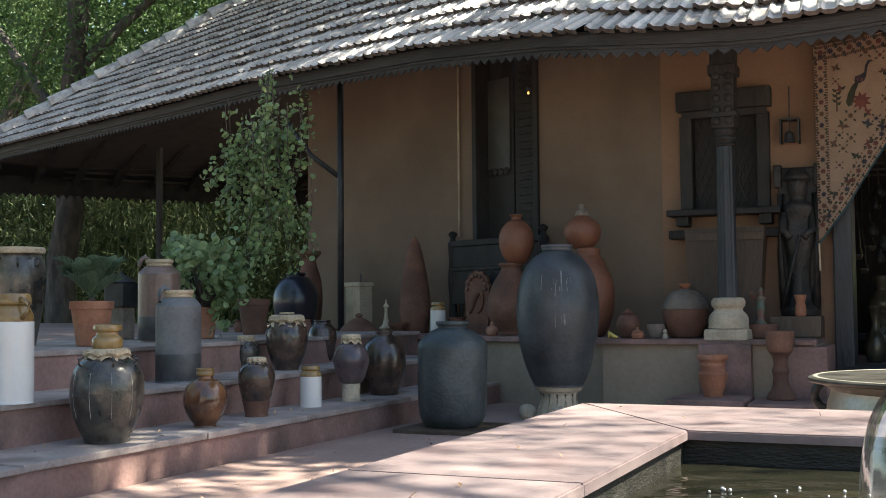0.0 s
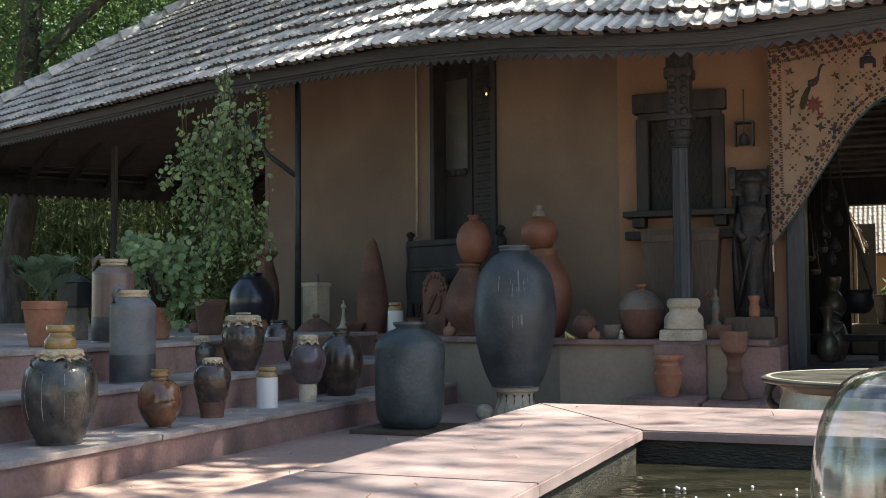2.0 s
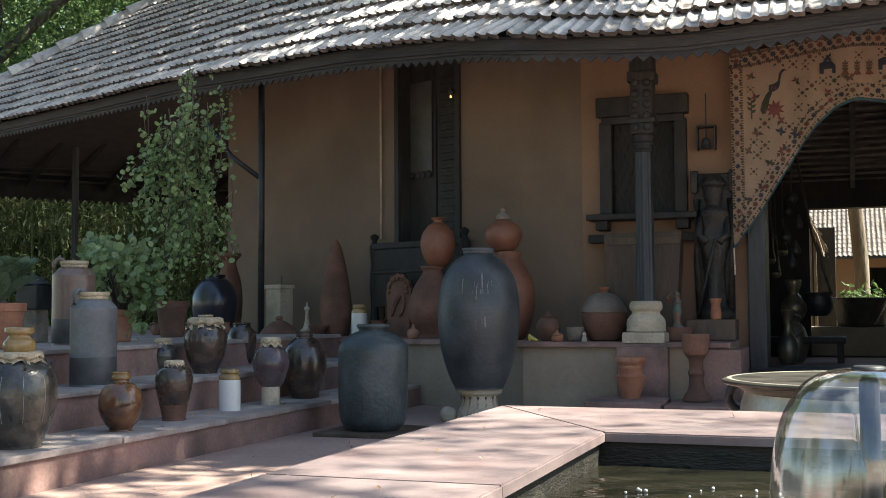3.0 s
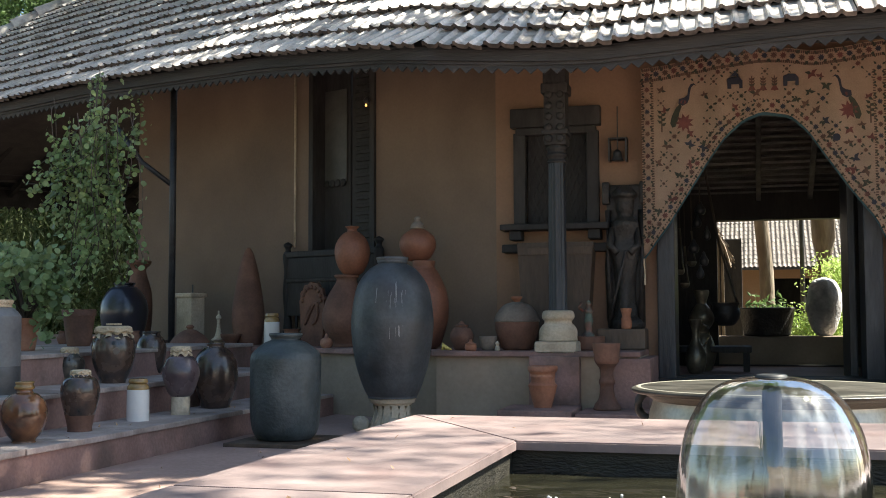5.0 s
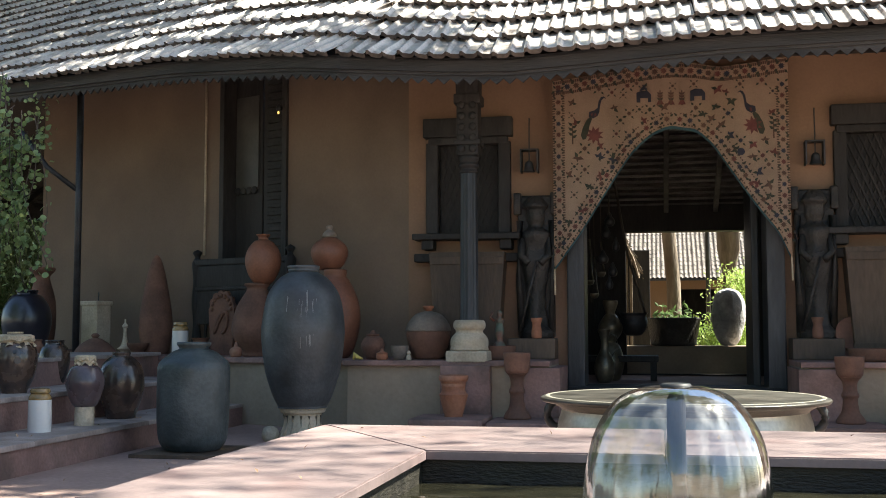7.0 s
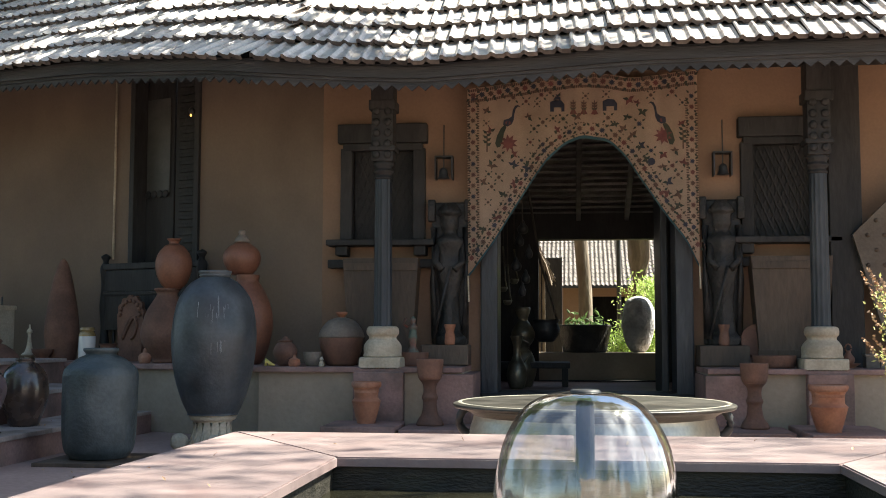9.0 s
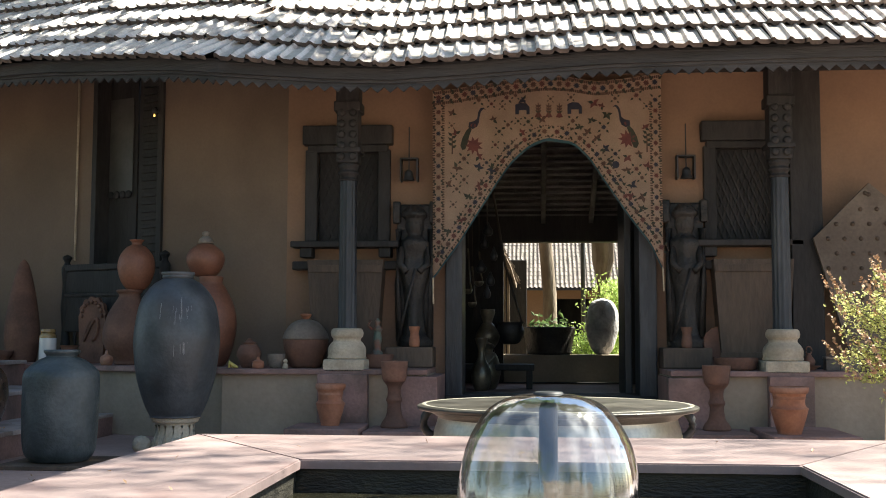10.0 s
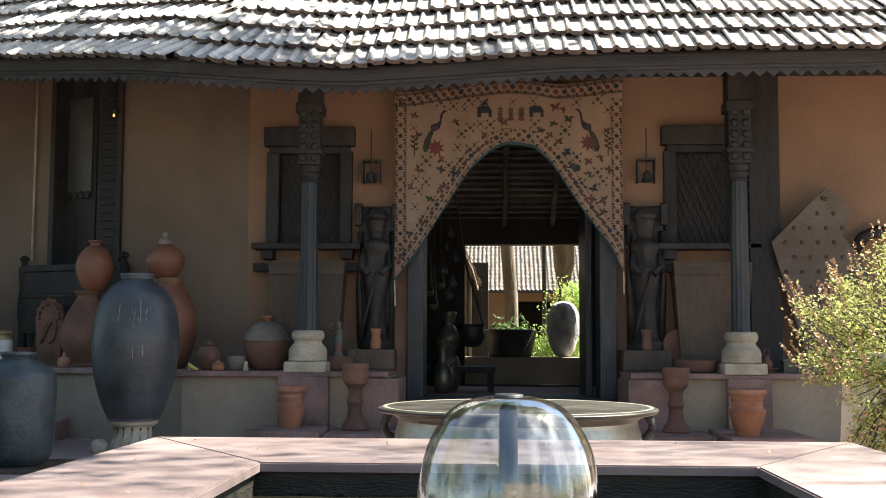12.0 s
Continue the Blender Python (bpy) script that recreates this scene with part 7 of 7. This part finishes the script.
# ---- roof tiles, piece by piece ----
def tile_mesh(seed):
    """An interlocking clay tile: two flat channels between sharp ribs, a thick lower lip."""
    r = random.Random(seed)
    wid, length, thick = TILE_W, 0.42, 0.034
    across = [0.0, 0.035, 0.10, 0.15, 0.20, 0.44, 0.50, 0.56, 0.62, 0.68, 0.72, 0.95, 1.0]
    wave = [0.017, 0.028, 0.029, 0.012, 0.003, 0.001, 0.007, 0.025, 0.027, 0.012, 0.003, 0.001, 0.007]
    vs, fs = [], []
    m = len(across)
    for y, lift in ((0.0, 0.054), (0.03, 0.052), (length, 0.0)):
        for k in range(m):
            lip = r.uniform(-0.004, 0.004) - (0.010 if wave[k] > 0.025 else 0.0) if y == 0 else 0.0
            vs.append((wid * (across[k] - 0.5), y + lip, wave[k] * (0.9 if y == 0 else 1.0) + lift))
    for j in range(2):
        for k in range(m - 1):
            fs.append((j * m + k, j * m + k + 1, (j + 1) * m + k + 1, (j + 1) * m + k))
    base = len(vs)
    for k in range(m):
        x, y, z = vs[k]
        vs.append((x, y + 0.004, z - thick))
    for k in range(m - 1):
        fs.append((base + k, base + k + 1, k + 1, k))
    me = bpy.data.meshes.new("roof_tile")
    me.from_pydata(vs, [], fs)
    me.materials.append(ROOFTILE)
    # second slot: lip faces coloured dark as row shadow
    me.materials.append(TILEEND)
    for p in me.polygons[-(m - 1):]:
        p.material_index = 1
    return me, vs, fs


TILE_W = 0.226
TILES = [tile_mesh(i) for i in range(5)]
random.seed(77)
single, all_v, all_f = 0, [], []
N_ROWS, STEP = 16, 0.345
for j in range(N_ROWS):
    run = (j * STEP - 0.13) * math.cos(PITCH)
    corner, bend, _ = roof_row(run)
    left = (bend - corner).length
    count_r = 36
    us = [TILE_W * (k + 0.5) for k in range(count_r)] + [-TILE_W * (k + 0.5) for k in range(int(left / TILE_W))]
    for u in us:
        p = roof_point(max(run, 0), u)
        a_, b_ = roof_point(max(run, 0), u - 0.1), roof_point(max(run, 0), u + 0.1)
        xax = (b_ - a_).normalized()
        inward = -OUT if u < 0 else Vector((0, 1, 0))
        yax = (inward * math.cos(PITCH) + Vector((0, 0, math.sin(PITCH))))
        yax = (yax - xax * yax.dot(xax)).normalized()
        zax = xax.cross(yax)
        if run < 0:
            p = p + yax * (run / math.cos(PITCH))
        # the corner between the wings has slipped and lies askew
        slip = math.exp(-((u - 0.35) / 0.55) ** 2)
        skew = random.gauss(0, 0.6) + slip * random.gauss(-5, 4)
        m = Matrix.Translation(p + zax * (random.uniform(-0.003, 0.007) - 0.012 * slip * random.random() + 0.008) + yax * random.gauss(0, 0.008)) @ \
            Matrix((xax, yax, zax)).transposed().to_4x4() @ pose(0, 0, 0, random.gauss(0, 0.6), random.gauss(0, 0.6), skew)
        me, vs, fs = random.choice(TILES)
        if j < 6 and -5.5 < u < 6.9 and single < 300:
            ob = new("roof_tile", me)
            ob.parent, ob.matrix_basis = roof, m
            single += 1
        else:
            o = len(all_v)
            all_v += [tuple(m @ Vector(v)) for v in vs]
            all_f += [tuple(i + o for i in f) for f in fs]
me = bpy.data.meshes.new("roof_tiles")
me.from_pydata(all_v, [], all_f)
me.materials.append(ROOFTILE)
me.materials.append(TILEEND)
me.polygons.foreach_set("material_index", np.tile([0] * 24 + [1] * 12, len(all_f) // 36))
rest = new("roof_tiles", me)
rest.parent = roof
tagged(rest, "weathered grey and red-brown roof tiles", kind="stuff")
# loose bits on the slipped corner
random.seed(78)
leaf_object("roof_litter", [tuple(roof_point(random.uniform(0.18, 1.2), random.gauss(0.35, 0.5)) + Vector((0, 0, 0.07))) for _ in range(120)] +
            [tuple(roof_point(random.uniform(0.18, 1.0), random.gauss(-7.5, 0.8)) + Vector((0, 0, 0.07))) for _ in range(160)], 0.035, BUSHFLOWER, roof, "dry litter on the tiles", 0.3, 0.0, face=(0, -2, 3), seed=79)
